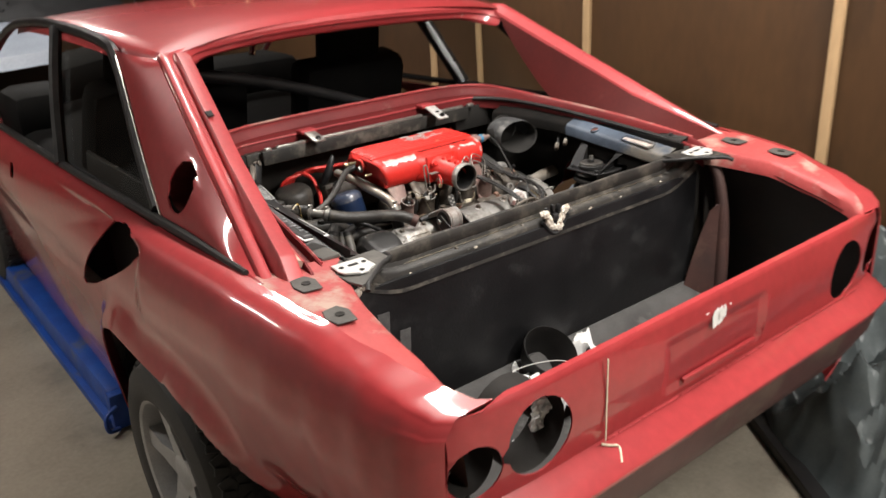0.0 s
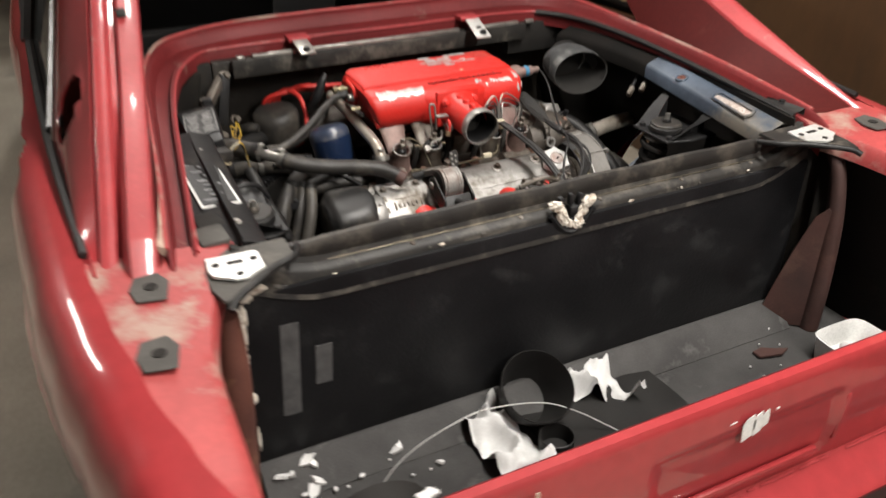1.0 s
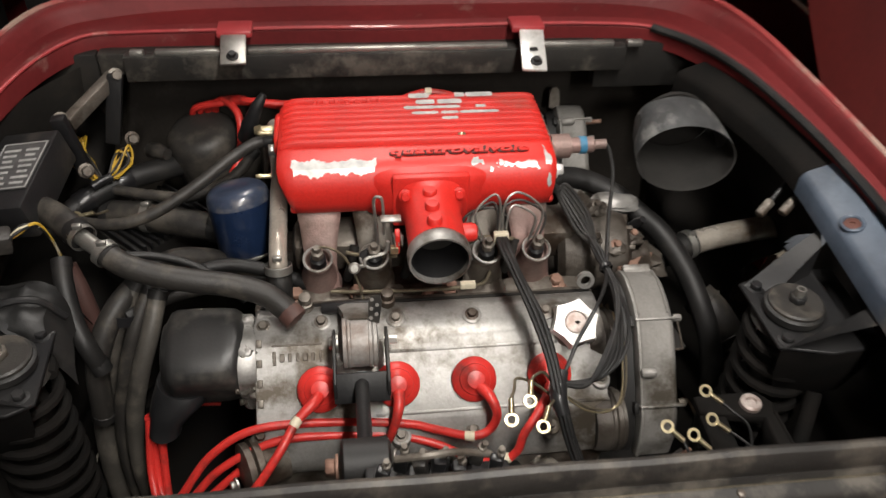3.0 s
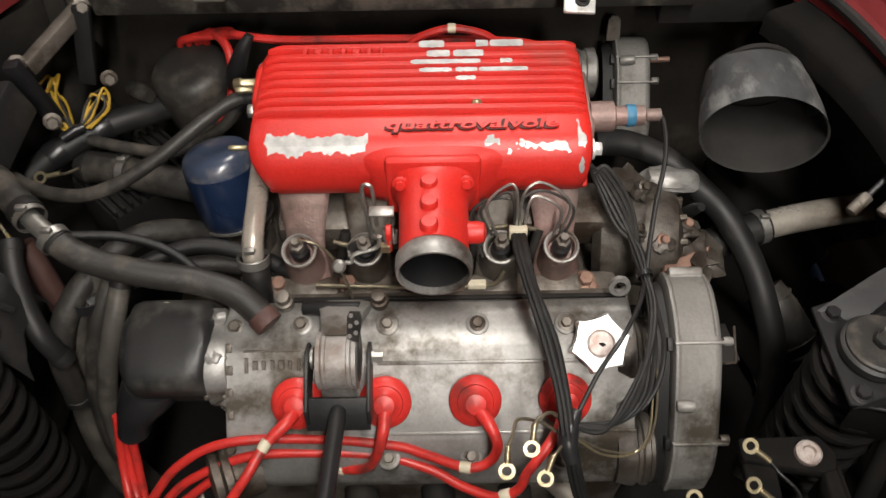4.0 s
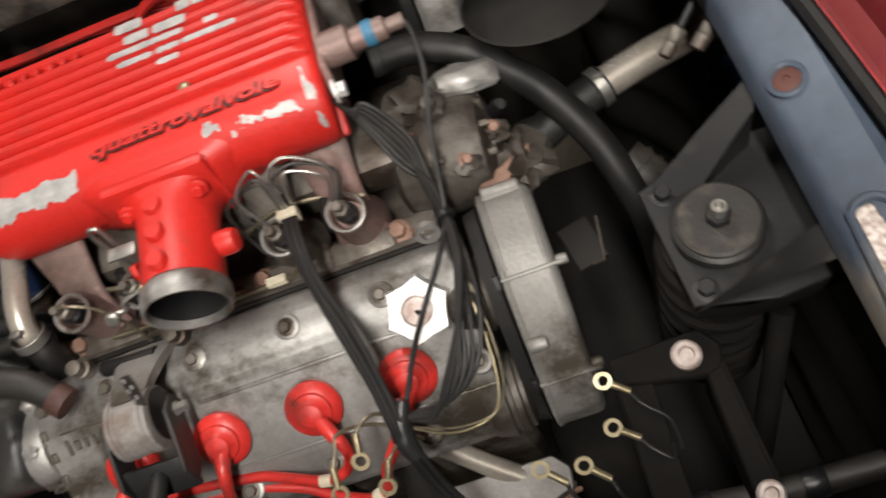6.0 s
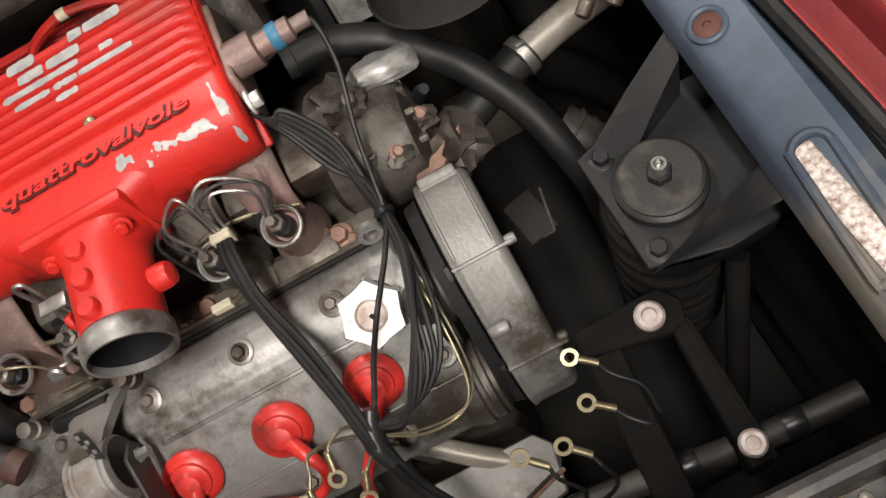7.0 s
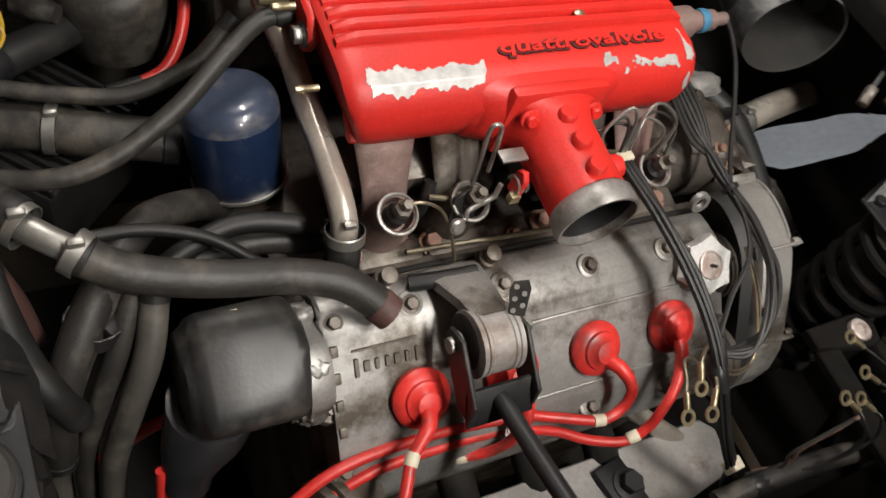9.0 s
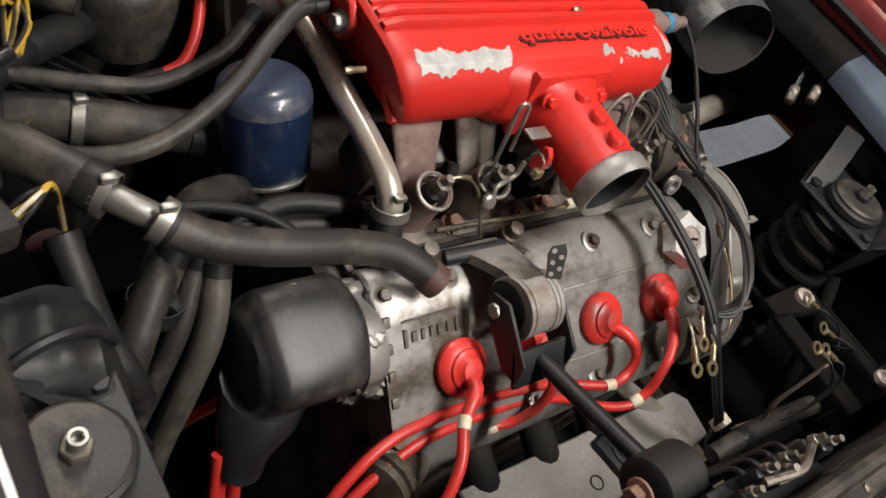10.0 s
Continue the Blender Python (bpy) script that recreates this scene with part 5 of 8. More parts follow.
low = part("thermostat_housing", lathe([(0.028, -0.03), (0.030, 0.0), (0.036, 0.002), (0.036, 0.010), (0.030, 0.012), (0.034, 0.014), (0.034, 0.022), (0.02, 0.026)], (-0.235, 0.258, 0.632), (-0.8, -0.35, 0.1), 24), ALLOY_DARK, engine, "small round alloy flange cover")
part("bolt", bolt_head((-0.262, 0.226, 0.640), (-0.8, -0.35, 0.1), 0.006, 0.006), STEEL, low)

# cam ends and belt covers at the right-hand side
for (y, z, r) in ((0.362, 0.712, 0.040), (0.282, 0.640, 0.042)):
    part("cam_seal", lathe([(r * 0.9, -0.02), (r, -0.006), (r, 0.000), (r * 0.93, 0.002), (r * 0.93, 0.006), (r * 0.99, 0.008), (r * 0.99, 0.014), (r * 0.90, 0.016), (r * 0.90, 0.020), (r * 0.7, 0.023)], (0.210, y, z), (1, 0, 0), 32), CAST_BROWN, engine, "dark oily cam end housing")


def belt_cover(x0, x1, pts, ribs, rim=None, name="belt_cover"):
    """A cast cover over a cam belt: a folded shell with a lipped edge, flanged joints and a raised border."""
    c = spline([(0, y, z) for y, z in pts], 5)

    def frame_at(i):
        t = (c[min(i + 1, len(c) - 1)] - c[max(i - 1, 0)]).normalized()
        nrm = Vector((0, -t.z, t.y))
        return t, nrm if nrm.z > 0.05 or (abs(nrm.z) <= 0.05 and nrm.y < 0) else -nrm
    rows = []
    for i, q in enumerate(c):
        t, nrm = frame_at(i)
        w = 0.0012 * noise.noise(Vector((i * 0.35, x0 * 10, pts[0][0] * 9)))
        rows.append([Vector((x, 0, 0)) + q + nrm * (h + w) for x, h in [(x0, -0.034), (x0, -0.004), (x0 + 0.0015, 0.0012), (x0 + 0.004, 0.0022), (x0 + 0.0065, 0.0008), (x0 + 0.0085, 0.0), (x1 - 0.010, 0.0), (x1 - 0.005, -0.0012), (x1 - 0.001, -0.006), (x1, -0.012), (x1, -0.034)]])
    cv = part(name, thicken(loft(rows), 0.003), ALLOY_DUSTY, engine, "grey cast alloy cam belt cover")
    gap = []
    for i, q in enumerate(c):
        t, nrm = frame_at(i)
        gap.append([Vector((x, 0, 0)) + q + nrm * h for x, h in [(x0 - 0.016, -0.040), (x0 - 0.016, -0.012), (x0 - 0.003, -0.008), (x0 - 0.002, -0.040)]])
    part("backing_seal", loft(gap), RUBBER, cv, "black rubber backing of the belt cover")
    for f in ribs:
        i = int(f * (len(c) - 1))
        t, nrm = frame_at(i)
        ang = math.degrees(math.atan2(t.z, t.y))
        o = c[i] - nrm * 0.006
        part("rib", box(((x0 + x1) / 2 + 0.004, o.y, o.z), (x1 - x0 + 0.008, 0.0036, 0.020), 0.0014, (ang, 0, 0)), ALLOY_DUSTY, cv, "flanged joint")
        part("rib_tab", lathe([(0.0042, -0.005), (0.0050, -0.003), (0.0050, 0.003), (0.0042, 0.005)], (x1 + 0.005, o.y, o.z + 0.002), (1, 0, 0), 12), ALLOY_DUSTY, cv)
        part("clip", box((x0 - 0.004, o.y, o.z - 0.002), (0.006, 0.014, 0.016), 0.001, (ang, 0, 0)), RUBBER, cv, "black rubber clip")
    if rim:
        a, b = int(rim[0] * (len(c) - 1)), int(rim[1] * (len(c) - 1))
        for x in (x0 + 0.0065, x1 - 0.008):
            part("border", tube([Vector((x, 0, 0)) + c[i] + frame_at(i)[1] * 0.0008 for i in range(a, b + 1)], 0.0018, 6, 2), ALLOY_DUSTY, cv)
        part("border", tube([Vector((x, 0, 0)) + c[a] + frame_at(a)[1] * 0.0008 for x in (x0 + 0.0065, (x0 + x1) / 2, x1 - 0.008)], 0.0018, 6, 2), ALLOY_DUSTY, cv)
    return cv, c


cv, line = belt_cover(0.246, 0.299, [(0.444, 0.730), (0.436, 0.758), (0.422, 0.772), (0.400, 0.778), (0.368, 0.774), (0.334, 0.758), (0.300, 0.722), (0.266, 0.680), (0.252, 0.655), (0.246, 0.628), (0.246, 0.605)], (0.49, 0.705), (0.20, 0.47))
part("lug", lathe([(0.0055, 0), (0.0065, 0.002), (0.0065, 0.016), (0.0045, 0.019)], (0.249, 0.291, 0.7165), (1, -0.12, 0.18), 14), ALLOY_DUSTY, cv, "cast lug")
part("top_lug", box((0.272, 0.428, 0.773), (0.038, 0.010, 0.010), 0.003, (28, 0, 0)), ALLOY_DUSTY, cv)
cv, line = belt_cover(0.247, 0.297, [(0.715, 0.690), (0.735, 0.724), (0.760, 0.752), (0.785, 0.776), (0.815, 0.792), (0.838, 0.788), (0.852, 0.765)], (0.40, 0.58))
part("stud", lathe([(0.004, 0), (0.004, 0.026), (0.003, 0.027)], (0.297, 0.800, 0.776), (1, 0, 0.05), 10), COPPER, cv, "rusty stud")
part("lug", lathe([(0.0055, 0), (0.0065, 0.002), (0.0065, 0.018), (0.0045, 0.021)], (0.252, 0.790, 0.784), (1, -0.12, 0.18), 14), ALLOY_DUSTY, cv, "cast lug")
part("bracket_ear", prism([(-0.010, 0.0), (0.010, 0.0), (0.009, 0.030), (0.004, 0.036), (-0.004, 0.036), (-0.009, 0.030)], (0.246, 0.828, 0.790), (1, 0, 0), (0, 0.35, 1), 0.004, 0.001), ALLOY_DARK, cv, "dark bracket ear")
part("cam_seal", lathe([(0.030, -0.04), (0.034, -0.02), (0.034, -0.012), (0.031, -0.010), (0.031, -0.004), (0.034, -0.002), (0.034, 0.010), (0.024, 0.014)], (0.205, 0.782, 0.770), (1, 0, 0), 28), ALLOY_DUSTY, engine, "ribbed alloy cam end")
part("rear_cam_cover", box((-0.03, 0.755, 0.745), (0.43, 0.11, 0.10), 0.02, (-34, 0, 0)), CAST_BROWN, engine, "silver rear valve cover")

# the intake plenum
PX0, PX1 = -0.200, 0.162
SEC = [(0.520, 0.834), (0.500, 0.836), (0.488, 0.846), (0.482, 0.862), (0.482, 0.880), (0.487, 0.896), (0.497, 0.907), (0.510, 0.912), (0.530, 0.914), (0.585, 0.917), (0.640, 0.917), (0.654, 0.912), (0.662, 0.900), (0.664, 0.86), (0.655, 0.84)]


def plenum_body():
    rows = []
    for x, k in [(PX0, 0.86), (PX0 + 0.003, 0.93), (PX0 + 0.010, 0.985), (PX0 + 0.022, 1.0)] + [(PX0 + 0.022 + (PX1 - PX0 - 0.036) * i / 16, 1.0) for i in range(1, 17)] + [(PX1 - 0.008, 0.99), (PX1 - 0.002, 0.95), (PX1, 0.90)]:
        cy, cz = 0.573, 0.868
        draft = (1 - min(1.0, (x - PX0) / 0.06)) * 0.30
        rows.append([(x + draft * max(0.0, 0.905 - z) - 0.10 * max(0.0, 1 - (PX1 - x) / 0.03) * max(0.0, 0.905 - z), cy + (y - cy) * (0.6 + 0.4 * k), cz + (z - cz) * k) for y, z in SEC])
    return loft(rows, closed=True, cap=True)


plenum = part("intake_plenum", plenum_body(), CRACKLE, engine, "chipped red crackle-painted intake plenum", angle=50)
RIB_Y = [0.541, 0.5555, 0.570, 0.5845, 0.599, 0.6135, 0.628, 0.6455]
for i, y in enumerate(RIB_Y):
    x0 = PX0 + 0.006 if i else PX0 + 0.004
    z = 0.9155 + 0.002 * min(1, (y - 0.53) / 0.06)
    tmp = bm_new()
    rows = []
    for x, h in [(x0, 0.0005), (x0 + 0.010, 0.005), (x0 + 0.02, 0.0062), (PX1 - 0.018, 0.0062), (PX1 - 0.008, 0.004), (PX1 - 0.003, 0.0005)]:
        rows.append([(x, y - 0.0046, z - 0.004), (x, y - 0.0036, z + h * 0.8), (x, y - 0.0026, z + h), (x, y + 0.0026, z + h), (x, y + 0.0036, z + h * 0.8), (x, y + 0.0046, z - 0.004)])
    part("rib", loft(rows, closed=True, cap=True), CRACKLE, plenum)
part("lettering", letters("quattrovalvole", (-0.056, 0.5135, 0.9135), (1, 0, 0), (0, 1, 0.03), 0.0185, 0.0022, 0.182, 0.15), CRACKLE, plenum, "raised lettering worn at its edges")
# wider, thinner dark red copy of the letters that outlines them
part("lettering_outline", letters("quattrovalvole", (-0.0565, 0.5130, 0.9137), (1, 0, 0), (0, 1, 0.03), 0.0185, 0.0006, 0.183, 0.15, 0.075), OUTLINE_RED, plenum, "dark red outline round the raised letters")
for i, (w, h) in enumerate([(0.005, 0.013), (0.009, 0.009), (0.006, 0.009), (0.006, 0.009), (0.009, 0.009), (0.006, 0.009), (0.004, 0.011)]):
    part("raised_mark", box((-0.150 + 0.0145 * i, 0.6365, 0.921), (w, h, 0.006), 0.001, (0, 0, -6), None, 1), CRACKLE, plenum, "raised cast mark")
part("screw", lathe([(0.0055, 0), (0.0055, 0.004), (0.002, 0.006)], (0.042, 0.5475, 0.917), (0, 0, 1), 10), BRASS, plenum, "small brass screw")


def sec_point(f):
    """A point a part of the way round the plenum's section, and the outward normal."""
    n = len(SEC) - 1
    k = min(int(f), n - 1)
    (a, b), (c, d) = SEC[k], SEC[k + 1]
    t = f - k
    nrm = Vector((0, -(d - b), c - a)).normalized()
    return Vector((0, a + (c - a) * t, b + (d - b) * t)), nrm


def flake(x0, x1, f0, f1, seed, lift=0.0007, ragged=0.35, tilt=0.0):
    """A patch where the paint has flaked off, following the plenum's skin."""
    nx, nf = max(24, int((x1 - x0) / 0.0009)), 34
    rows = []
    for i in range(nx + 1):
        row = []
        for j in range(nf + 1):
            p, nrm = sec_point(f0 + (f1 - f0) * j / nf + tilt * (i / nx))
            row.append(p + nrm * lift + Vector((x0 + (x1 - x0) * i / nx, 0, 0)))
        rows.append(row)
    bm = loft(rows)
    dead = []
    for k, f in enumerate(bm.faces[:]):
        i, j = divmod(k, nf)
        u, v = (i + 0.5) / nx, (j + 0.5) / nf
        e = min(u * (x1 - x0) / 0.02, (1 - u) * (x1 - x0) / 0.02, v * 2, (1 - v) * 2)
        q = Vector((u * (x1 - x0) * 70, v * 1.1, seed))
        if e < ragged * (1.0 + 1.3 * noise.noise(q) + 0.7 * noise.noise(q * 3.1)):
            dead.append(f)
    bmesh.ops.delete(bm, geom=dead, context="FACES")
    return bm


FLAKES = [(-0.183, -0.068, 5.2, 7.2, 1.3, 0.30, 0.0), (0.078, 0.148, 5.5, 6.5, 2.1, 0.42, -0.4), (0.139, 0.158, 5.3, 8.3, 3.3, 0.30, 0.0), (0.046, 0.066, 5.7, 6.9, 5.9, 0.45, 0.0), (0.062, 0.084, 5.1, 5.9, 4.7, 0.5, 0.0), (0.144, 0.158, 3.6, 5.2, 6.2, 0.5, 0.0)]
for x0, x1, f0, f1, sd, rg, tl in FLAKES:
    part("paint_flake", flake(x0, x1, f0, f1, sd, 0.0007, rg, tl), BARE, plenum, "bare flaked metal")
for y, spans in [(0.6455, [(-0.021, 0.008), (0.044, 0.058), (0.060, 0.098)]), (0.628, [(-0.012, 0.014), (0.018, 0.052)]), (0.6135, [(-0.030, 0.048), (0.070, 0.084)]), (0.599, [(-0.020, 0.016), (0.020, 0.044), (0.046, 0.100)]), (0.5845, [(0.020, 0.042)])]:
    for x0, x1 in spans:
        tmp = bm_new()
        n = 14
        rows = []
        for i in range(n + 1):
            u = i / n
            x = x0 + (x1 - x0) * u
            w = 0.0036 + 0.0016 * noise.noise(Vector((x * 260, y * 50, 2.0))) + (0.0026 if y > 0.62 else 0)
            w *= min(1.0, 0.72 + 9 * min(u, 1 - u))
            rows.append([(x, y - w, 0.9242), (x, y + w, 0.9242)])
        part("paint_flake", thicken(loft(rows), 0.0005), BARE, plenum, "bare flaked metal")
end = part("end_plate", prism([(0.0, -0.016), (0.030, -0.022), (0.060, -0.018), (0.072, 0.004), (0.066, 0.022), (0.045, 0.030), (0.0, 0.026), (-0.014, 0.010)], (PX0 + 0.006, 0.578, 0.882), (0, 1, 0), (0, 0, 1), -0.012, 0.003), CRACKLE, plenum, "red end plate")
for y, z, r, ln in ((0.619, 0.892, 0.0065, 0.026), (0.60, 0.899, 0.0035, 0.020), (0.526, 0.880, 0.003, 0.020)):
    part("hose_nipple", lathe([(r, 0), (r, ln * 0.6), (r * 1.25, ln * 0.7), (r * 0.9, ln)], (PX0 - 0.009, y, z), (-1, 0, 0), 12), BRASS, end, "brass hose nipple")
part("bolt", bolt_head((PX0 - 0.006, 0.582, 0.884), (-1, 0, 0), 0.008, 0.008), STEEL, end)
right = part("end_plate", prism([(-0.05, -0.03), (0.05, -0.03), (0.062, 0.0), (0.045, 0.032), (-0.045, 0.032), (-0.058, 0.0)], (PX1 - 0.002, 0.573, 0.872), (0, 1, 0), (0, 0, 1), 0.008, 0.002), ALLOY_PINK, plenum)
part("cold_start_valve", lathe([(0.017, 0), (0.017, 0.026), (0.011, 0.028), (0.011, 0.060), (0.007, 0.062), (0.007, 0.078)], (PX1 + 0.004, 0.553, 0.892), (1, 0, 0.02), 16), ALLOY_PINK, plenum, "alloy cold start valve")
part("valve_ring", lathe([(0.0118, 0.0), (0.0125, 0.002), (0.0125, 0.008), (0.0118, 0.010)], (PX1 + 0.044, 0.553, 0.893), (1, 0, 0.02), 16), TEAL, plenum, "teal plastic collar")
part("bolt", bolt_head((PX1 + 0.005, 0.515, 0.880), (1, 0, 0), 0.008, 0.008), PLATED, right)

# throttle body
TX = -0.006
neck_rows = []
for y, w, h, zc, e in [(0.506, 0.098, 0.040, 0.868, 4.0), (0.488, 0.085, 0.037, 0.868, 3.6), (0.478, 0.056, 0.036, 0.867, 3.0), (0.468, 0.041, 0.038, 0.864, 2.4), (0.460, 0.039, 0.039, 0.862, 2.0), (0.452, 0.0365, 0.0365, 0.861, 2.0), (0.392, 0.0355, 0.0355, 0.859, 2.0), (0.385, 0.036, 0.036, 0.859, 2.0)]:
    ring = []
    for i in range(36):
        a = 2 * math.pi * i / 36
        ca, sa = math.cos(a), math.sin(a)
        ring.append((TX + w * math.copysign(abs(ca) ** (2 / e), ca), y, zc + h * math.copysign(abs(sa) ** (2 / e), sa)))
    neck_rows.append(ring)
part("throttle_flange", box((TX, 0.478, 0.868), (0.100, 0.014, 0.078), 0.005), CRACKLE, engine, "red throttle flange")
throttle = part("throttle_body", loft(neck_rows, closed=True, cap=False), CRACKLE, engine, "red throttle body with a bare alloy mouth", angle=45)
part("mouth_ring", lathe([(0.0355, 0.0), (0.0385, 0.004), (0.039, 0.014), (0.0385, 0.018), (0.0375, 0.022), (0.0352, 0.022), (0.0346, 0.014)], (TX, 0.386, 0.8595), (0, -1, -0.05), 40, cap=False), ALLOY, throttle, "bare alloy mouth")
# black bore: the dark inside of the mouth is painted as its colour
part("bore", lathe([(0.0349, 0.016), (0.0342, 0.0), (0.0338, -0.055)], (TX, 0.386, 0.8595), (0, -1, -0.05), 40, cap=False), BLACK_STEEL, throttle, "throttle bore, its inner shade in the black colour")
part("butterfly", lathe([(0.033, 0), (0.033, 0.002)], (TX, 0.432, 0.860), (0, -1, 0.25), 28), BAY, throttle)
for y in (0.453, 0.425, 0.397):
    part("button", lathe([(0.0092, -0.006), (0.0092, 0.003), (0.0075, 0.0055), (0.001, 0.0058)], (TX - 0.004, y, 0.896), (0, 0.05, 1), 16), CRACKLE, throttle)
part("stub", lathe([(0.012, 0), (0.012, 0.012), (0.010, 0.018), (0.004, 0.020)], (TX + 0.034, 0.418, 0.858), (1, -0.1, 0.1), 14), CRACKLE, throttle)
for x in (-0.040, 0.028):
    part("bolt", bolt_head((x, 0.462, 0.886), (0, -1, 0.3), 0.006, 0.006), CRACKLE, throttle)
lever = part("throttle_lever", prism([(-0.008, -0.018), (0.008, -0.021), (0.009, 0.008), (0.002, 0.015), (-0.006, 0.009)], (TX - 0.044, 0.425, 0.850), (0, -1, 0), (0, 0, 1), 0.006, 0.001), CRACKLE, throttle, "red throttle lever plate")
part("spring", tube([(TX - 0.052 + 0.0006 * k, 0.425 + 0.008 * math.cos(k * 0.9), 0.846 + 0.008 * math.sin(k * 0.9)) for k in range(22)], 0.0014, 6, 3), STEEL, lever)
part("loop_rod", tube([(-0.075, 0.452, 0.806), (-0.078, 0.455, 0.850), (-0.080, 0.458, 0.884), (-0.073, 0.458, 0.889), (-0.069, 0.456, 0.880), (-0.068, 0.450, 0.835)], 0.0022, 8), STEEL, lever, "bent wire rod")
part("crank", tube([(-0.064, 0.432, 0.838), (-0.068, 0.430, 0.822), (-0.092, 0.424, 0.818), (-0.096, 0.420, 0.810), (-0.106, 0.418, 0.812)], 0.0025, 8), STEEL, lever)
part("cross_screw", lathe([(0.0075, 0), (0.0075, 0.004), (0.005, 0.006)], (-0.108, 0.414, 0.812), (0, -0.8, 0.5), 14), STEEL, lever)
part("lever_clip", box((-0.060, 0.440, 0.868), (0.026, 0.014, 0.003), 0.001), STEEL, lever)
part("brass_stop", box((-0.057, 0.418, 0.836), (0.010, 0.008, 0.010), 0.001), BRASS, lever)

# intake runners with injector bosses
for x, pink in ((-0.150, True), (-0.078, False), (0.060, False), (0.126, True)):
    ix = x + (0.006 if x > 0 else -0.004)
    rows = []
    for k, (y, z, w, d) in enumerate([(0.512, 0.856, 0.031, 0.022), (0.500, 0.838, 0.029, 0.021), (0.486, 0.818, 0.025, 0.020), (0.472, 0.799, 0.022, 0.020), (0.460, 0.780, 0.022, 0.021), (0.449, 0.758, 0.025, 0.022), (0.440, 0.738, 0.031, 0.023), (0.433, 0.718, 0.034, 0.024)]):
        ring = []
        for n in range(24):
            a = 2 * math.pi * n / 24
            ca, sa = math.cos(a), math.sin(a)
            ring.append(Vector((x + (ix - x) * k / 7 + w * math.copysign(abs(ca) ** 0.8, ca), y + d * 0.75 * sa, z + d * 0.55 * sa)))
        rows.append(ring)
    run = part("intake_runner", loft(rows, closed=True, cap=True), ALLOY_PINK if pink else ALLOY_DARK, engine, "stained alloy intake runner with traces of red overspray")
    part("painted_flange", box((x, 0.508, 0.852), (0.074, 0.034, 0.012), 0.004, (35, 0, 0)), CRACKLE, run, "red painted upper flange")
    part("flange", box((x, 0.430, 0.742), (0.068, 0.034, 0.018), 0.005, (20, 0, 0)), ALLOY_DARK, run)
    boss = part("injector_boss", lathe([(0.029, -0.062), (0.0255, -0.046), (0.0215, -0.026), (0.0190, -0.010), (0.0185, 0.0), (0.0198, 0.002), (0.0198, 0.0055), (0.0180, 0.0065), (0.0150, 0.0050), (0.0130, -0.010)], (ix, 0.440, 0.804), (0, -0.40, 1), 26), ALLOY_PINK if pink else ALLOY_DARK, run, "round alloy injector boss")
    part("lip", lathe([(0.0196, 0.0058), (0.0190, 0.0070), (0.0172, 0.0072), (0.0160, 0.0060)], (ix, 0.440, 0.804), (0, -0.40, 1), 26, cap=False), ALLOY, run, "worn bright lip")
    inj = part("injector", lathe([(0.0105, -0.012), (0.0105, 0.006), (0.0070, 0.009), (0.0070, 0.014)], (ix, 0.440, 0.805), (0, -0.35, 1), 14), PLASTIC, boss, "old black injector")
    part("union", lathe([(0.0082, 0.012), (0.0082, 0.022), (0.0050, 0.024), (0.0045, 0.033)], (ix, 0.440, 0.805), (0, -0.35, 1), 6), ALLOY_DARK, boss, "greasy hexagon union")
for x in (-0.185, -0.105, 0.02, 0.165):
    part("stud_nut", bolt_head((x, 0.437, 0.748), (0, -0.3, 1), 0.0085, 0.010), COPPER, engine, "rusty manifold nut")
part("manifold_rail", box((-0.012, 0.442, 0.733), (0.43, 0.030, 0.014), 0.004, (10, 0, 0)), ALLOY_DARK, engine, "grimy manifold rail")
for k in range(9):
    part("rail_nut", bolt_head((-0.195 + 0.046 * k, 0.432, 0.741), (0, -0.3, 1), 0.0058, 0.006), COPPER if k % 3 else ALLOY_DARK, engine)
part("linkage_rod", tube([(-0.118, 0.452, 0.806), (-0.085, 0.446, 0.802), (-0.052, 0.440, 0.806)], 0.0028, 8), WIRE_BARE, engine, "thin linkage rod")
part("linkage_rod", tube([(0.030, 0.462, 0.800), (0.070, 0.470, 0.806), (0.110, 0.470, 0.800), (0.150, 0.462, 0.790)], 0.0028, 8), WIRE_BARE, engine, "thin linkage rod")
part("bell_crank", prism([(-0.012, -0.006), (0.014, -0.010), (0.018, 0.006), (0.004, 0.022), (-0.008, 0.016)], (-0.092, 0.436, 0.800), (1, 0, 0.1), (0, 0.4, 1), 0.004, 0.001), BLACK_STEEL, engine, "greasy bell crank")
for x in (-0.040, 0.030, 0.100, -0.118):
    part("pipe_stub", tube([(x, 0.470, 0.745), (x + 0.006, 0.462, 0.775), (x + 0.012, 0.472, 0.800)], 0.0065, 10), BAY, engine, "sooty pipe stub")
part("oily_casting", box((0.10, 0.515, 0.775), (0.22, 0.06, 0.06), 0.014, (12, 0, 0)), ALLOY_DARK, engine, "oily casting in the vee")
part("oily_casting", box((-0.11, 0.515, 0.770), (0.16, 0.06, 0.06), 0.014, (12, 0, 0)), ALLOY_DARK, engine, "oily casting in the vee")
for x in (-0.172, -0.068):
    part("breather_stub", lathe([(0.010, 0), (0.010, 0.012), (0.0075, 0.013), (0.0075, 0.024), (0.004, 0.025)], (x, 0.4, 0.762), (0, -0.25, 1), 14), ALLOY_DARK, engine)
part("bent_pipe", tube([(-0.150, 0.392, 0.765), (-0.120, 0.386, 0.772), (-0.088, 0.384, 0.774)], 0.008, 12, hollow=0.6), BLACK_STEEL, engine, "short black breather pipe")
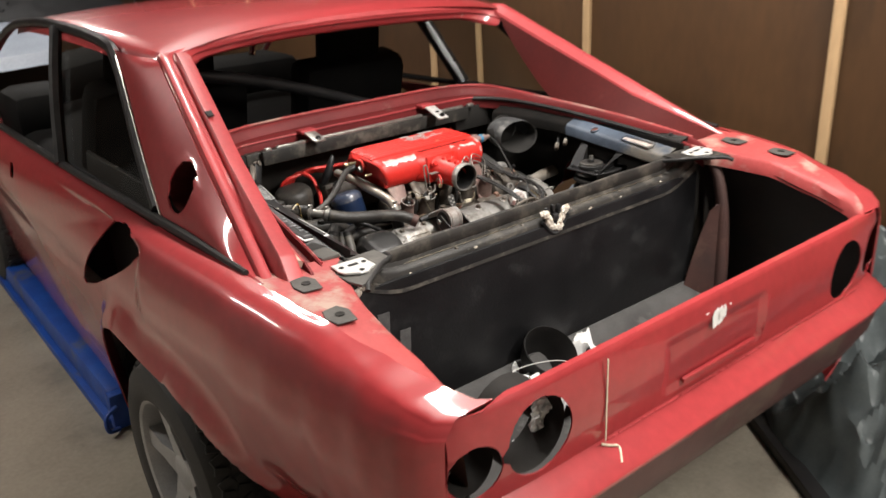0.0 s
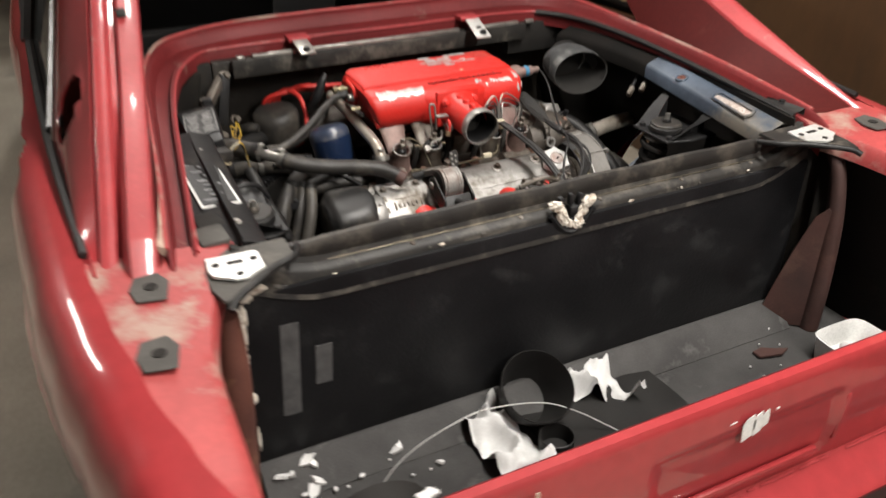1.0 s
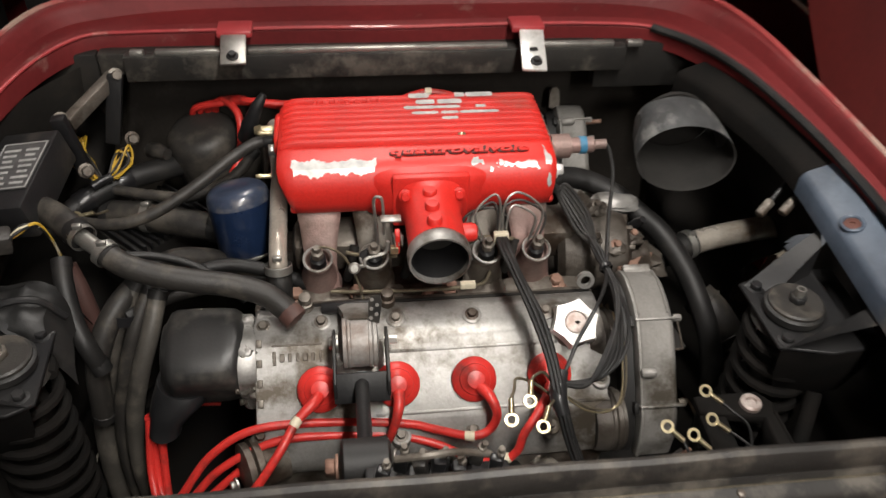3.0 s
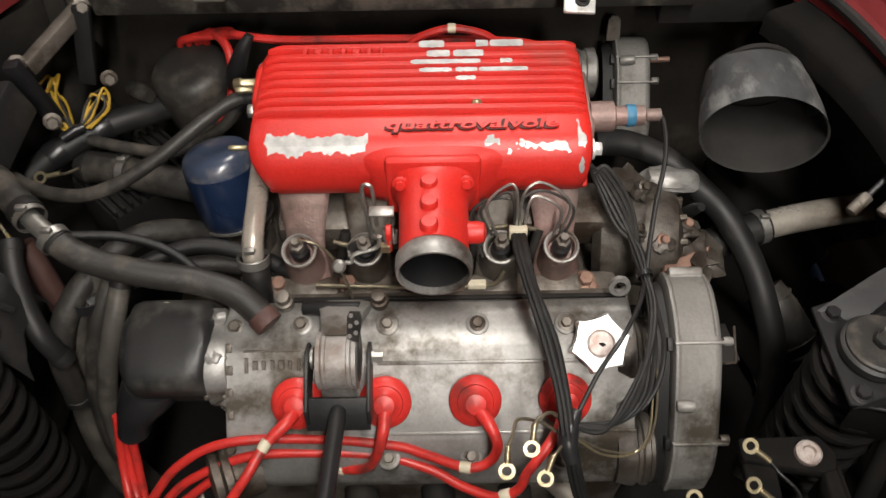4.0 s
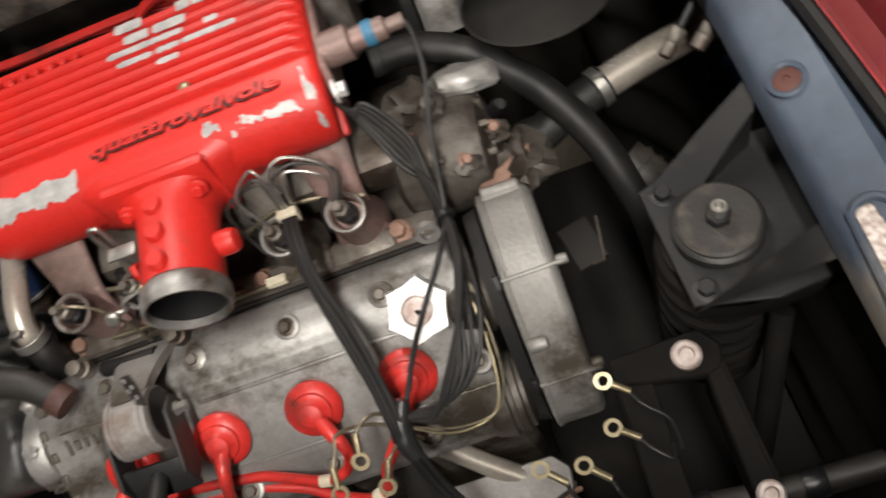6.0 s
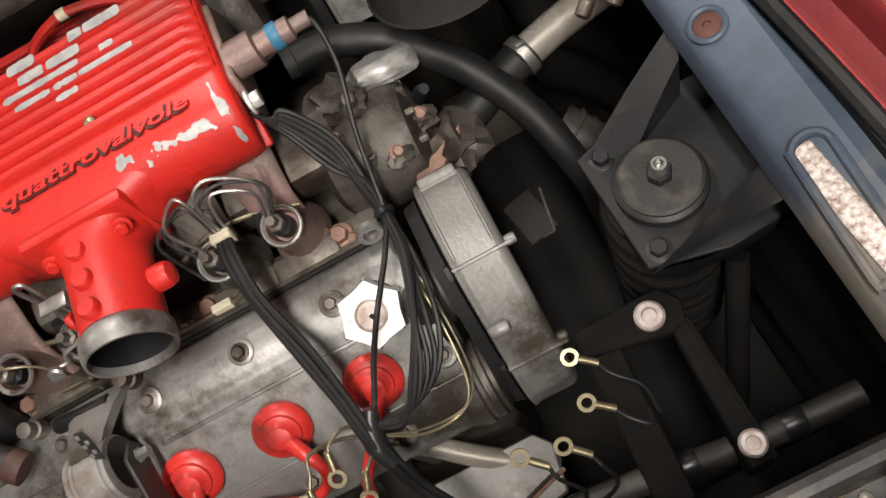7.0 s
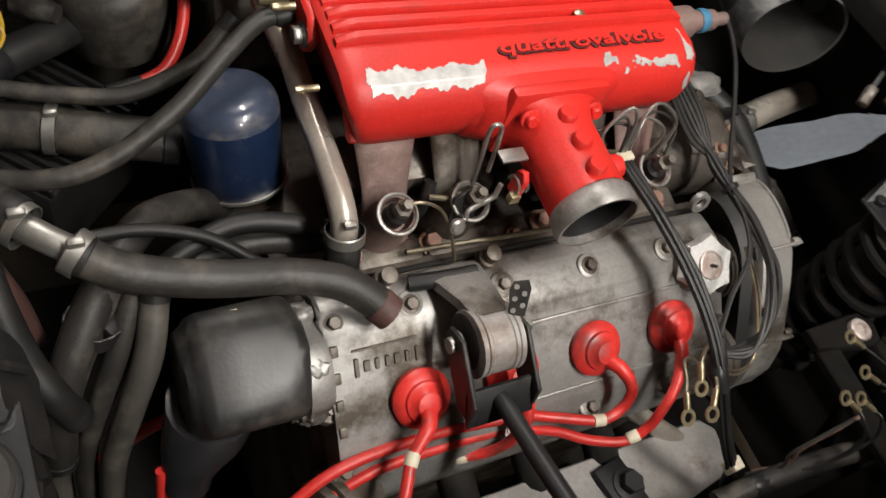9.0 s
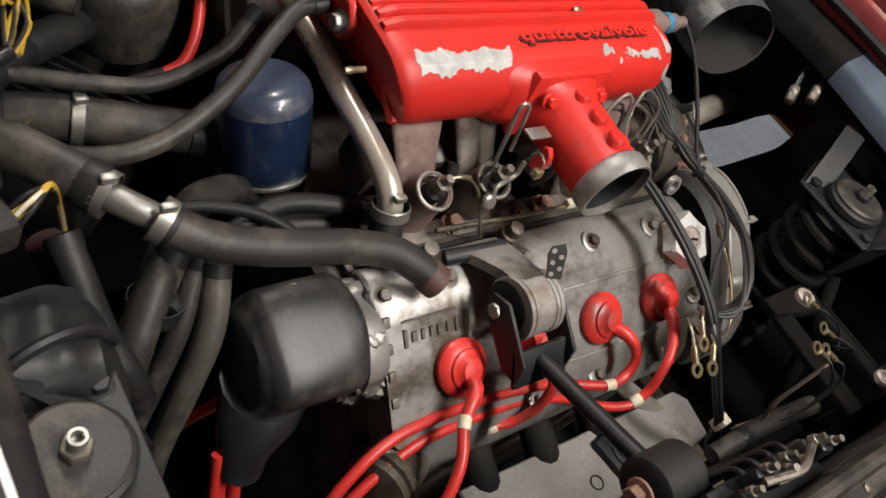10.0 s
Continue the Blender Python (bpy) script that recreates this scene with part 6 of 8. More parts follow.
part("lifting_eye", lathe([(0.012, -0.003), (0.012, 0.003), (0.007, 0.003), (0.007, -0.003), (0.012, -0.003)], (0.196, 0.408, 0.775), (0, -1, 0.3), 18, cap=False), ALLOY, engine, "alloy lifting eye")
part("fuel_line", tube([(-0.140, 0.424, 0.764), (-0.08, 0.424, 0.760), (-0.01, 0.420, 0.762), (0.055, 0.418, 0.768), (0.070, 0.424, 0.785)], 0.0026, 8), WIRE_BARE, engine, "thin tarnished fuel line")
part("line_tag", box((0.040, 0.4185, 0.768), (0.020, 0.008, 0.009), 0.001), LABEL, engine)

# spark plug boots and leads
boots = [(-0.157, 0.307), (-0.062, 0.307), (0.035, 0.307), (0.132, 0.307)]
ignition = []
for x, y in boots:
    z = face_z(y) + 0.003
    b = part("spark_plug_boot", lathe([(0.026, -0.008), (0.028, 0.002), (0.0285, 0.005), (0.026, 0.009), (0.020, 0.012), (0.019, 0.015), (0.013, 0.018), (0.011, 0.022), (0.002, 0.024)], (x, y, z), FACE_N, 28), RED_WIRE, engine, "red rubber spark plug boot")
    ignition.append(b)
LEADS = [
    [(-0.157, 0.297, 0.712), (-0.164, 0.276, 0.722), (-0.186, 0.255, 0.713), (-0.206, 0.222, 0.700), (-0.240, 0.195, 0.665), (-0.290, 0.190, 0.615), (-0.340, 0.212, 0.570), (-0.366, 0.262, 0.560), (-0.374, 0.300, 0.600), (-0.370, 0.320, 0.652)],
    [(-0.062, 0.297, 0.712), (-0.062, 0.274, 0.716), (-0.068, 0.256, 0.698), (-0.082, 0.252, 0.664), (-0.116, 0.259, 0.645), (-0.183, 0.272, 0.648), (-0.247, 0.262, 0.632), (-0.310, 0.240, 0.588), (-0.348, 0.242, 0.552), (-0.362, 0.275, 0.562), (-0.362, 0.318, 0.650)],
    [(0.035, 0.297, 0.712), (0.048, 0.275, 0.716), (0.057, 0.256, 0.702), (0.047, 0.246, 0.684), (0.023, 0.244, 0.677), (-0.020, 0.261, 0.674), (-0.053, 0.271, 0.675), (-0.139, 0.279, 0.678), (-0.236, 0.274, 0.682), (-0.293, 0.257, 0.658), (-0.335, 0.235, 0.608), (-0.366, 0.250, 0.570), (-0.380, 0.290, 0.590), (-0.376, 0.324, 0.654)],
    [(0.132, 0.297, 0.712), (0.124, 0.272, 0.714), (0.103, 0.245, 0.706), (0.087, 0.231, 0.690), (0.079, 0.224, 0.666), (0.057, 0.222, 0.649), (0.020, 0.236, 0.646), (-0.015, 0.254, 0.651), (-0.070, 0.267, 0.660), (-0.139, 0.269, 0.665), (-0.215, 0.265, 0.666), (-0.285, 0.248, 0.640), (-0.333, 0.230, 0.590), (-0.360, 0.250, 0.558), (-0.372, 0.290, 0.575), (-0.366, 0.326, 0.652)],
]
for b, pts in zip(ignition, LEADS):
    part("ignition_lead", tube(pts, [0.0085, 0.0072, 0.0056] + [0.0054] * (len(pts) - 3), 10), RED_WIRE, b, "red ignition lead")
for c, ax in (((-0.186, 0.255, 0.713), (-0.4, -0.6, -0.25)), ((-0.116, 0.259, 0.645), (-1, 0.15, 0.0)), ((0.023, 0.244, 0.677), (-1, 0.2, -0.1)), ((0.066, 0.222, 0.655), (-0.9, 0, -0.6))):
    part("marker_sleeve", lathe([(0.0062, -0.006), (0.0064, -0.005), (0.0064, 0.005), (0.0062, 0.006)], c, ax, 12), LABEL, engine, "cream cylinder marker")

# distributor at the front bank
def cap_form(o):
    """A round-cornered, slightly squared cap along -x."""
    rows = []
    for r, h, e in [(0.046, -0.006, 2.0), (0.053, 0.0, 2.2), (0.0540, 0.006, 2.8), (0.0535, 0.020, 3.6), (0.0530, 0.050, 4.2), (0.0525, 0.076, 4.2), (0.0505, 0.083, 3.8), (0.0460, 0.087, 3.2), (0.0440, 0.090, 2.6), (0.0420, 0.0935, 2.3), (0.036, 0.0955, 2.1), (0.015, 0.097, 2.0)]:
        ring = []
        for i in range(44):
            a = 2 * math.pi * i / 44 + 0.35
            ca, sa = math.cos(a), math.sin(a)
            k = r / (abs(math.cos(a - 0.35)) ** e + abs(math.sin(a - 0.35)) ** e) ** (1 / e)
            ring.append((o[0] - h, o[1] + k * ca, o[2] + k * sa))
        rows.append(ring)
    return loft(rows, closed=True, cap=True)



dist = part("distributor_cap", cap_form((-0.256, 0.3734, 0.711)), CAP, engine, "scuffed black distributor cap")
part("lead_boot", loft([[Vector((-0.335 + dx, 0.360 + dy, z)) + Vector((w * math.cos(a), w * math.sin(a), 0)) for a in [2 * math.pi * i / 18 for i in range(18)]] for dx, dy, z, w in [(0.01, 0.0, 0.690, 0.040), (0.0, -0.016, 0.676, 0.036), (-0.012, -0.028, 0.662, 0.028), (-0.020, -0.040, 0.648, 0.021), (-0.022, -0.046, 0.640, 0.020)]], closed=True, cap=True), PLASTIC, dist, "black rubber lead boot")
part("white_speck", box((-0.303, 0.400, 0.7665), (0.006, 0.004, 0.002), 0.0005), LABEL, dist)

# rear distributor with its leads
rear = part("rear_distributor", lathe([(0.044, -0.055), (0.052, -0.048), (0.055, 0.012), (0.053, 0.028), (0.046, 0.037), (0.036, 0.041), (0.010, 0.042)], (-0.330, 0.757, 0.780), (-0.10, -0.10, 0.95), 34), RUBBER_GREY, engine, "dusty black rear distributor cap")
for k in range(4):
    part("ignition_lead", tube([(-0.350 + 0.012 * k, 0.800, 0.795), (-0.344 + 0.012 * k, 0.785, 0.832 + 0.003 * k), (-0.310 + 0.012 * k, 0.775, 0.846 + 0.003 * k), (-0.255, 0.770 - 0.005 * k, 0.850 + 0.004 * k), (-0.190, 0.765 - 0.005 * k, 0.842 + 0.005 * k), (-0.110 + 0.03 * k, 0.76, 0.848), (-0.050 + 0.06 * k, 0.76, 0.835), (-0.030 + 0.06 * k, 0.755, 0.79)], 0.0053, 8), RED_WIRE, rear, "red ignition lead")
part("ignition_lead", tube([(-0.325, 0.800, 0.812), (-0.300, 0.780, 0.850), (-0.275, 0.755, 0.842), (-0.270, 0.725, 0.815), (-0.278, 0.695, 0.785), (-0.298, 0.668, 0.768), (-0.325, 0.655, 0.763)], 0.0060, 10), RED_WIRE, rear, "red coil lead")
part("coil_lead_boot", tube([(-0.322, 0.656, 0.763), (-0.336, 0.652, 0.762), (-0.354, 0.648, 0.761)], [0.0075, 0.0085, 0.0085], 10), RUBBER, rear)
part("lead_arch", tube([(-0.040, 0.735, 0.840), (-0.028, 0.74, 0.862), (0.018, 0.742, 0.876), (0.066, 0.74, 0.864), (0.085, 0.735, 0.84)], 0.0052, 8), RED_WIRE, rear, "red ignition lead")
part("marker_sleeve", lathe([(0.0062, -0.005), (0.0062, 0.005)], (0.018, 0.742, 0.876), (1, 0, 0), 12), LABEL, rear)
part("green_connector", tube([(-0.262, 0.70, 0.830), (-0.250, 0.690, 0.858), (-0.236, 0.690, 0.888), (-0.225, 0.695, 0.905)], [0.010, 0.012, 0.009, 0.005], 12), BLACK_STEEL, engine, "dark green sensor connector")

# oil filler cap
CAP_N = Vector((0, -0.52, 0.854)).normalized()
cx_, cy_, cz_ = frame_of(CAP_N)
cap = part("oil_cap", prism(ngon(6, 0.0345, 0.25, 0.0232), (0.167, 0.347, 0.754), cx_, cy_, 0.018, 0.0022), PLATED, engine, "bright lobed alloy oil filler cap")
part("centre", lathe([(0.0150, 0.0), (0.0150, 0.0025), (0.0135, 0.003), (0.0125, 0.0015), (0.002, 0.0018)], Vector((0.167, 0.347, 0.754)) + CAP_N * 0.018, CAP_N, 24), RUST_PALE, cap, "worn round centre disc")
part("slot", box(Vector((0.167, 0.347, 0.754)) + CAP_N * 0.0202, (0.004, 0.012, 0.0012), 0, (-31, 0, 25)), BAY, cap)
part("filler_neck", lathe([(0.028, -0.03), (0.026, 0.0)], (0.167, 0.347, 0.754), CAP_N, 24), ALLOY_DARK, cap)

# alternator and rough castings to the right of the vee
alt = part("alternator", lathe([(0.045, -0.06), (0.056, -0.05), (0.058, -0.02), (0.058, 0.02), (0.052, 0.036), (0.03, 0.045), (0.018, 0.05)], (0.243, 0.503, 0.744), (1, -0.15, 0.1), 28), CAST_BROWN, engine, "dirty alloy alternator")
for i in range(10):
    a = 2 * math.pi * i / 10
    part("fin", box((0.278, 0.505 + 0.040 * math.cos(a), 0.750 + 0.040 * math.sin(a)), (0.010, 0.014, 0.006), 0.001, (math.degrees(a), 0, 0)), ALLOY_DARK, alt)
part("bright_bracket", lump((0.274, 0.552, 0.792), (0.036, 0.019, 0.013), 4.2, 0.28, 1.5, 0.1), ALLOY, engine, "lumpy bright cast bracket")
for k, (x, y, z) in enumerate(((0.205, 0.500, 0.790), (0.226, 0.476, 0.784), (0.252, 0.462, 0.780), (0.236, 0.520, 0.806), (0.285, 0.490, 0.775))):
    part("casting_lug", lump((x, y, z), (0.014, 0.013, 0.010), 3.1 * k, 0.4, 1.6), CAST_BROWN, engine)
    part("bolt", bolt_head((x, y, z + 0.008), (0.2, -0.5, 0.8), 0.0055, 0.006), ALLOY_DARK if k % 2 else COPPER, engine)
part("rough_casting", lump((0.222, 0.540, 0.792), (0.030, 0.030, 0.016), 2.6, 0.6, 2.2, 0.3), CAST_BROWN, engine, "rough oily casting")
part("rough_casting", lump((0.300, 0.470, 0.742), (0.030, 0.034, 0.024), 7.6, 0.6, 1.9, 0.5), CAST_BROWN, engine, "rough oily casting")
part("sensor_stem", tube([(0.290, 0.515, 0.772), (0.296, 0.508, 0.788), (0.300, 0.500, 0.800)], [0.008, 0.007, 0.005], 10), BLACK_STEEL, engine, "dark sensor stem")
part("alternator_plate", box((0.332, 0.402, 0.660), (0.034, 0.050, 0.008), 0.002, (8, -6, 10)), BAY, engine, "sooty bracket plate beside the belt cover")
for a, b in (((0.346, 0.376, 0.662), (0.354, 0.424, 0.667)), ((0.334, 0.376, 0.661), (0.346, 0.376, 0.662))):
    part("plate_edge", tube([a, ((a[0] + b[0]) / 2, (a[1] + b[1]) / 2, (a[2] + b[2]) / 2 + 0.001), b], 0.0016, 6), ALLOY_DARK, engine, "worn plate edge")
part("strap_bracket", prism([(0, 0), (0.075, 0.012), (0.080, 0.022), (0.01, 0.03)], (0.245, 0.415, 0.750), (1, 0.6, 0), (0, 1, 0.25), 0.006, 0.002), COPPER, engine, "rusty adjuster strap")
for k in range(3):
    part("exhaust_primary", tube([(-0.10 + 0.09 * k, 0.275, 0.58), (-0.09 + 0.09 * k, 0.225, 0.54), (-0.07 + 0.09 * k, 0.21, 0.46), (-0.04 + 0.09 * k, 0.25, 0.36)], 0.020, 12), BAY, engine, "dark exhaust primary pipe")
part("steel_tube", tube([(0.120, 0.270, 0.590), (0.170, 0.235, 0.560), (0.235, 0.195, 0.530)], 0.012, 12), NICKEL, engine, "brown steel heat tube")

# ---- oil filter, pipes and hoses ----
oil = thing("oil_filter", (-0.252, 0.553, 0.720), "dark blue spin-on oil filter with a domed top", "oil filter")
AX = Vector((-0.135, 0.262, 1)).normalized()
FILTER = Vector((-0.252, 0.553, 0.720)) + AX * 0.014
part("canister", lathe([(0.042, 0.0), (0.0442, 0.003), (0.0442, 0.076)], FILTER, AX, 40, cap=False), BLUE, oil)
part("dome", lathe([(0.0442, 0.076), (0.0436, 0.083), (0.0415, 0.0895), (0.0375, 0.0945), (0.031, 0.0980), (0.018, 0.1000), (0.002, 0.1005)], FILTER, AX, 40), BLUE_DUSTY, oil, "dusty blue domed end")
part("seam", lathe([(0.0442, 0), (0.0457, 0.001), (0.0457, 0.004), (0.0442, 0.005)], FILTER, AX, 40), STEEL, oil, "thin steel seam")
part("mount", lathe([(0.036, -0.05), (0.040, 0.0)], (-0.252, 0.553, 0.720), AX, 24), ALLOY_DARK, oil)


def hose(pts, r, material, label, name="hose", clamps=(), category="hose", hollow=0.0):
    h = thing(name, pts[0], label, category)
    part("hose_wall" if material in (RUBBER, RUBBER_GREY, LIGHTENED_HOSE) else "pipe_wall", tube(pts, r, 14, 8, hollow=hollow), material, h)
    if material in (RUBBER, RUBBER_GREY, LIGHTENED_HOSE) and not isinstance(r, list) and r > 0.007:
        a, b = Vector(pts[-2]), Vector(pts[-1])
        d = (b - a).normalized()
        part("cuff", lathe([(r * 0.99, -0.016), (r * 1.07, -0.014), (r * 1.07, 0.0), (r * 0.8, 0.001)], b, d, 16), DARK_PRIMER if "lying over" in label else RUBBER, h, "worn hose end")
        a, b = Vector(pts[1]), Vector(pts[0])
        part("cuff", lathe([(r * 0.99, -0.012), (r * 1.06, -0.011), (r * 1.06, 0.0), (r * 0.8, 0.001)], b, (b - a).normalized(), 16), RUBBER, h)
    for c, ax, rr in clamps:
        cl = part("hose_clamp", lathe([(rr, -0.006), (rr + 0.0012, -0.005), (rr + 0.0012, 0.005), (rr, 0.005)], c, ax, 24, cap=False), STEEL, h, "worn steel hose clamp")
        x, y, z = frame_of(ax)
        part("clamp_screw", box(Vector(c) + Vector((0, -0.004, rr + 0.003)), (0.012, 0.007, 0.007), 0.002), STEEL, cl)
    return h


hose([(-0.452, 0.472, 0.846), (-0.428, 0.449, 0.843), (-0.402, 0.430, 0.836)], 0.0105, STEEL, "short bare steel coolant pipe between two hoses", "coolant_pipe", [((-0.441, 0.461, 0.845), (0.6, -0.6, -0.10), 0.0165), ((-0.409, 0.434, 0.839), (0.6, -0.5, -0.2), 0.0165)], "pipe")
hose([(-0.412, 0.436, 0.840), (-0.385, 0.420, 0.830), (-0.350, 0.411, 0.821), (-0.310, 0.405, 0.814), (-0.262, 0.401, 0.806), (-0.222, 0.391, 0.798), (-0.198, 0.376, 0.788), (-0.182, 0.362, 0.778)], 0.0150, RUBBER_GREY, "grey dusty coolant hose lying over the valve cover", "coolant_hose", hollow=0.6)
hose([(-0.56, 0.56, 0.825), (-0.50, 0.520, 0.845), (-0.466, 0.487, 0.848), (-0.442, 0.463, 0.845)], 0.0175, RUBBER_GREY, "thick grey coolant hose from the bay side", "coolant_hose")
hose([(-0.56, 0.60, 0.800), (-0.48, 0.540, 0.812), (-0.420, 0.515, 0.820), (-0.370, 0.520, 0.830), (-0.315, 0.545, 0.852), (-0.270, 0.580, 0.870), (-0.235, 0.605, 0.880), (-0.207, 0.608, 0.884)], 0.0082, RUBBER_GREY, "grey breather hose running up to the plenum", "breather_hose")
hose([(-0.214, 0.70, 0.850), (-0.210, 0.640, 0.846), (-0.205, 0.590, 0.838), (-0.205, 0.545, 0.833), (-0.204, 0.495, 0.828), (-0.204, 0.458, 0.822), (-0.204, 0.438, 0.812), (-0.204, 0.430, 0.796)], 0.0118, NICKEL, "polished steel coolant pipe beside the plenum", "coolant_pipe", [((-0.204, 0.431, 0.803), (0, -0.3, -0.9), 0.0165)], "pipe")
hose([(-0.204, 0.440, 0.798), (-0.204, 0.425, 0.780), (-0.206, 0.415, 0.740), (-0.21, 0.42, 0.70)], 0.0160, RUBBER, "short black rubber coolant elbow below the steel pipe", "coolant_hose")
hose([(-0.47, 0.645, 0.740), (-0.42, 0.632, 0.745), (-0.37, 0.615, 0.745), (-0.30, 0.60, 0.74)], 0.0210, RUBBER_GREY, "thick dusty hose with a rusty clamp", "coolant_hose", [((-0.405, 0.627, 0.746), (1, -0.3, 0), 0.0225)])
hose([(-0.46, 0.660, 0.775), (-0.40, 0.640, 0.776), (-0.34, 0.630, 0.778), (-0.28, 0.64, 0.80), (-0.24, 0.66, 0.835)], 0.0078, RUBBER_GREY, "thin grey hose above the thick one", "breather_hose")
hose([(-0.42, 0.462, 0.812), (-0.36, 0.470, 0.800), (-0.31, 0.462, 0.785), (-0.27, 0.440, 0.765), (-0.25, 0.43, 0.75)], 0.0055, RUBBER, "thin black heater tube", "breather_hose")
hose([(-0.38, 0.430, 0.760), (-0.33, 0.462, 0.768), (-0.28, 0.478, 0.772), (-0.22, 0.470, 0.765), (-0.17, 0.450, 0.755)], 0.0095, RUBBER, "shiny black braided fuel hose", "fuel_hose")
hose([(-0.40, 0.415, 0.745), (-0.35, 0.455, 0.745), (-0.27, 0.475, 0.742), (-0.19, 0.465, 0.735)], 0.0110, RUBBER_GREY, "grey hose in the shade below", "fuel_hose")
hose([(-0.452, 0.375, 0.60), (-0.440, 0.385, 0.70), (-0.410, 0.425, 0.758), (-0.36, 0.49, 0.770), (-0.31, 0.520, 0.750), (-0.275, 0.535, 0.715)], 0.0150, RUBBER_GREY, "thick grey hose rising to the oil filter mount", "coolant_hose")
for k, (dx, r, mt) in enumerate(((0.0, 0.0150, LIGHTENED_HOSE), (0.026, 0.0095, RUBBER_GREY), (0.046, 0.0120, LIGHTENED_HOSE))):
    hose([(-0.385 + dx * 0.6, 0.452 - 0.01 * k, 0.775), (-0.416 + dx, 0.420 - 0.012 * k, 0.735), (-0.436 + dx, 0.405 - 0.015 * k, 0.680), (-0.456 + dx, 0.390 - 0.015 * k, 0.600), (-0.462 + dx, 0.370 - 0.012 * k, 0.500), (-0.46 + dx, 0.36, 0.36)], r, mt, "ribbed grey hose hanging down beside the engine" if k != 1 else "black tube hanging down beside the engine", "drop_hose")
hose([(-0.470, 0.452, 0.818), (-0.465, 0.425, 0.800), (-0.455, 0.395, 0.765), (-0.442, 0.375, 0.740), (-0.430, 0.37, 0.70)], 0.0120, RUBBER, "black sleeved wiring loom bent downwards", "wiring_loom", category="wiring")
hose([(0.190, 0.610, 0.800), (0.235, 0.612, 0.794), (0.283, 0.598, 0.778), (0.324, 0.565, 0.757), (0.352, 0.530, 0.742), (0.380, 0.487, 0.708), (0.398, 0.440, 0.668), (0.406, 0.404, 0.632), (0.406, 0.365, 0.575), (0.40, 0.33, 0.46)], 0.0165, RUBBER, "thick black coolant hose curving down past the belt cover", "coolant_hose")
hose([(0.282, 0.500, 0.690), (0.330, 0.522, 0.698), (0.370, 0.537, 0.704), (0.412, 0.549, 0.709)], 0.0205, RUBBER, "black rubber joint on the heater pipe", "coolant_hose", [((0.404, 0.547, 0.708), (1, 0.30, 0.12), 0.0215)])
hose([(0.402, 0.546, 0.708), (0.445, 0.556, 0.711), (0.505, 0.566, 0.714), (0.565, 0.575, 0.714)], 0.0185, NICKEL, "bright steel heater pipe running to the bay side", "coolant_pipe", category="pipe")

# ---- air duct ----
duct = thing("air_duct", (0.38, 0.62, 0.80), "large grey fibre air intake duct with an oval mouth", "air duct")
AXD = Vector((-0.12, -0.96, -0.03)).normalized()
rows, inner = [], []
base = Vector((0.361, 0.541, 0.871)) - AXD * 0.098
ux, uy = Vector((0.99, -0.12, 0.02)).normalized(), Vector((0.0, -0.03, 1.0)).normalized()
for t, w, h in [(0.0, 0.056, 0.044), (0.03, 0.062, 0.049), (0.07, 0.068, 0.050), (0.098, 0.070, 0.047)]:
    ring = []
    for i in range(40):
        a = 2 * math.pi * i / 40
        slant = -0.012 * math.sin(a) if t > 0.09 else 0
        ring.append(base + AXD * (t + slant) + ux * (w * math.cos(a)) + uy * (h * math.sin(a)))
    rows.append(ring)
part("duct_wall", loft(rows, closed=True), DUCT, duct)
mouth = rows[-1]
ctr = sum((Vector(p) for p in mouth), Vector()) / len(mouth)
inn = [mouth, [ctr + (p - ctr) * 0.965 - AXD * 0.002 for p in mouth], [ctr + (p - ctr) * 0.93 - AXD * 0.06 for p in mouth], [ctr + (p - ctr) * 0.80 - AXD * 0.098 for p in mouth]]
part("duct_lining", loft(inn, closed=True, cap=False), DUCT_IN, duct, "dark inner lining, its shade in the colour")
part("duct_end", lathe([(0.05, 0), (0.048, 0.004)], base, AXD, 24), BAY, duct)

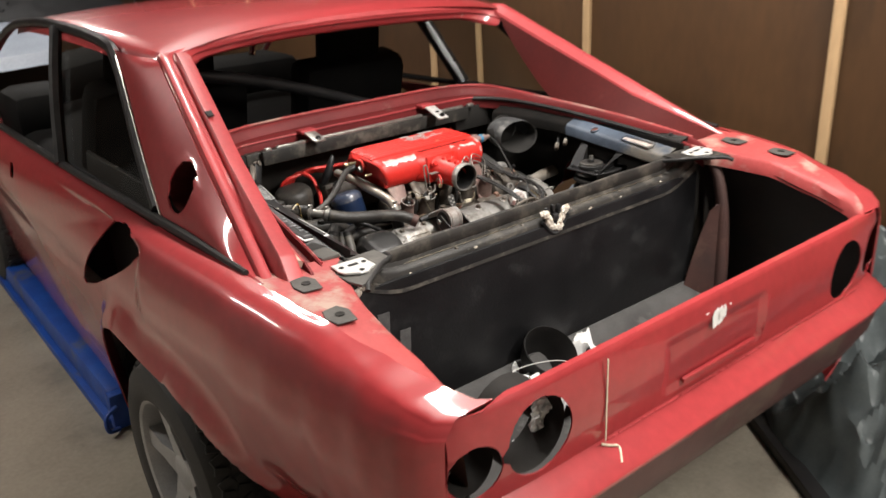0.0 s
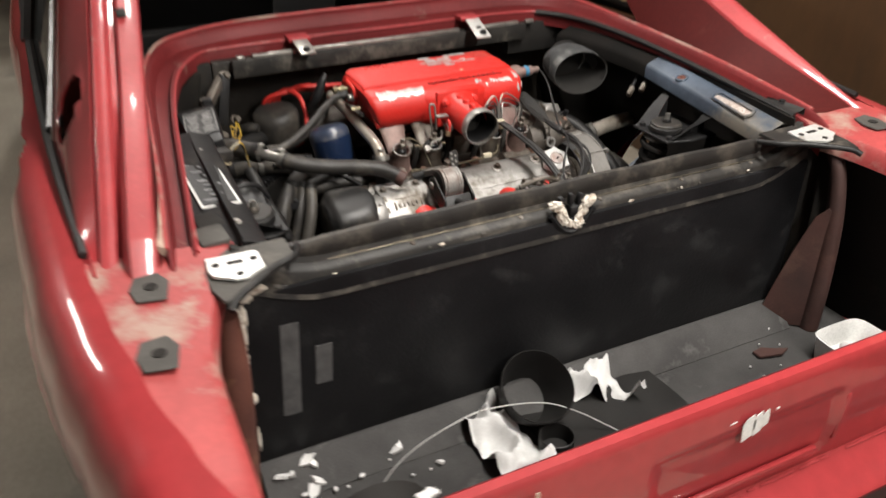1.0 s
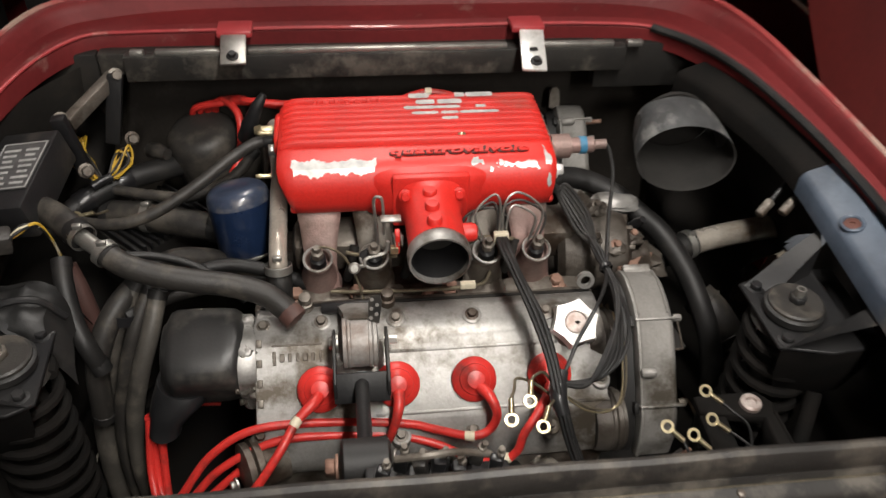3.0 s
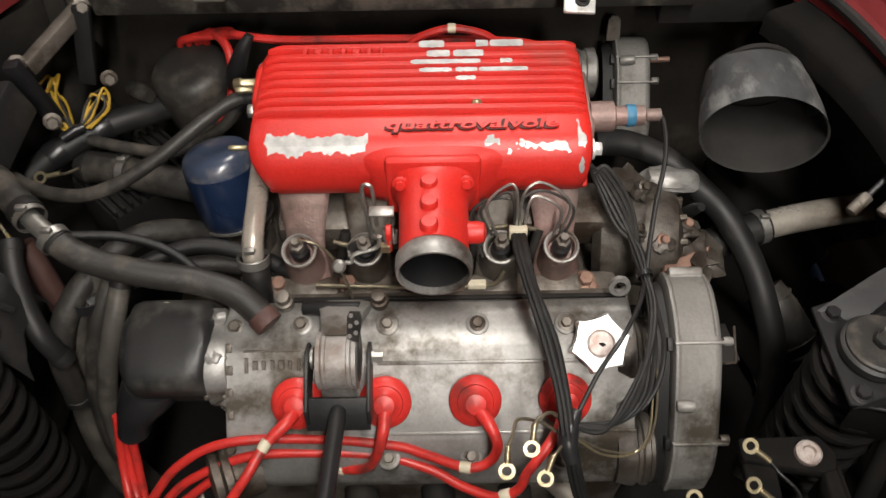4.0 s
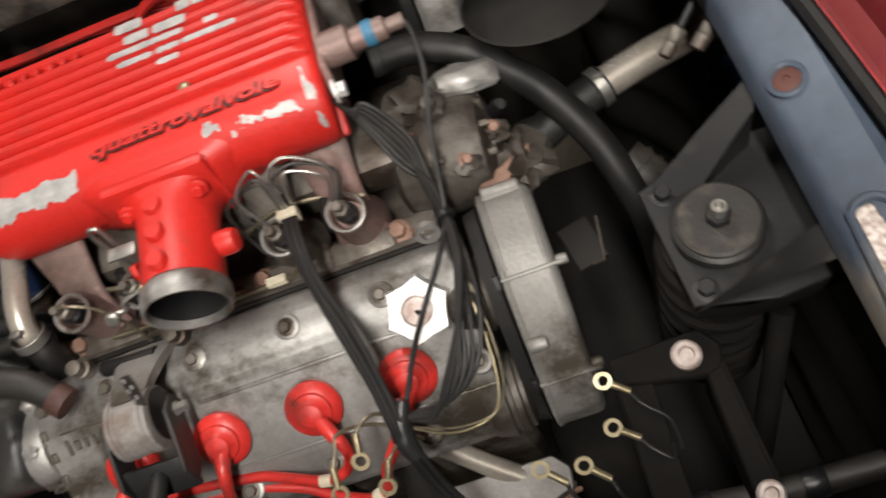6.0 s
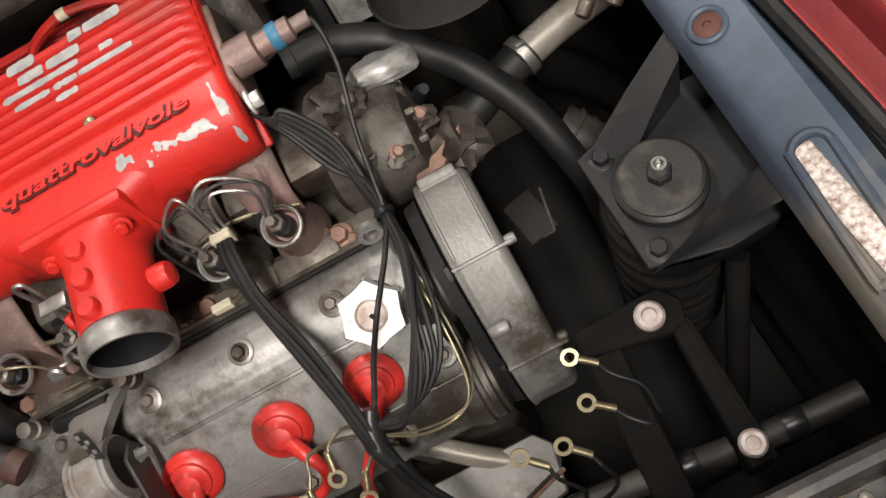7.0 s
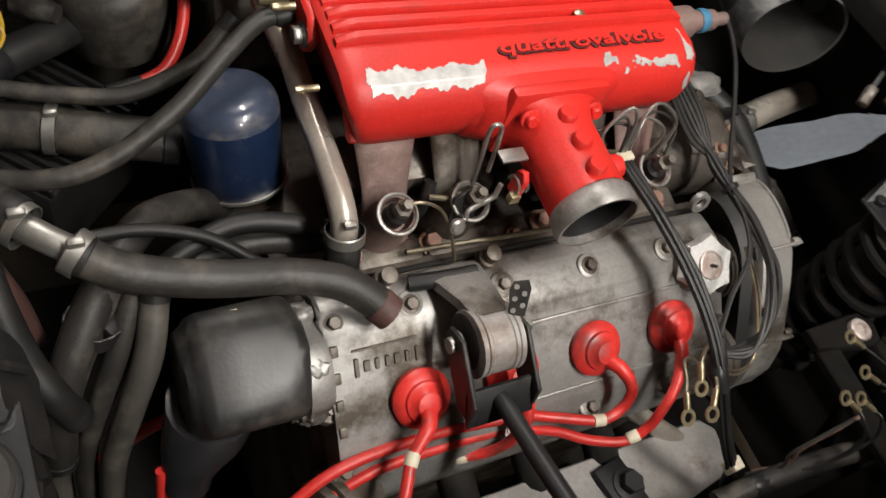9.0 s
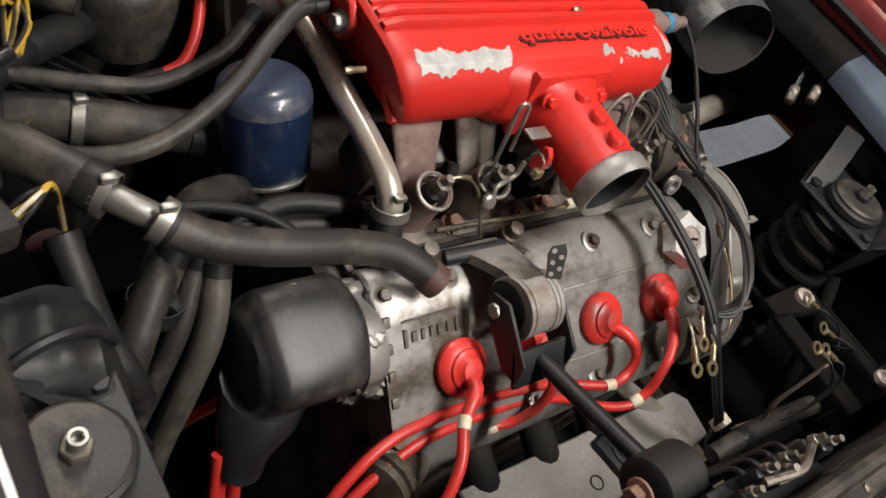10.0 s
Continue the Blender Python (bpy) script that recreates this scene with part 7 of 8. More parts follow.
# ---- suspension towers ----
def tower(s, x, y, z, grey):
    """A suspension top: plate, webs, rubber, washer, nut and the spring below."""
    t = thing("suspension_strut", (x, y, 0.45), "black coil spring strut under a gusseted steel turret" if s > 0 else "black strut turret with a large greasy washer", "suspension strut", "rear suspension")
    mt = BLACK_STEEL
    top = part("turret_plate", prism([(-0.042 * s, -0.056), (-0.046 * s, 0.056), (0.02 * s, 0.078), (0.09 * s, 0.075), (0.09 * s, -0.065), (0.02 * s, -0.07)] if s > 0 else [(0.09, -0.065), (0.09, 0.075), (-0.02, 0.078), (-0.042, 0.056), (-0.046, -0.056), (-0.02, -0.07)][::-1], (x, y, z), (1, 0, 0) if s > 0 else (-1, 0, 0), (0, 1, 0), 0.005 * s if s > 0 else -0.005, 0.001), mt, t)
    for a, b, c, d in (((-0.043, 0.051, 0.004), (-0.006, 0.034, 0.004), (0.054, 0.064, 0.055), (0.070, 0.100, 0.055)), ((-0.043, -0.061, 0.004), (0.034, -0.037, 0.004), (0.074, -0.038, 0.055), (0.068, -0.074, 0.055))):
        q = [Vector((x + s * p[0], y + p[1], z + p[2])) for p in (a, b, c, d)]
        mid = [(q[0] + q[3]) / 2 + Vector((0, 0, 0.004)), (q[1] + q[2]) / 2 + Vector((0, 0, 0.004))]
        part("web", thicken(loft([[q[0], q[1]], mid, [q[3], q[2]]]), 0.004), mt, top)
        part("web_side", thicken(loft([[q[1], q[2]], [q[1] + Vector((0.01 * s, 0, -0.02)), q[2] + Vector((0, 0, -0.05))]]), 0.003), mt, top)
    part("rubber_ring", lathe([(0.033, 0), (0.037, 0.004), (0.037, 0.012), (0.033, 0.015)], (x, y, z + 0.005), (0, 0, 1), 28), RUBBER, t)
    part("washer", lathe([(0.0335, 0), (0.0335, 0.004), (0.031, 0.006), (0.008, 0.006)], (x, y, z + 0.019), (0, 0, 1), 32), RUBBER_GREY, t, "greasy grey washer")
    nut = part("nut", prism(ngon(6, 0.0105), (x, y, z + 0.024), (1, 0, 0), (0, 1, 0), 0.009, 0.001), BLACK_STEEL if s > 0 else ALLOY_DARK, t)
    part("stud", lathe([(0.006, 0), (0.006, 0.016), (0.004, 0.016), (0.0035, 0.008)], (x, y, z + 0.028), (0, 0, 1), 14), STEEL, nut, "bright threaded stud")
    for dx, dy in ((-0.028, -0.046), (-0.028, 0.046)):
        part("bolt", bolt_head((x + dx * s, y + dy, z + 0.005), (0, 0, 1), 0.0075, 0.007), BLACK_STEEL, top)
    part("skirt", thicken(loft([[(x + s * a, y + b, z + 0.002), (x + s * (a * 0.9 + 0.006), y + b * 0.85, z - 0.05), (x + s * (a * 0.7 + 0.02), y + b * 0.6, z - 0.105)] for a, b in ((-0.040, -0.058), (0.0, -0.068), (0.04, -0.069), (0.085, -0.064), (0.09, -0.02))]), 0.003), SPRING, top, "folded black skirt under the turret")
    turns, n = 8.5, 170
    part("coil_spring", tube([(x + 0.045 * math.cos(2 * math.pi * turns * i / n), y + 0.045 * math.sin(2 * math.pi * turns * i / n), z - 0.012 - 0.26 * i / n) for i in range(n + 1)], 0.0072, 8, 1), SPRING, t, "black coil spring, its shade in the colour")
    part("damper", lathe([(0.040, 0), (0.046, 0.010), (0.030, 0.022), (0.029, 0.20), (0.034, 0.30)], (x, y, z), (0, 0, -1), 24), BAY, t)
    return t


tower(1, 0.428, 0.301, 0.797, True)
tower(-1, -0.503, 0.301, 0.785, False)

# ---- engine steady bar ----
steady = thing("torque_rod", (-0.106, 0.20, 0.74), "black engine steady rod with a silver rubber-bushed end", "torque rod")
arm = part("alloy_arm", loft([[Vector((-0.106 + sx * w, y, z + h)) for sx, h in ((-1, 0), (-1, 0.012), (-0.6, 0.016), (0.6, 0.016), (1, 0.012), (1, 0))] for y, z, w in [(0.400, 0.752, 0.030), (0.378, 0.768, 0.024), (0.352, 0.782, 0.019), (0.330, 0.790, 0.017)]], closed=True, cap=True), ALLOY_DUSTY, steady, "stained cast alloy arm")
bush = part("bushing", lathe([(0.026, -0.021), (0.0300, -0.020), (0.0300, -0.016), (0.0285, -0.015), (0.0300, -0.014), (0.0300, -0.011), (0.0288, -0.010), (0.0292, 0.0), (0.0288, 0.010), (0.0300, 0.011), (0.0300, 0.014), (0.0285, 0.015), (0.0300, 0.016), (0.0300, 0.020), (0.026, 0.021)], (-0.106, 0.318, 0.777), (1, 0, 0), 36), ALLOY_PALE, steady, "silver ribbed bushing")
part("rubber", lathe([(0.025, -0.0215), (0.025, 0.0215)], (-0.106, 0.322, 0.775), (1, 0, 0), 24), RUBBER, bush)
part("through_bolt", lathe([(0.0075, 0), (0.0075, 0.006), (0.0055, 0.006), (0.0055, 0.016)], (-0.077, 0.322, 0.775), (1, 0, 0), 6), STEEL, bush, "bright bolt end")
part("bolt", bolt_head((-0.134, 0.322, 0.775), (-1, 0, 0), 0.008, 0.008), STEEL, bush)
for s in (-1, 1):
    part("yoke_side", prism([(0.335, 0.765), (0.335, 0.785), (0.315, 0.794), (0.265, 0.765), (0.262, 0.742), (0.280, 0.736)], (-0.106 + s * 0.030 - (0.003 if s < 0 else 0), 0, 0), (0, 1, 0), (0, 0, 1), 0.004, 0.0008), BLACK_STEEL, steady)
part("yoke_base", box((-0.106, 0.271, 0.750), (0.066, 0.005, 0.036), 0.001, (-35, 0, 0)), BLACK_STEEL, steady)
part("rod", tube([(-0.106, 0.275, 0.752), (-0.106, 0.20, 0.776), (-0.106, 0.135, 0.797)], 0.0085, 12), BLACK_STEEL, steady, "black rod")
lowb = part("lower_bushing", lathe([(0.022, -0.025), (0.027, -0.022), (0.027, 0.022), (0.022, 0.025)], (-0.106, 0.128, 0.800), (1, 0, 0), 28), RUBBER, steady, "black rubber lower bushing")
for s in (-1, 1):
    part("bolt", bolt_head((-0.106 + s * 0.030, 0.128, 0.800), (s, 0, 0), 0.009, 0.010), COPPER if s < 0 else STEEL, lowb)
so, sd = Vector((-0.088, 0.322, 0.806)), Vector((0.10, 0.55, 0.82)).normalized()
su = Vector((0.86, -0.45, 0.20)).normalized()
part("perforated_strap", prism([(-0.007, 0), (0.007, 0), (0.009, 0.026), (0.006, 0.034), (-0.006, 0.031), (-0.009, 0.024)], so, su, sd, 0.0015, 0.0003), BLACK_STEEL, steady, "black perforated strap")
for k in range(5):
    c = so + sd * (0.005 + 0.0055 * k) + su * (0.0036 if k % 2 else -0.0036)
    w = su.cross(sd)
    for g in (-1, 1):
        part("strap_hole", lathe([(0.0024, 0.0), (0.0024, 0.0010)], c + w * (0.0008 + g * 0.0009), w * g, 8), ALLOY_PALE, steady)

# ---- wiring over the engine ----
def wire(pts, r, material, parent, name="wire", label=""):
    return part(name, tube(pts, r, 8, 6), material, parent, label)


def terminal(c, out, wire_pts, parent, r=0.0082, wmat=None):
    """A crimped ring terminal facing up and back, with its barrel and wire."""
    n = Vector((0.0, -0.55, 0.83)).normalized()
    d = Vector(out)
    d = (d - n * d.dot(n)).normalized()
    c = Vector(c)
    rg = part("ring_terminal", lathe([(r, -0.001), (r, 0.001), (r * 0.58, 0.001), (r * 0.58, -0.001), (r, -0.001)], c, n, 18, cap=False), BRASS, parent, "brass ring terminal")
    part("barrel", tube([c + d * r * 0.9, c + d * (r + 0.016)], 0.0032, 10), BRASS, rg)
    part("tail", tube([c + d * (r + 0.015)] + [Vector(p) for p in wire_pts], 0.0018, 8), wmat or WIRE_BARE, rg)
    return rg


injector_loom = thing("injector_loom", (0.085, 0.444, 0.80), "black injector wiring loom draped over the valve cover", "wiring")
for k, (dx, dy) in enumerate(((-0.0045, 0.0), (0.0, 0.004), (0.0045, 0.0), (0.0, -0.004))):
    sp = 0.6 + 0.4 * (k % 2)
    wire([(0.084 + dx, 0.448 + dy, 0.828), (0.086 + dx * 1.2, 0.415 + dy, 0.828), (0.093 + dx * 1.5 * sp, 0.376 + dy, 0.821 + 0.003 * (k % 2)), (0.109 + dx * 1.3, 0.322 + dy, 0.802), (0.119 + dx, 0.276 + dy, 0.779), (0.124 + dx, 0.240 + dy, 0.755), (0.134 + dx, 0.205 + dy, 0.715), (0.150 + dx, 0.178 + dy, 0.675), (0.166 + dx, 0.162 + dy, 0.645), (0.182 + dx, 0.150 + dy, 0.600)], 0.0034, RUBBER, injector_loom, "loom_sleeve")
part("clip", box((0.084, 0.444, 0.826), (0.020, 0.010, 0.016), 0.002), LABEL, injector_loom, "cream plastic clip")
part("clip", box((0.166, 0.162, 0.648), (0.014, 0.014, 0.020), 0.002), LABEL, injector_loom, "cream plastic clip")
random.seed(21)
for k, (tx, ty, tz, lift) in enumerate([(0.056, 0.440, 0.826, 0.042), (0.062, 0.444, 0.820, 0.054), (0.134, 0.440, 0.826, 0.044), (0.130, 0.446, 0.820, 0.056), (0.046, 0.432, 0.80, 0.034), (0.122, 0.45, 0.81, 0.036)]):
    wire([(0.080 + 0.002 * k, 0.446, 0.822), (0.079 + 0.003 * k, 0.455, 0.822 + lift * 0.9), ((0.085 + tx) / 2, 0.462, 0.828 + lift), (tx + (0.008 if tx > 0.09 else -0.012), 0.455, 0.826 + lift * 0.6), (tx, ty, tz)], 0.0017, STEEL if k % 2 else RUBBER_GREY, injector_loom, label="thin grey injector wire")
wire([(-0.150, 0.440, 0.826), (-0.158, 0.432, 0.832), (-0.140, 0.428, 0.836), (-0.120, 0.424, 0.822), (-0.105, 0.415, 0.790), (-0.098, 0.405, 0.765)], 0.0016, WIRE_BARE, injector_loom, label="thin grey injector wire")

side_loom = thing("sensor_loom", (0.2, 0.40, 0.78), "bundle of thin black sensor wires tied together", "wiring")
for k in range(6):
    a = 2 * math.pi * k / 6
    ox, oz = 0.0056 * math.cos(a), 0.0056 * math.sin(a)
    sp = 0.0068 * (k - 2.5)
    end = 0.0060 * (k - 2.5)
    wire([(0.160 + 0.002 * k, 0.514 - 0.002 * k, 0.872 - 0.004 * k), (0.180 + sp * 0.25, 0.503 + sp * 0.3, 0.848 + sp * 0.6), (0.203 + sp * 0.45, 0.470 + sp * 0.5, 0.820 + sp * 0.5), (0.214 + ox * 0.8, 0.435, 0.805 + oz * 0.8), (0.219 + ox * 0.55, 0.404, 0.799 + oz * 0.55), (0.221 + ox * 0.8 + sp * 0.15, 0.362, 0.798 + oz), (0.212 + ox + sp * 0.55, 0.312, 0.796 + oz), (0.194 + sp * 0.9, 0.268 + end * 0.4, 0.780 + oz), (0.168 + sp * 0.7, 0.248 + end * 0.5, 0.762 + oz * 0.6), (0.128, 0.252, 0.754 + oz * 0.4)], 0.0027, RUBBER, side_loom, label="thin black wire")
wire([(0.236, 0.556, 0.895), (0.246, 0.545, 0.892), (0.246, 0.510, 0.872), (0.232, 0.462, 0.842), (0.224, 0.425, 0.812), (0.219, 0.400, 0.800), (0.205, 0.362, 0.806), (0.182, 0.322, 0.806), (0.158, 0.296, 0.782), (0.140, 0.270, 0.762), (0.128, 0.252, 0.752)], 0.0026, RUBBER, side_loom, label="thin black wire")
part("cable_tie", lathe([(0.0080, -0.0025), (0.0092, -0.0025), (0.0092, 0.0025), (0.0080, 0.0025)], (0.219, 0.404, 0.799), (0.15, -0.95, -0.12), 14, cap=False), PLASTIC, side_loom)
part("taped_joint", tube([(0.134, 0.264, 0.764), (0.126, 0.250, 0.755), (0.124, 0.236, 0.746), (0.128, 0.222, 0.734)], [0.006, 0.0105, 0.0105, 0.008], 10), PLASTIC, side_loom, "black taped joint")
for k in range(2):
    wire([(0.126, 0.246, 0.748), (0.160 + 0.006 * k, 0.236 + 0.003 * k, 0.722), (0.194 + 0.008 * k, 0.240 + 0.004 * k, 0.712), (0.212 + 0.006 * k, 0.258 + 0.006 * k, 0.722), (0.218 + 0.005 * k, 0.300, 0.752), (0.216 + 0.004 * k, 0.345, 0.776)], 0.0013, WIRE_BARE if k % 2 else BRASS, side_loom, label="bare brass-coloured wire")

earths = thing("earth_leads", (0.08, 0.22, 0.73), "three brass ring terminals hanging on short leads", "wiring")
terminal((0.086, 0.225, 0.760), (0.10, 0.5, 0.4), [(0.095, 0.250, 0.775), (0.110, 0.258, 0.768), (0.130, 0.250, 0.735)], earths)
terminal((0.061, 0.205, 0.754), (0.05, 0.6, 0.4), [(0.068, 0.235, 0.770), (0.074, 0.250, 0.772), (0.100, 0.256, 0.752), (0.132, 0.246, 0.725)], earths)
terminal((0.099, 0.203, 0.740), (0.25, 0.5, 0.4), [(0.112, 0.225, 0.752), (0.122, 0.238, 0.745), (0.134, 0.240, 0.72)], earths)
sensors = thing("sender_leads", (0.28, 0.17, 0.70), "four brass ring terminals on thin leads beside the belt cover", "wiring")
for c, o, w in (((0.301, 0.228, 0.752), (0.5, -0.5, 0), [(0.325, 0.202, 0.745), (0.342, 0.185, 0.735), (0.345, 0.165, 0.712)]), ((0.296, 0.190, 0.747), (0.5, -0.5, 0), [(0.320, 0.166, 0.742), (0.334, 0.155, 0.735), (0.338, 0.170, 0.716)]), ((0.264, 0.167, 0.752), (0.5, -0.6, 0), [(0.284, 0.142, 0.742), (0.288, 0.130, 0.715), (0.262, 0.128, 0.672), (0.200, 0.140, 0.640)]), ((0.231, 0.171, 0.766), (0.5, -0.6, 0), [(0.250, 0.146, 0.752), (0.262, 0.132, 0.725), (0.240, 0.128, 0.680), (0.195, 0.145, 0.645)])):
    terminal(c, o, w, sensors, 0.0078, RUBBER)
for k, m in enumerate((RUBBER_GREY, COPPER)):
    part("lead", tube([(0.246 + 0.010 * k, 0.152, 0.748), (0.222 + 0.010 * k, 0.150, 0.722), (0.202 + 0.012 * k, 0.148, 0.694), (0.206 + 0.010 * k, 0.142, 0.668), (0.180 + 0.010 * k, 0.150, 0.642)], 0.0019, 8), m, sensors, "thin bent lead")

# ---- the lower right of the bay ----
frame_bits = thing("engine_cradle", (0.25, 0.20, 0.45), "black steel engine cradle with a pale alloy cross plate", "cradle")
plate = part("cross_plate", prism([(-0.130, 0.232), (0.228, 0.232), (0.243, 0.215), (0.236, 0.165), (0.15, 0.150), (-0.02, 0.150), (-0.130, 0.15)], (0, 0, 0.552), (1, 0, 0), (0, 1, 0), 0.008, 0.002), ALLOY_PALE, frame_bits, "pale alloy plate")
part("strap", box((0.085, 0.178, 0.566), (0.040, 0.085, 0.010), 0.003, (0, 0, 12)), BLACK_STEEL, plate, "black strap")
part("bolt", bolt_head((0.089, 0.190, 0.573), (0, 0, 1), 0.013, 0.012), BLACK_STEEL, plate)
part("hole_mark", lathe([(0.009, 0), (0.009, 0.001), (0.0075, 0.001), (0.0075, 0.0)], (0.035, 0.175, 0.5605), (0, 0, 1), 16, cap=False), BLACK_STEEL, plate)
part("arm", prism([(0.311, 0.236), (0.344, 0.236), (0.338, 0.095), (0.306, 0.095)][::-1], (0, 0, 0.684), (1, 0, 0), (0, 1, 0), 0.012, 0.002), SPRING, frame_bits, "flat black steel arm")
part("arm_end", prism([(0.311, 0.236), (0.311, 0.262), (0.396, 0.264), (0.410, 0.244), (0.404, 0.224), (0.392, 0.220)][::-1], (0, 0, 0.686), (1, 0, 0), (0, 1, 0), 0.014, 0.002), SPRING, frame_bits, "black steel end plate")
part("arm_side", prism([(0.388, 0.222), (0.404, 0.226), (0.406, 0.095), (0.384, 0.095)][::-1], (0, 0, 0.650), (1, 0, 0), (0, 1, 0), 0.052, 0.002), SPRING, frame_bits, "upright black steel arm")
part("arm_edge", tube([(0.404, 0.226, 0.7025), (0.405, 0.16, 0.7025), (0.406, 0.095, 0.7025)], 0.0022, 6), SPRING, frame_bits, "black bead along the arm's top edge")
for x, y, z, r in ((0.378, 0.242, 0.703, 0.0135), (0.396, 0.112, 0.704, 0.0115)):
    part("bush_bolt", lathe([(r, -0.004), (r, 0.003), (r * 0.82, 0.005), (r * 0.52, 0.005), (r * 0.45, 0.001), (0.001, 0.001)], (x, y, z), (0, -0.05, 1), 20), RUST_PALE, frame_bits, "rusty washer and bolt")
part("beam", box((0.10, 0.122, 0.600), (0.75, 0.025, 0.06), 0.005), SPRING, frame_bits, "black cross beam")
part("stay", tube([(0.47, 0.255, 0.70), (0.44, 0.20, 0.62), (0.42, 0.16, 0.52)], 0.011, 10), SPRING, frame_bits, "black stay bar")
loomr = thing("bulkhead_loom", (0.2, 0.12, 0.66), "grey taped loom running along the bulkhead", "wiring")
part("sleeve", tube([(0.13, 0.135, 0.64), (0.20, 0.135, 0.655), (0.29, 0.13, 0.66), (0.40, 0.12, 0.65), (0.50, 0.115, 0.66)], 0.012, 10), RUBBER_GREY, loomr)
for k, c in enumerate(((0.18, 0.135, 0.651), (0.25, 0.1325, 0.658), (0.345, 0.125, 0.655), (0.44, 0.1175, 0.6535))):
    part("tape_wrap", lathe([(0.0125, -0.010), (0.0132, -0.008), (0.0132, 0.008), (0.0125, 0.010)], c, (1, -0.07, 0.05), 12, cap=False), PLASTIC, loomr, "shiny black tape wrap")
conn = thing("relay_cluster", (-0.04, 0.09, 0.82), "cluster of grey plastic connectors and relays by the bulkhead", "connector")
random.seed(9)
for k in range(7):
    c = Vector((-0.092 + 0.018 * k, 0.086 + 0.008 * (k % 2), 0.832 + 0.004 * (k % 3)))
    h = random.uniform(0.012, 0.026)
    part("connector", box(c + Vector((0, 0, h / 2)), (0.013, random.uniform(0.010, 0.016), h), 0.0025, (random.uniform(-12, 12), random.uniform(-14, 14), random.uniform(-20, 20))), (PLASTIC, BLACK_STEEL, RUBBER_GREY)[k % 3], conn, "small dark connector")
    part("stud", lathe([(0.0045, 0), (0.0045, 0.006), (0.003, 0.007), (0.003, 0.014)], c + Vector((0.004, 0.002, h)), (random.uniform(-0.3, 0.3), -0.2, 1), 8), ALLOY_DARK, conn)
part("lever", tube([(-0.080, 0.088, 0.862), (-0.050, 0.082, 0.872), (-0.022, 0.088, 0.866), (0.012, 0.094, 0.850)], 0.0036, 8), ALLOY_DARK, conn, "greasy bent lever")
part("carrier", box((-0.038, 0.086, 0.824), (0.14, 0.034, 0.012), 0.003, (0, 2, 0)), BLACK_STEEL, conn)
for k in range(4):
    part("lead", tube([(-0.07 + 0.02 * k, 0.095, 0.842), (-0.066 + 0.02 * k, 0.108, 0.830), (-0.06 + 0.022 * k, 0.112, 0.79), (-0.02 + 0.03 * k, 0.125, 0.66)], 0.003, 8), RUBBER, conn)

for c, b2 in (((0.456, 0.469, 0.834), (0.500, 0.500, 0.862)), ((0.480, 0.455, 0.846), (0.515, 0.475, 0.872))):
    ln = thing("fuel_line_end", c, "loose steel fuel line end with a hexagon union", "pipe")
    d = (Vector(b2) - Vector(c)).normalized()
    x, y, z = frame_of(d)
    part("union", prism(ngon(6, 0.0075), Vector(c), x, y, 0.014, 0.001), ALLOY_DARK, ln)
    part("nut", lathe([(0.004, -0.014), (0.007, -0.012), (0.007, 0.0)], c, d, 12), ALLOY_DARK, ln, "dull steel nose")
    part("line", tube([Vector(c) + d * 0.015, Vector(b2), Vector(b2) + Vector((0.02, 0.02, -0.02))], 0.0035, 8), BLACK_STEEL, ln)
# added plate: keeps the lit floor and board out of the slit's view
part("view_mask", box((0.745, 0.66, 0.275), (0.28, 0.86, 0.010), 0.003), BAY, car, "added black plate darkening the view down through the bay slit")
# stand-in tube for a blue thing below the slit, taken for the lift
part_blue = thing("blue_stand_in", (0.67, 0.82, 0.28), "bright blue tube standing in for something blue below the bay slit", "cable")
part("sleeve", tube([(0.655, 0.87, 0.300), (0.665, 0.83, 0.302), (0.675, 0.79, 0.300), (0.680, 0.75, 0.296)], 0.018, 10), BLUE_PLASTIC, part_blue)
duct_pipe = thing("heater_duct", (0.46, 0.40, 0.55), "dark ribbed heater duct behind the turret", "duct")
part("duct_wall", tube([(0.402, 0.475, 0.668), (0.425, 0.445, 0.650), (0.455, 0.415, 0.60), (0.47, 0.40, 0.50)], 0.026, 14), RUBBER_GREY, duct_pipe)
for k in range(7):
    q = Vector((0.410 + 0.008 * k, 0.466 - 0.0095 * k, 0.663 - 0.009 * k))
    part("rib", lathe([(0.0265, -0.003), (0.0285, 0.0), (0.0265, 0.003)], q, (0.5, -0.6, -0.55), 16, cap=False), RUBBER_GREY, duct_pipe)

# ---- the left of the bay ----
box_l = thing("ignition_box", (-0.51, 0.53, 0.82), "black ignition control box with a printed silver plate", "control box")
part("case", box((-0.535, 0.560, 0.858), (0.085, 0.15, 0.055), 0.006, (8, -10, -8)), BLACK_STEEL, box_l)
pl = part("data_plate", box((-0.532, 0.558, 0.8885), (0.062, 0.090, 0.0015), 0, (8, -10, -8)), SILVER_PAPER, box_l, "printed silver plate")
turn = Matrix.Translation((-0.532, 0.558, 0.8885)) @ Euler((radians(8), radians(-10), radians(-8))).to_matrix().to_4x4()
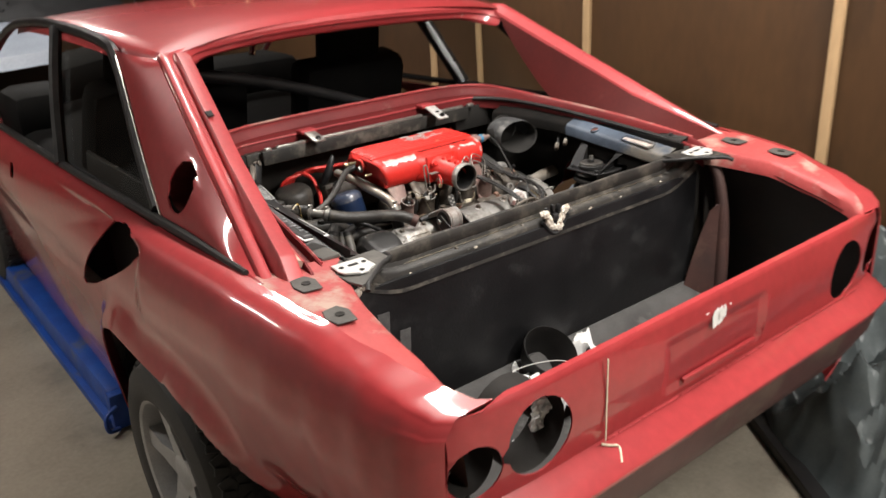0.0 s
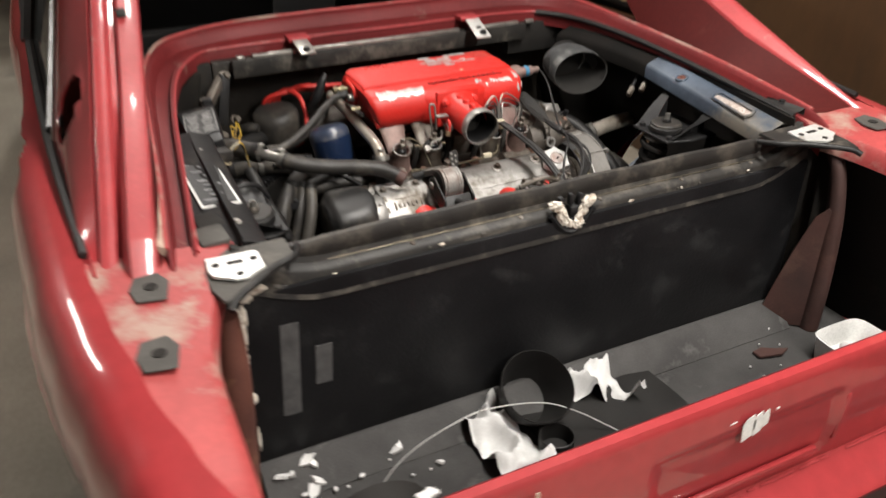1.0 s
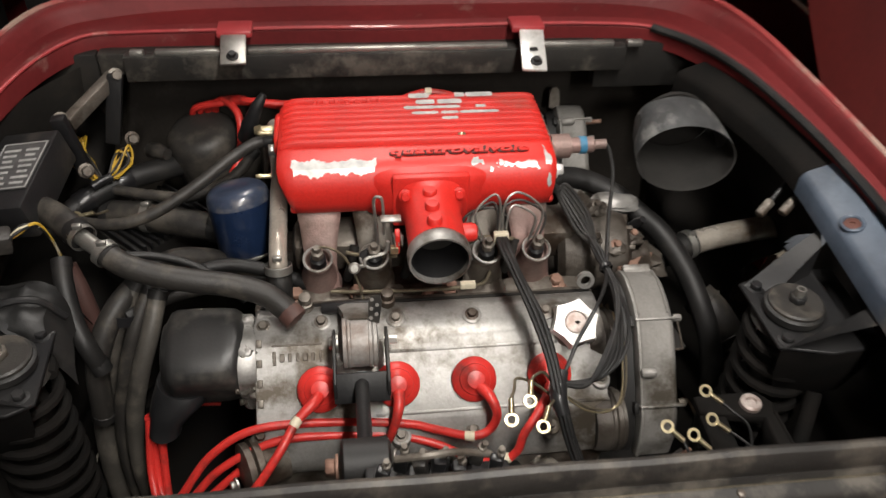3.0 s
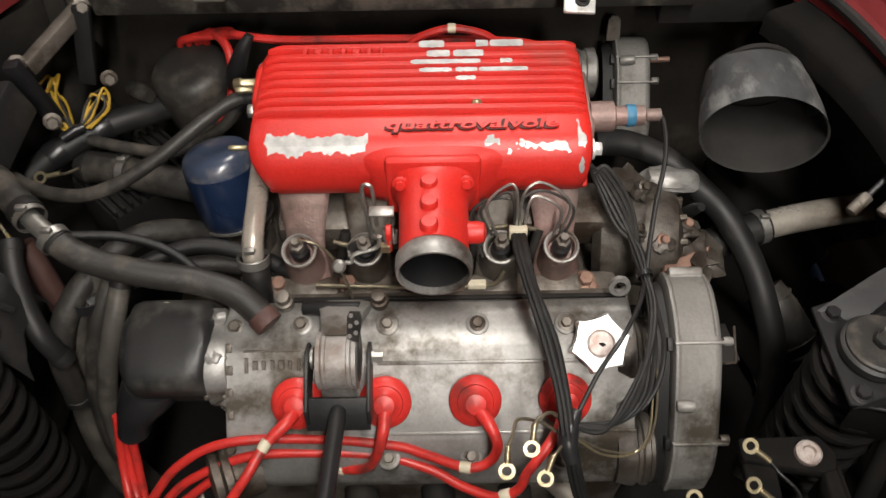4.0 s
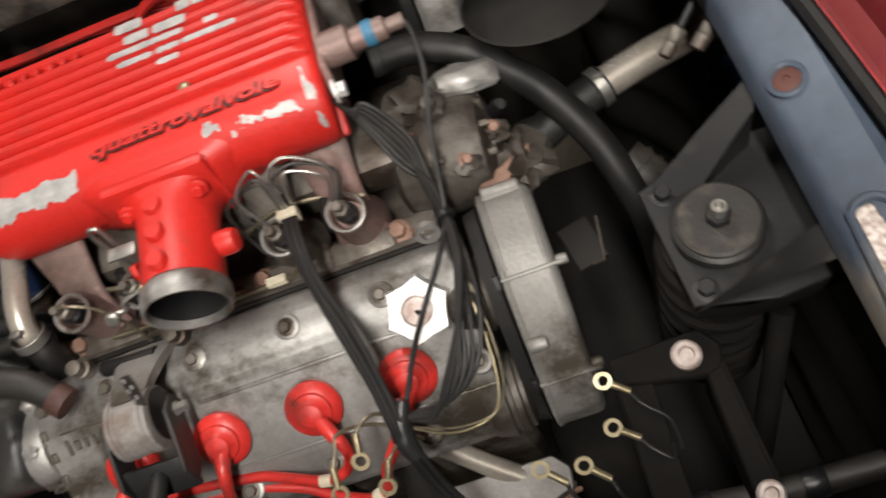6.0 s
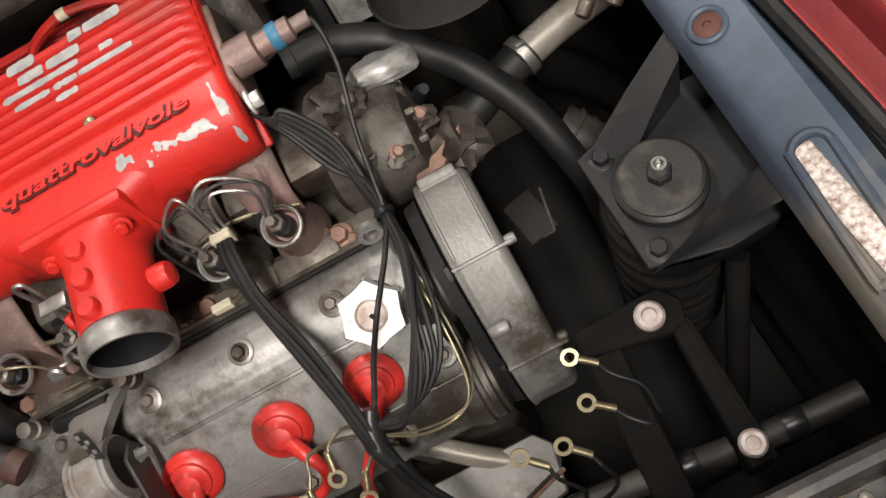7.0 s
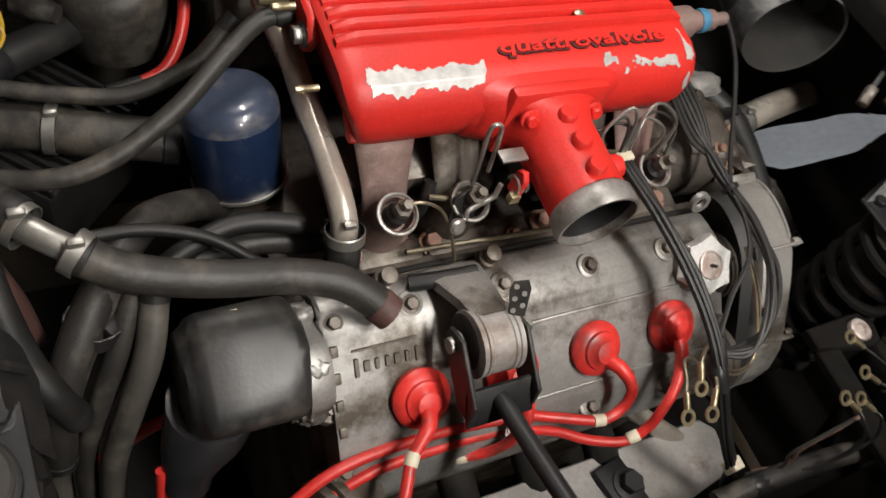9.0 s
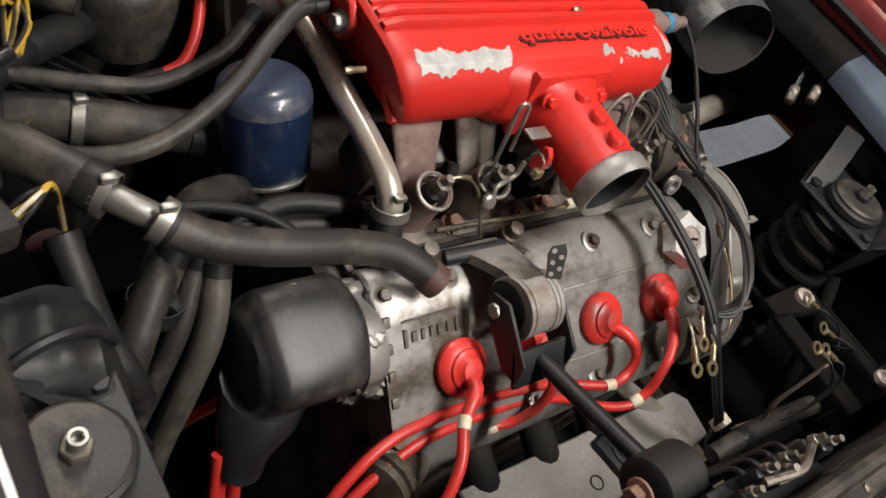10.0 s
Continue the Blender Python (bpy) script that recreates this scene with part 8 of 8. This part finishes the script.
for x, y, w, h in [(-0.0295, 0, 0.0016, 0.088), (0.0295, 0, 0.0016, 0.088), (0, -0.0432, 0.060, 0.0016), (0, 0.0432, 0.060, 0.0016)] + [(-0.014 + 0.028 * (k % 2), -0.034 + 0.0105 * (k // 2), 0.023 - 0.005 * (k % 3), 0.0042) for k in range(14)]:
    bar = box((x, y, 0.0012), (w, h, 0.0008), 0)
    bar.transform(turn)
    part("print_bar", bar, PRINT_PALE, pl)
arms = thing("hinge_stay", (-0.46, 0.68, 0.80), "grey bolted lid stay bracket", "bracket")
part("upper_arm", box((-0.468, 0.712, 0.895), (0.016, 0.105, 0.022), 0.003, (14, 0, -30)), ALLOY_DARK, arms, "dusty grey arm")
part("lower_arm", box((-0.448, 0.735, 0.865), (0.022, 0.014, 0.11), 0.003, (-8, 12, 0)), BLACK_STEEL, arms)
part("side_arm", box((-0.492, 0.655, 0.855), (0.020, 0.016, 0.10), 0.003, (6, -8, 0)), BLACK_STEEL, arms)
for c in ((-0.437, 0.745, 0.915), (-0.500, 0.664, 0.892), (-0.478, 0.640, 0.822), (-0.43, 0.725, 0.82)):
    part("bolt", bolt_head(c, (0.4, -0.8, 0.4), 0.0075, 0.012), ALLOY_DARK, arms)
yel = thing("yellow_wiring", (-0.46, 0.66, 0.77), "loose bunch of yellow and white wires with plugs", "wiring")
random.seed(3)
for k in range(6):
    j = lambda a: random.uniform(-a, a)
    wire([(-0.470 + j(0.008), 0.645 + j(0.01), 0.796), (-0.508 + j(0.012), 0.680 + j(0.014), 0.808 + j(0.01)), (-0.510 + j(0.012), 0.722 + j(0.016), 0.818 + j(0.014)), (-0.496 + j(0.008), 0.700 + j(0.012), 0.806 + j(0.01)), (-0.466 + j(0.006), 0.652, 0.797 + j(0.006))], 0.0018, YELLOW if k % 3 else RUBBER_GREY, yel, label="yellow wire" if k % 3 else "black wire")
for k in range(5):
    j = lambda a: random.uniform(-a, a)
    wire([(-0.458 + j(0.004), 0.654, 0.798), (-0.448 + j(0.006), 0.680 + j(0.01), 0.806 + j(0.008)), (-0.438 + j(0.008), 0.708 + j(0.01), 0.812 + j(0.01)), (-0.434 + j(0.006), 0.696 + j(0.01), 0.800 + j(0.008)), (-0.450 + j(0.006), 0.656, 0.796)], 0.0018, YELLOW if k % 3 else RUBBER_GREY, yel, label="yellow wire" if k % 3 else "black wire")
part("taped_end", tube([(-0.476, 0.640, 0.794), (-0.464, 0.648, 0.798), (-0.452, 0.656, 0.799)], 0.0065, 10), PLASTIC, yel)
part("plug", tube([(-0.412, 0.745, 0.785), (-0.398, 0.730, 0.792), (-0.382, 0.718, 0.794)], [0.012, 0.013, 0.009], 10), RUBBER_GREY, yel, "grey plug")
terminal((-0.486, 0.575, 0.790), (0.8, 0.2, 0), [(-0.46, 0.585, 0.786), (-0.45, 0.60, 0.78)], yel, 0.008)
loomk = thing("loom_trunk", (-0.42, 0.62, 0.72), "thick black wiring trunk", "wiring")
part("sleeve", tube([(-0.545, 0.600, 0.745), (-0.493, 0.640, 0.768), (-0.443, 0.680, 0.774), (-0.393, 0.714, 0.770), (-0.350, 0.752, 0.755)], 0.017, 12), RUBBER, loomk)
for c, d in (((-0.493, 0.640, 0.768), (0.1, 0.08, 0.028)), ((-0.443, 0.680, 0.774), (0.1, 0.074, 0.002))):
    part("tape_wrap", lathe([(0.0175, -0.011), (0.0182, -0.009), (0.0182, 0.009), (0.0175, 0.011)], c, d, 16, cap=False), PLASTIC, loomk, "shiny black tape wrap")
rad = thing("ribbed_box", (-0.38, 0.57, 0.55), "black ribbed box in the shade beside the oil filter", "heat sink")
part("core", box((-0.410, 0.660, 0.665), (0.140, 0.115, 0.10), 0.006, (0, 0, 45)), BAY, rad)
for k in range(12):
    c = Vector((-0.410, 0.660, 0.718)) + Matrix.Rotation(radians(45), 3, "Z") @ Vector((-0.064 + 0.0116 * k, 0, 0))
    part("fin", box(c, (0.0045, 0.112, 0.012), 0.001, (0, 0, 45)), BLACK_STEEL, rad)
cn = thing("wiring_plug", (-0.53, 0.42, 0.87), "grey multi-way plug with yellow and grey wires", "connector")
part("shell", box((-0.528, 0.425, 0.872), (0.044, 0.030, 0.024), 0.004, (0, 10, 20)), RUBBER_GREY, cn, "grey plug shell")
for k in range(5):
    wire([(-0.508, 0.426 + 0.004 * k - 0.008, 0.875), (-0.495, 0.434 + 0.003 * k - 0.008, 0.884 - 0.004 * (k % 2)), (-0.480, 0.446, 0.876 + 0.004 * (k % 2)), (-0.472, 0.452, 0.848), (-0.468, 0.45, 0.82)], 0.0018, YELLOW if k in (1, 3) else (BLACK_STEEL if k != 2 else LABEL), cn, label="yellow wire" if k in (1, 3) else "")
hump = thing("turret_brace", (-0.50, 0.37, 0.74), "crumpled black cover strapped over the turret brace", "cover")
shell = []
for i in range(22):
    y = 0.336 + 0.092 * i / 21
    z0 = lerp_at([(0.336, 0.770), (0.345, 0.800), (0.362, 0.818), (0.392, 0.822), (0.415, 0.812), (0.428, 0.775)], y)
    row = []
    for k in range(17):
        x = -0.557 + 0.107 * k / 16
        z = z0 + lerp_at([(-0.557, -0.03), (-0.545, -0.004), (-0.530, 0.0), (-0.495, 0.004), (-0.470, -0.008), (-0.458, -0.030), (-0.450, -0.055)], x)
        q = Vector((x, y, z)) * 34
        row.append((x + 0.004 * noise.noise(q), y + 0.003 * noise.noise(q + Vector((5, 1, 0))), z + 0.007 * noise.noise(q * 0.8) + 0.003 * noise.noise(q * 2.3)))
    shell.append(row)
part("pressing", loft(shell), RUBBER, hump, "crumpled black cover")
part("strap", tube([(-0.548, 0.350, 0.806), (-0.515, 0.362, 0.829), (-0.478, 0.372, 0.824), (-0.455, 0.378, 0.790)], 0.0045, 8), BLACK_STEEL, hump, "thin black strap")
part("tie_wrap", lathe([(0.022, -0.007), (0.0235, -0.007), (0.0235, 0.007), (0.022, 0.007)], (-0.405, 0.425, 0.745), (0.1, 0.2, 1), 16, cap=False), PLASTIC, hump)
low_red = thing("battery_cable", (-0.40, 0.38, 0.55), "dull red cable low in the bay", "cable")
part("cable_wall", tube([(-0.43, 0.37, 0.57), (-0.385, 0.382, 0.595), (-0.345, 0.388, 0.604), (-0.30, 0.39, 0.60)], 0.006, 10), RED_WIRE, low_red)
part("copper_pipe", tube([(-0.475, 0.47, 0.79), (-0.462, 0.455, 0.75), (-0.455, 0.445, 0.70)], 0.014, 10), DARK_PRIMER, thing("rusty_pipe", (-0.465, 0.45, 0.70), "short rusty pipe stub", "pipe"))

# ---- in the boot ----
for x0, x1, z0, z1 in ((-0.548, -0.518, 0.570, 0.750), (-0.492, -0.464, 0.617, 0.694)):
    part("tape_strip", box(((x0 + x1) / 2, 0.0232, (z0 + z1) / 2), (x1 - x0, 0.0012, z1 - z0), 0, (0, 3, 0)), TAPE, boot, "dull silver tape strip")
FLOOR = 0.4355


def rag(pts, seed, lift=0.03, n=26):
    """A crumpled cloth: a sheet between four corners with sharp folds."""
    a, b2, c, d = [Vector((*p, 0)) for p in pts]
    rows = []
    for i in range(n):
        row = []
        for j in range(n):
            u, v = i / (n - 1), j / (n - 1)
            p = (a * (1 - u) + b2 * u) * (1 - v) + (d * (1 - u) + c * u) * v
            q = Vector((p.x * 11, p.y * 11, seed))
            h = (1 - abs(noise.noise(q)) * 2.0) ** 2 * lift * 0.9 + abs(noise.noise(q * 2.6)) * lift * 0.5
            p.x += 0.012 * noise.noise(q * 1.3)
            p.y += 0.012 * noise.noise(q * 1.7 + Vector((4, 0, 0)))
            row.append((p.x, p.y, FLOOR + 0.004 + h))
        rows.append(row)
    return thicken(loft(rows), 0.0012)


solo("rag", rag([(-0.045, 0.012), (0.086, 0.014), (0.112, -0.095), (-0.030, -0.030)], 2.0, 0.060), CLOTH, "crumpled white cloth rag on the boot floor", "rag", "rags in the boot", angle=70)
solo("rag", rag([(-0.238, 0.014), (-0.160, 0.016), (-0.132, -0.200), (-0.240, -0.195)], 7.0, 0.050), CLOTH, "twisted white cloth rag beside the black collar", "rag", "rags in the boot", angle=70)
collar = thing("plastic_collar", (-0.07, -0.03, FLOOR), "black plastic collar and flap lying on the boot floor", "collar")
part("ring", lathe([(0.045, -0.034), (0.060, 0.0), (0.067, 0.030), (0.070, 0.052), (0.068, 0.054), (0.065, 0.048), (0.057, 0.002), (0.042, -0.033)], (-0.107, -0.0275, FLOOR + 0.053), (-0.02, -0.55, 0.83), 40, cap=False), CARDBOARD, collar, "open black plastic ring")
part("flap", loft([[(x, y, FLOOR + 0.004 + 0.006 * math.sin(x * 20 + y * 14) + 0.006) for y in (-0.20, -0.16, -0.10, -0.05, -0.02)] for x in (-0.13, -0.08, -0.02, 0.05, 0.12, 0.18)]), CARDBOARD, collar)
part("cup", lathe([(0.030, 0.0), (0.032, 0.035), (0.030, 0.036), (0.027, 0.004)], (-0.115, -0.135, FLOOR + 0.012), (0, 0, 1), 20), CARDBOARD, collar)
tray = thing("plastic_tub", (0.585, -0.172, FLOOR), "small white plastic tub on the boot floor", "tub")
tw = []
for k, z in ((0.90, 0.0), (1.0, 0.075), (1.03, 0.078), (1.0, 0.080), (0.95, 0.074), (0.86, 0.005)):
    ring = []
    for i in range(28):
        a = 2 * math.pi * i / 28
        ca, sa = math.cos(a), math.sin(a)
        ring.append((0.585 + 0.070 * k * math.copysign(abs(ca) ** 0.45, ca), -0.172 + 0.052 * k * math.copysign(abs(sa) ** 0.45, sa), FLOOR + 0.002 + z * 0.72))
    tw.append(ring)
part("tub_wall", loft(tw, closed=True, cap=True), WHITE, tray)
part("tape_roll", lathe([(0.020, -0.013), (0.020, 0.013), (0.012, 0.013), (0.012, -0.013), (0.020, -0.013)], (0.572, -0.178, FLOOR + 0.030), (0.6, 0.5, 0.5), 22, cap=False), CLOTH, tray, "white tape roll in the tub")
part("oily_scrap", lump((0.606, -0.182, FLOOR + 0.022), (0.018, 0.014, 0.010), 5.5, 0.5, 2.0), BAY, tray, "dark oily scrap in the tub")
cable = thing("wire_hoop", (-0.45, -0.08, FLOOR), "thin pale control cable arched over the boot floor", "cable")
part("cable_wall", tube([(-0.440, -0.085, FLOOR + 0.003), (-0.400, -0.080, FLOOR + 0.048), (-0.355, -0.080, FLOOR + 0.078), (-0.290, -0.080, FLOOR + 0.100), (-0.226, -0.080, FLOOR + 0.107), (-0.121, -0.085, FLOOR + 0.085), (-0.05, -0.10, FLOOR + 0.050), (0.025, -0.140, FLOOR + 0.003)], 0.0013, 8), PLATED, cable)
part("cable_end", lathe([(0.006, 0), (0.006, 0.02), (0.003, 0.024)], (-0.452, -0.088, FLOOR + 0.006), (0.8, 0.2, 0.1), 10), PLASTIC, cable)
part("black_tube", tube([(-0.54, -0.16, FLOOR + 0.01), (-0.52, -0.13, FLOOR + 0.03), (-0.46, -0.135, FLOOR + 0.03), (-0.40, -0.17, FLOOR + 0.012)], 0.005, 8), RUBBER, thing("rubber_tube", (-0.48, -0.15, FLOOR), "short black rubber tube on the boot floor", "tube"))
tool = thing("metal_clip", (0.46, -0.09, FLOOR), "rusty metal clip lying on the boot floor", "clip")
part("plate", prism([(-0.03, -0.012), (0.02, -0.015), (0.045, 0.0), (0.01, 0.006), (-0.01, 0.016), (-0.035, 0.008)], (0.452, -0.085, FLOOR + 0.003), (1, -0.2, 0), (0.2, 1, 0), 0.006, 0.001), DARK_PRIMER, tool)
random.seed(17)
crumb = bm_new()
for k in range(40):
    near = k < 18
    x = random.uniform(-0.56, -0.34) if near else random.uniform(-0.34, 0.52)
    y = random.uniform(-0.20, 0.0) if near else random.uniform(-0.30, 0.0)
    w = random.uniform(0.002, 0.006 if near else 0.0035)
    zf = FLOOR + 0.003 + (0.012 * max(0, (y + 0.085) / 0.11) if y > -0.085 else 0)
    prism([(-w, -w * 0.4), (w * 0.3, -w * 0.7), (w, 0.1 * w), (w * 0.2, w * 0.8), (-w * 0.7, w * 0.4)], (x, y, zf), (math.cos(k), math.sin(k), 0.2), (-math.sin(k), math.cos(k), 0.1), 0.003, 0, crumb)
for k, (x, y, w) in enumerate(((-0.526, 0.006, 0.016), (-0.520, 0.0, 0.011), (-0.575, -0.004, 0.016), (-0.560, -0.006, 0.012), (-0.527, -0.030, 0.019), (-0.520, -0.022, 0.014), (-0.598, -0.030, 0.014), (-0.374, -0.018, 0.014), (-0.366, -0.014, 0.010), (-0.31, -0.066, 0.008), (-0.545, -0.075, 0.007))):
    zf = FLOOR + 0.004 + max(0.0, min(0.05, (y + 0.032) * 0.98))
    prism([(-w, -w * 0.3), (-w * 0.2, -w * 0.55), (w * 0.4, -w * 0.3), (w, 0.15 * w), (w * 0.3, w * 0.35), (0, w * 0.7), (-w * 0.6, w * 0.3)], (x, y, zf), (math.cos(k * 1.7), math.sin(k * 1.7), 0.35), (-math.sin(k * 1.7), math.cos(k * 1.7), 0.3), 0.005, 0, crumb)
solo("foam_litter", crumb, CLOTH, "scattered crumbs of pale foam on the boot lining", "litter", kind="stuff")
for hx, hz, r in HOLES:
    if hx < 0:
        lampb = part("lamp_pocket", lathe([(r * 1.05, 0.09), (r * 1.05, 0.012)], (CX + hx, rear_corner_y(hx), hz), (0, 1, 0), 24, cap=False), BAY, tail, "dark inside of a lamp hole")
for k, (x, y, z, w) in enumerate([(-0.495, -0.385, 0.742, 0.026), (-0.478, -0.395, 0.700, 0.022), (-0.476, -0.385, 0.662, 0.020), (-0.645, -0.345, 0.715, 0.017), (-0.690, -0.34, 0.648, 0.014), (-0.650, -0.36, 0.640, 0.012)]):
    part("wadding", lump((x, y, z), (w, 0.012, w * 0.8), k * 2.3, 0.7, 1.8), CLOTH, tail, "scrap of white wadding in a lamp hole")
part("loose_wire", tube([(-0.70, -0.335, 0.645), (-0.68, -0.36, 0.632), (-0.655, -0.362, 0.648), (-0.64, -0.35, 0.70)], 0.002, 6), WHITE, tail)
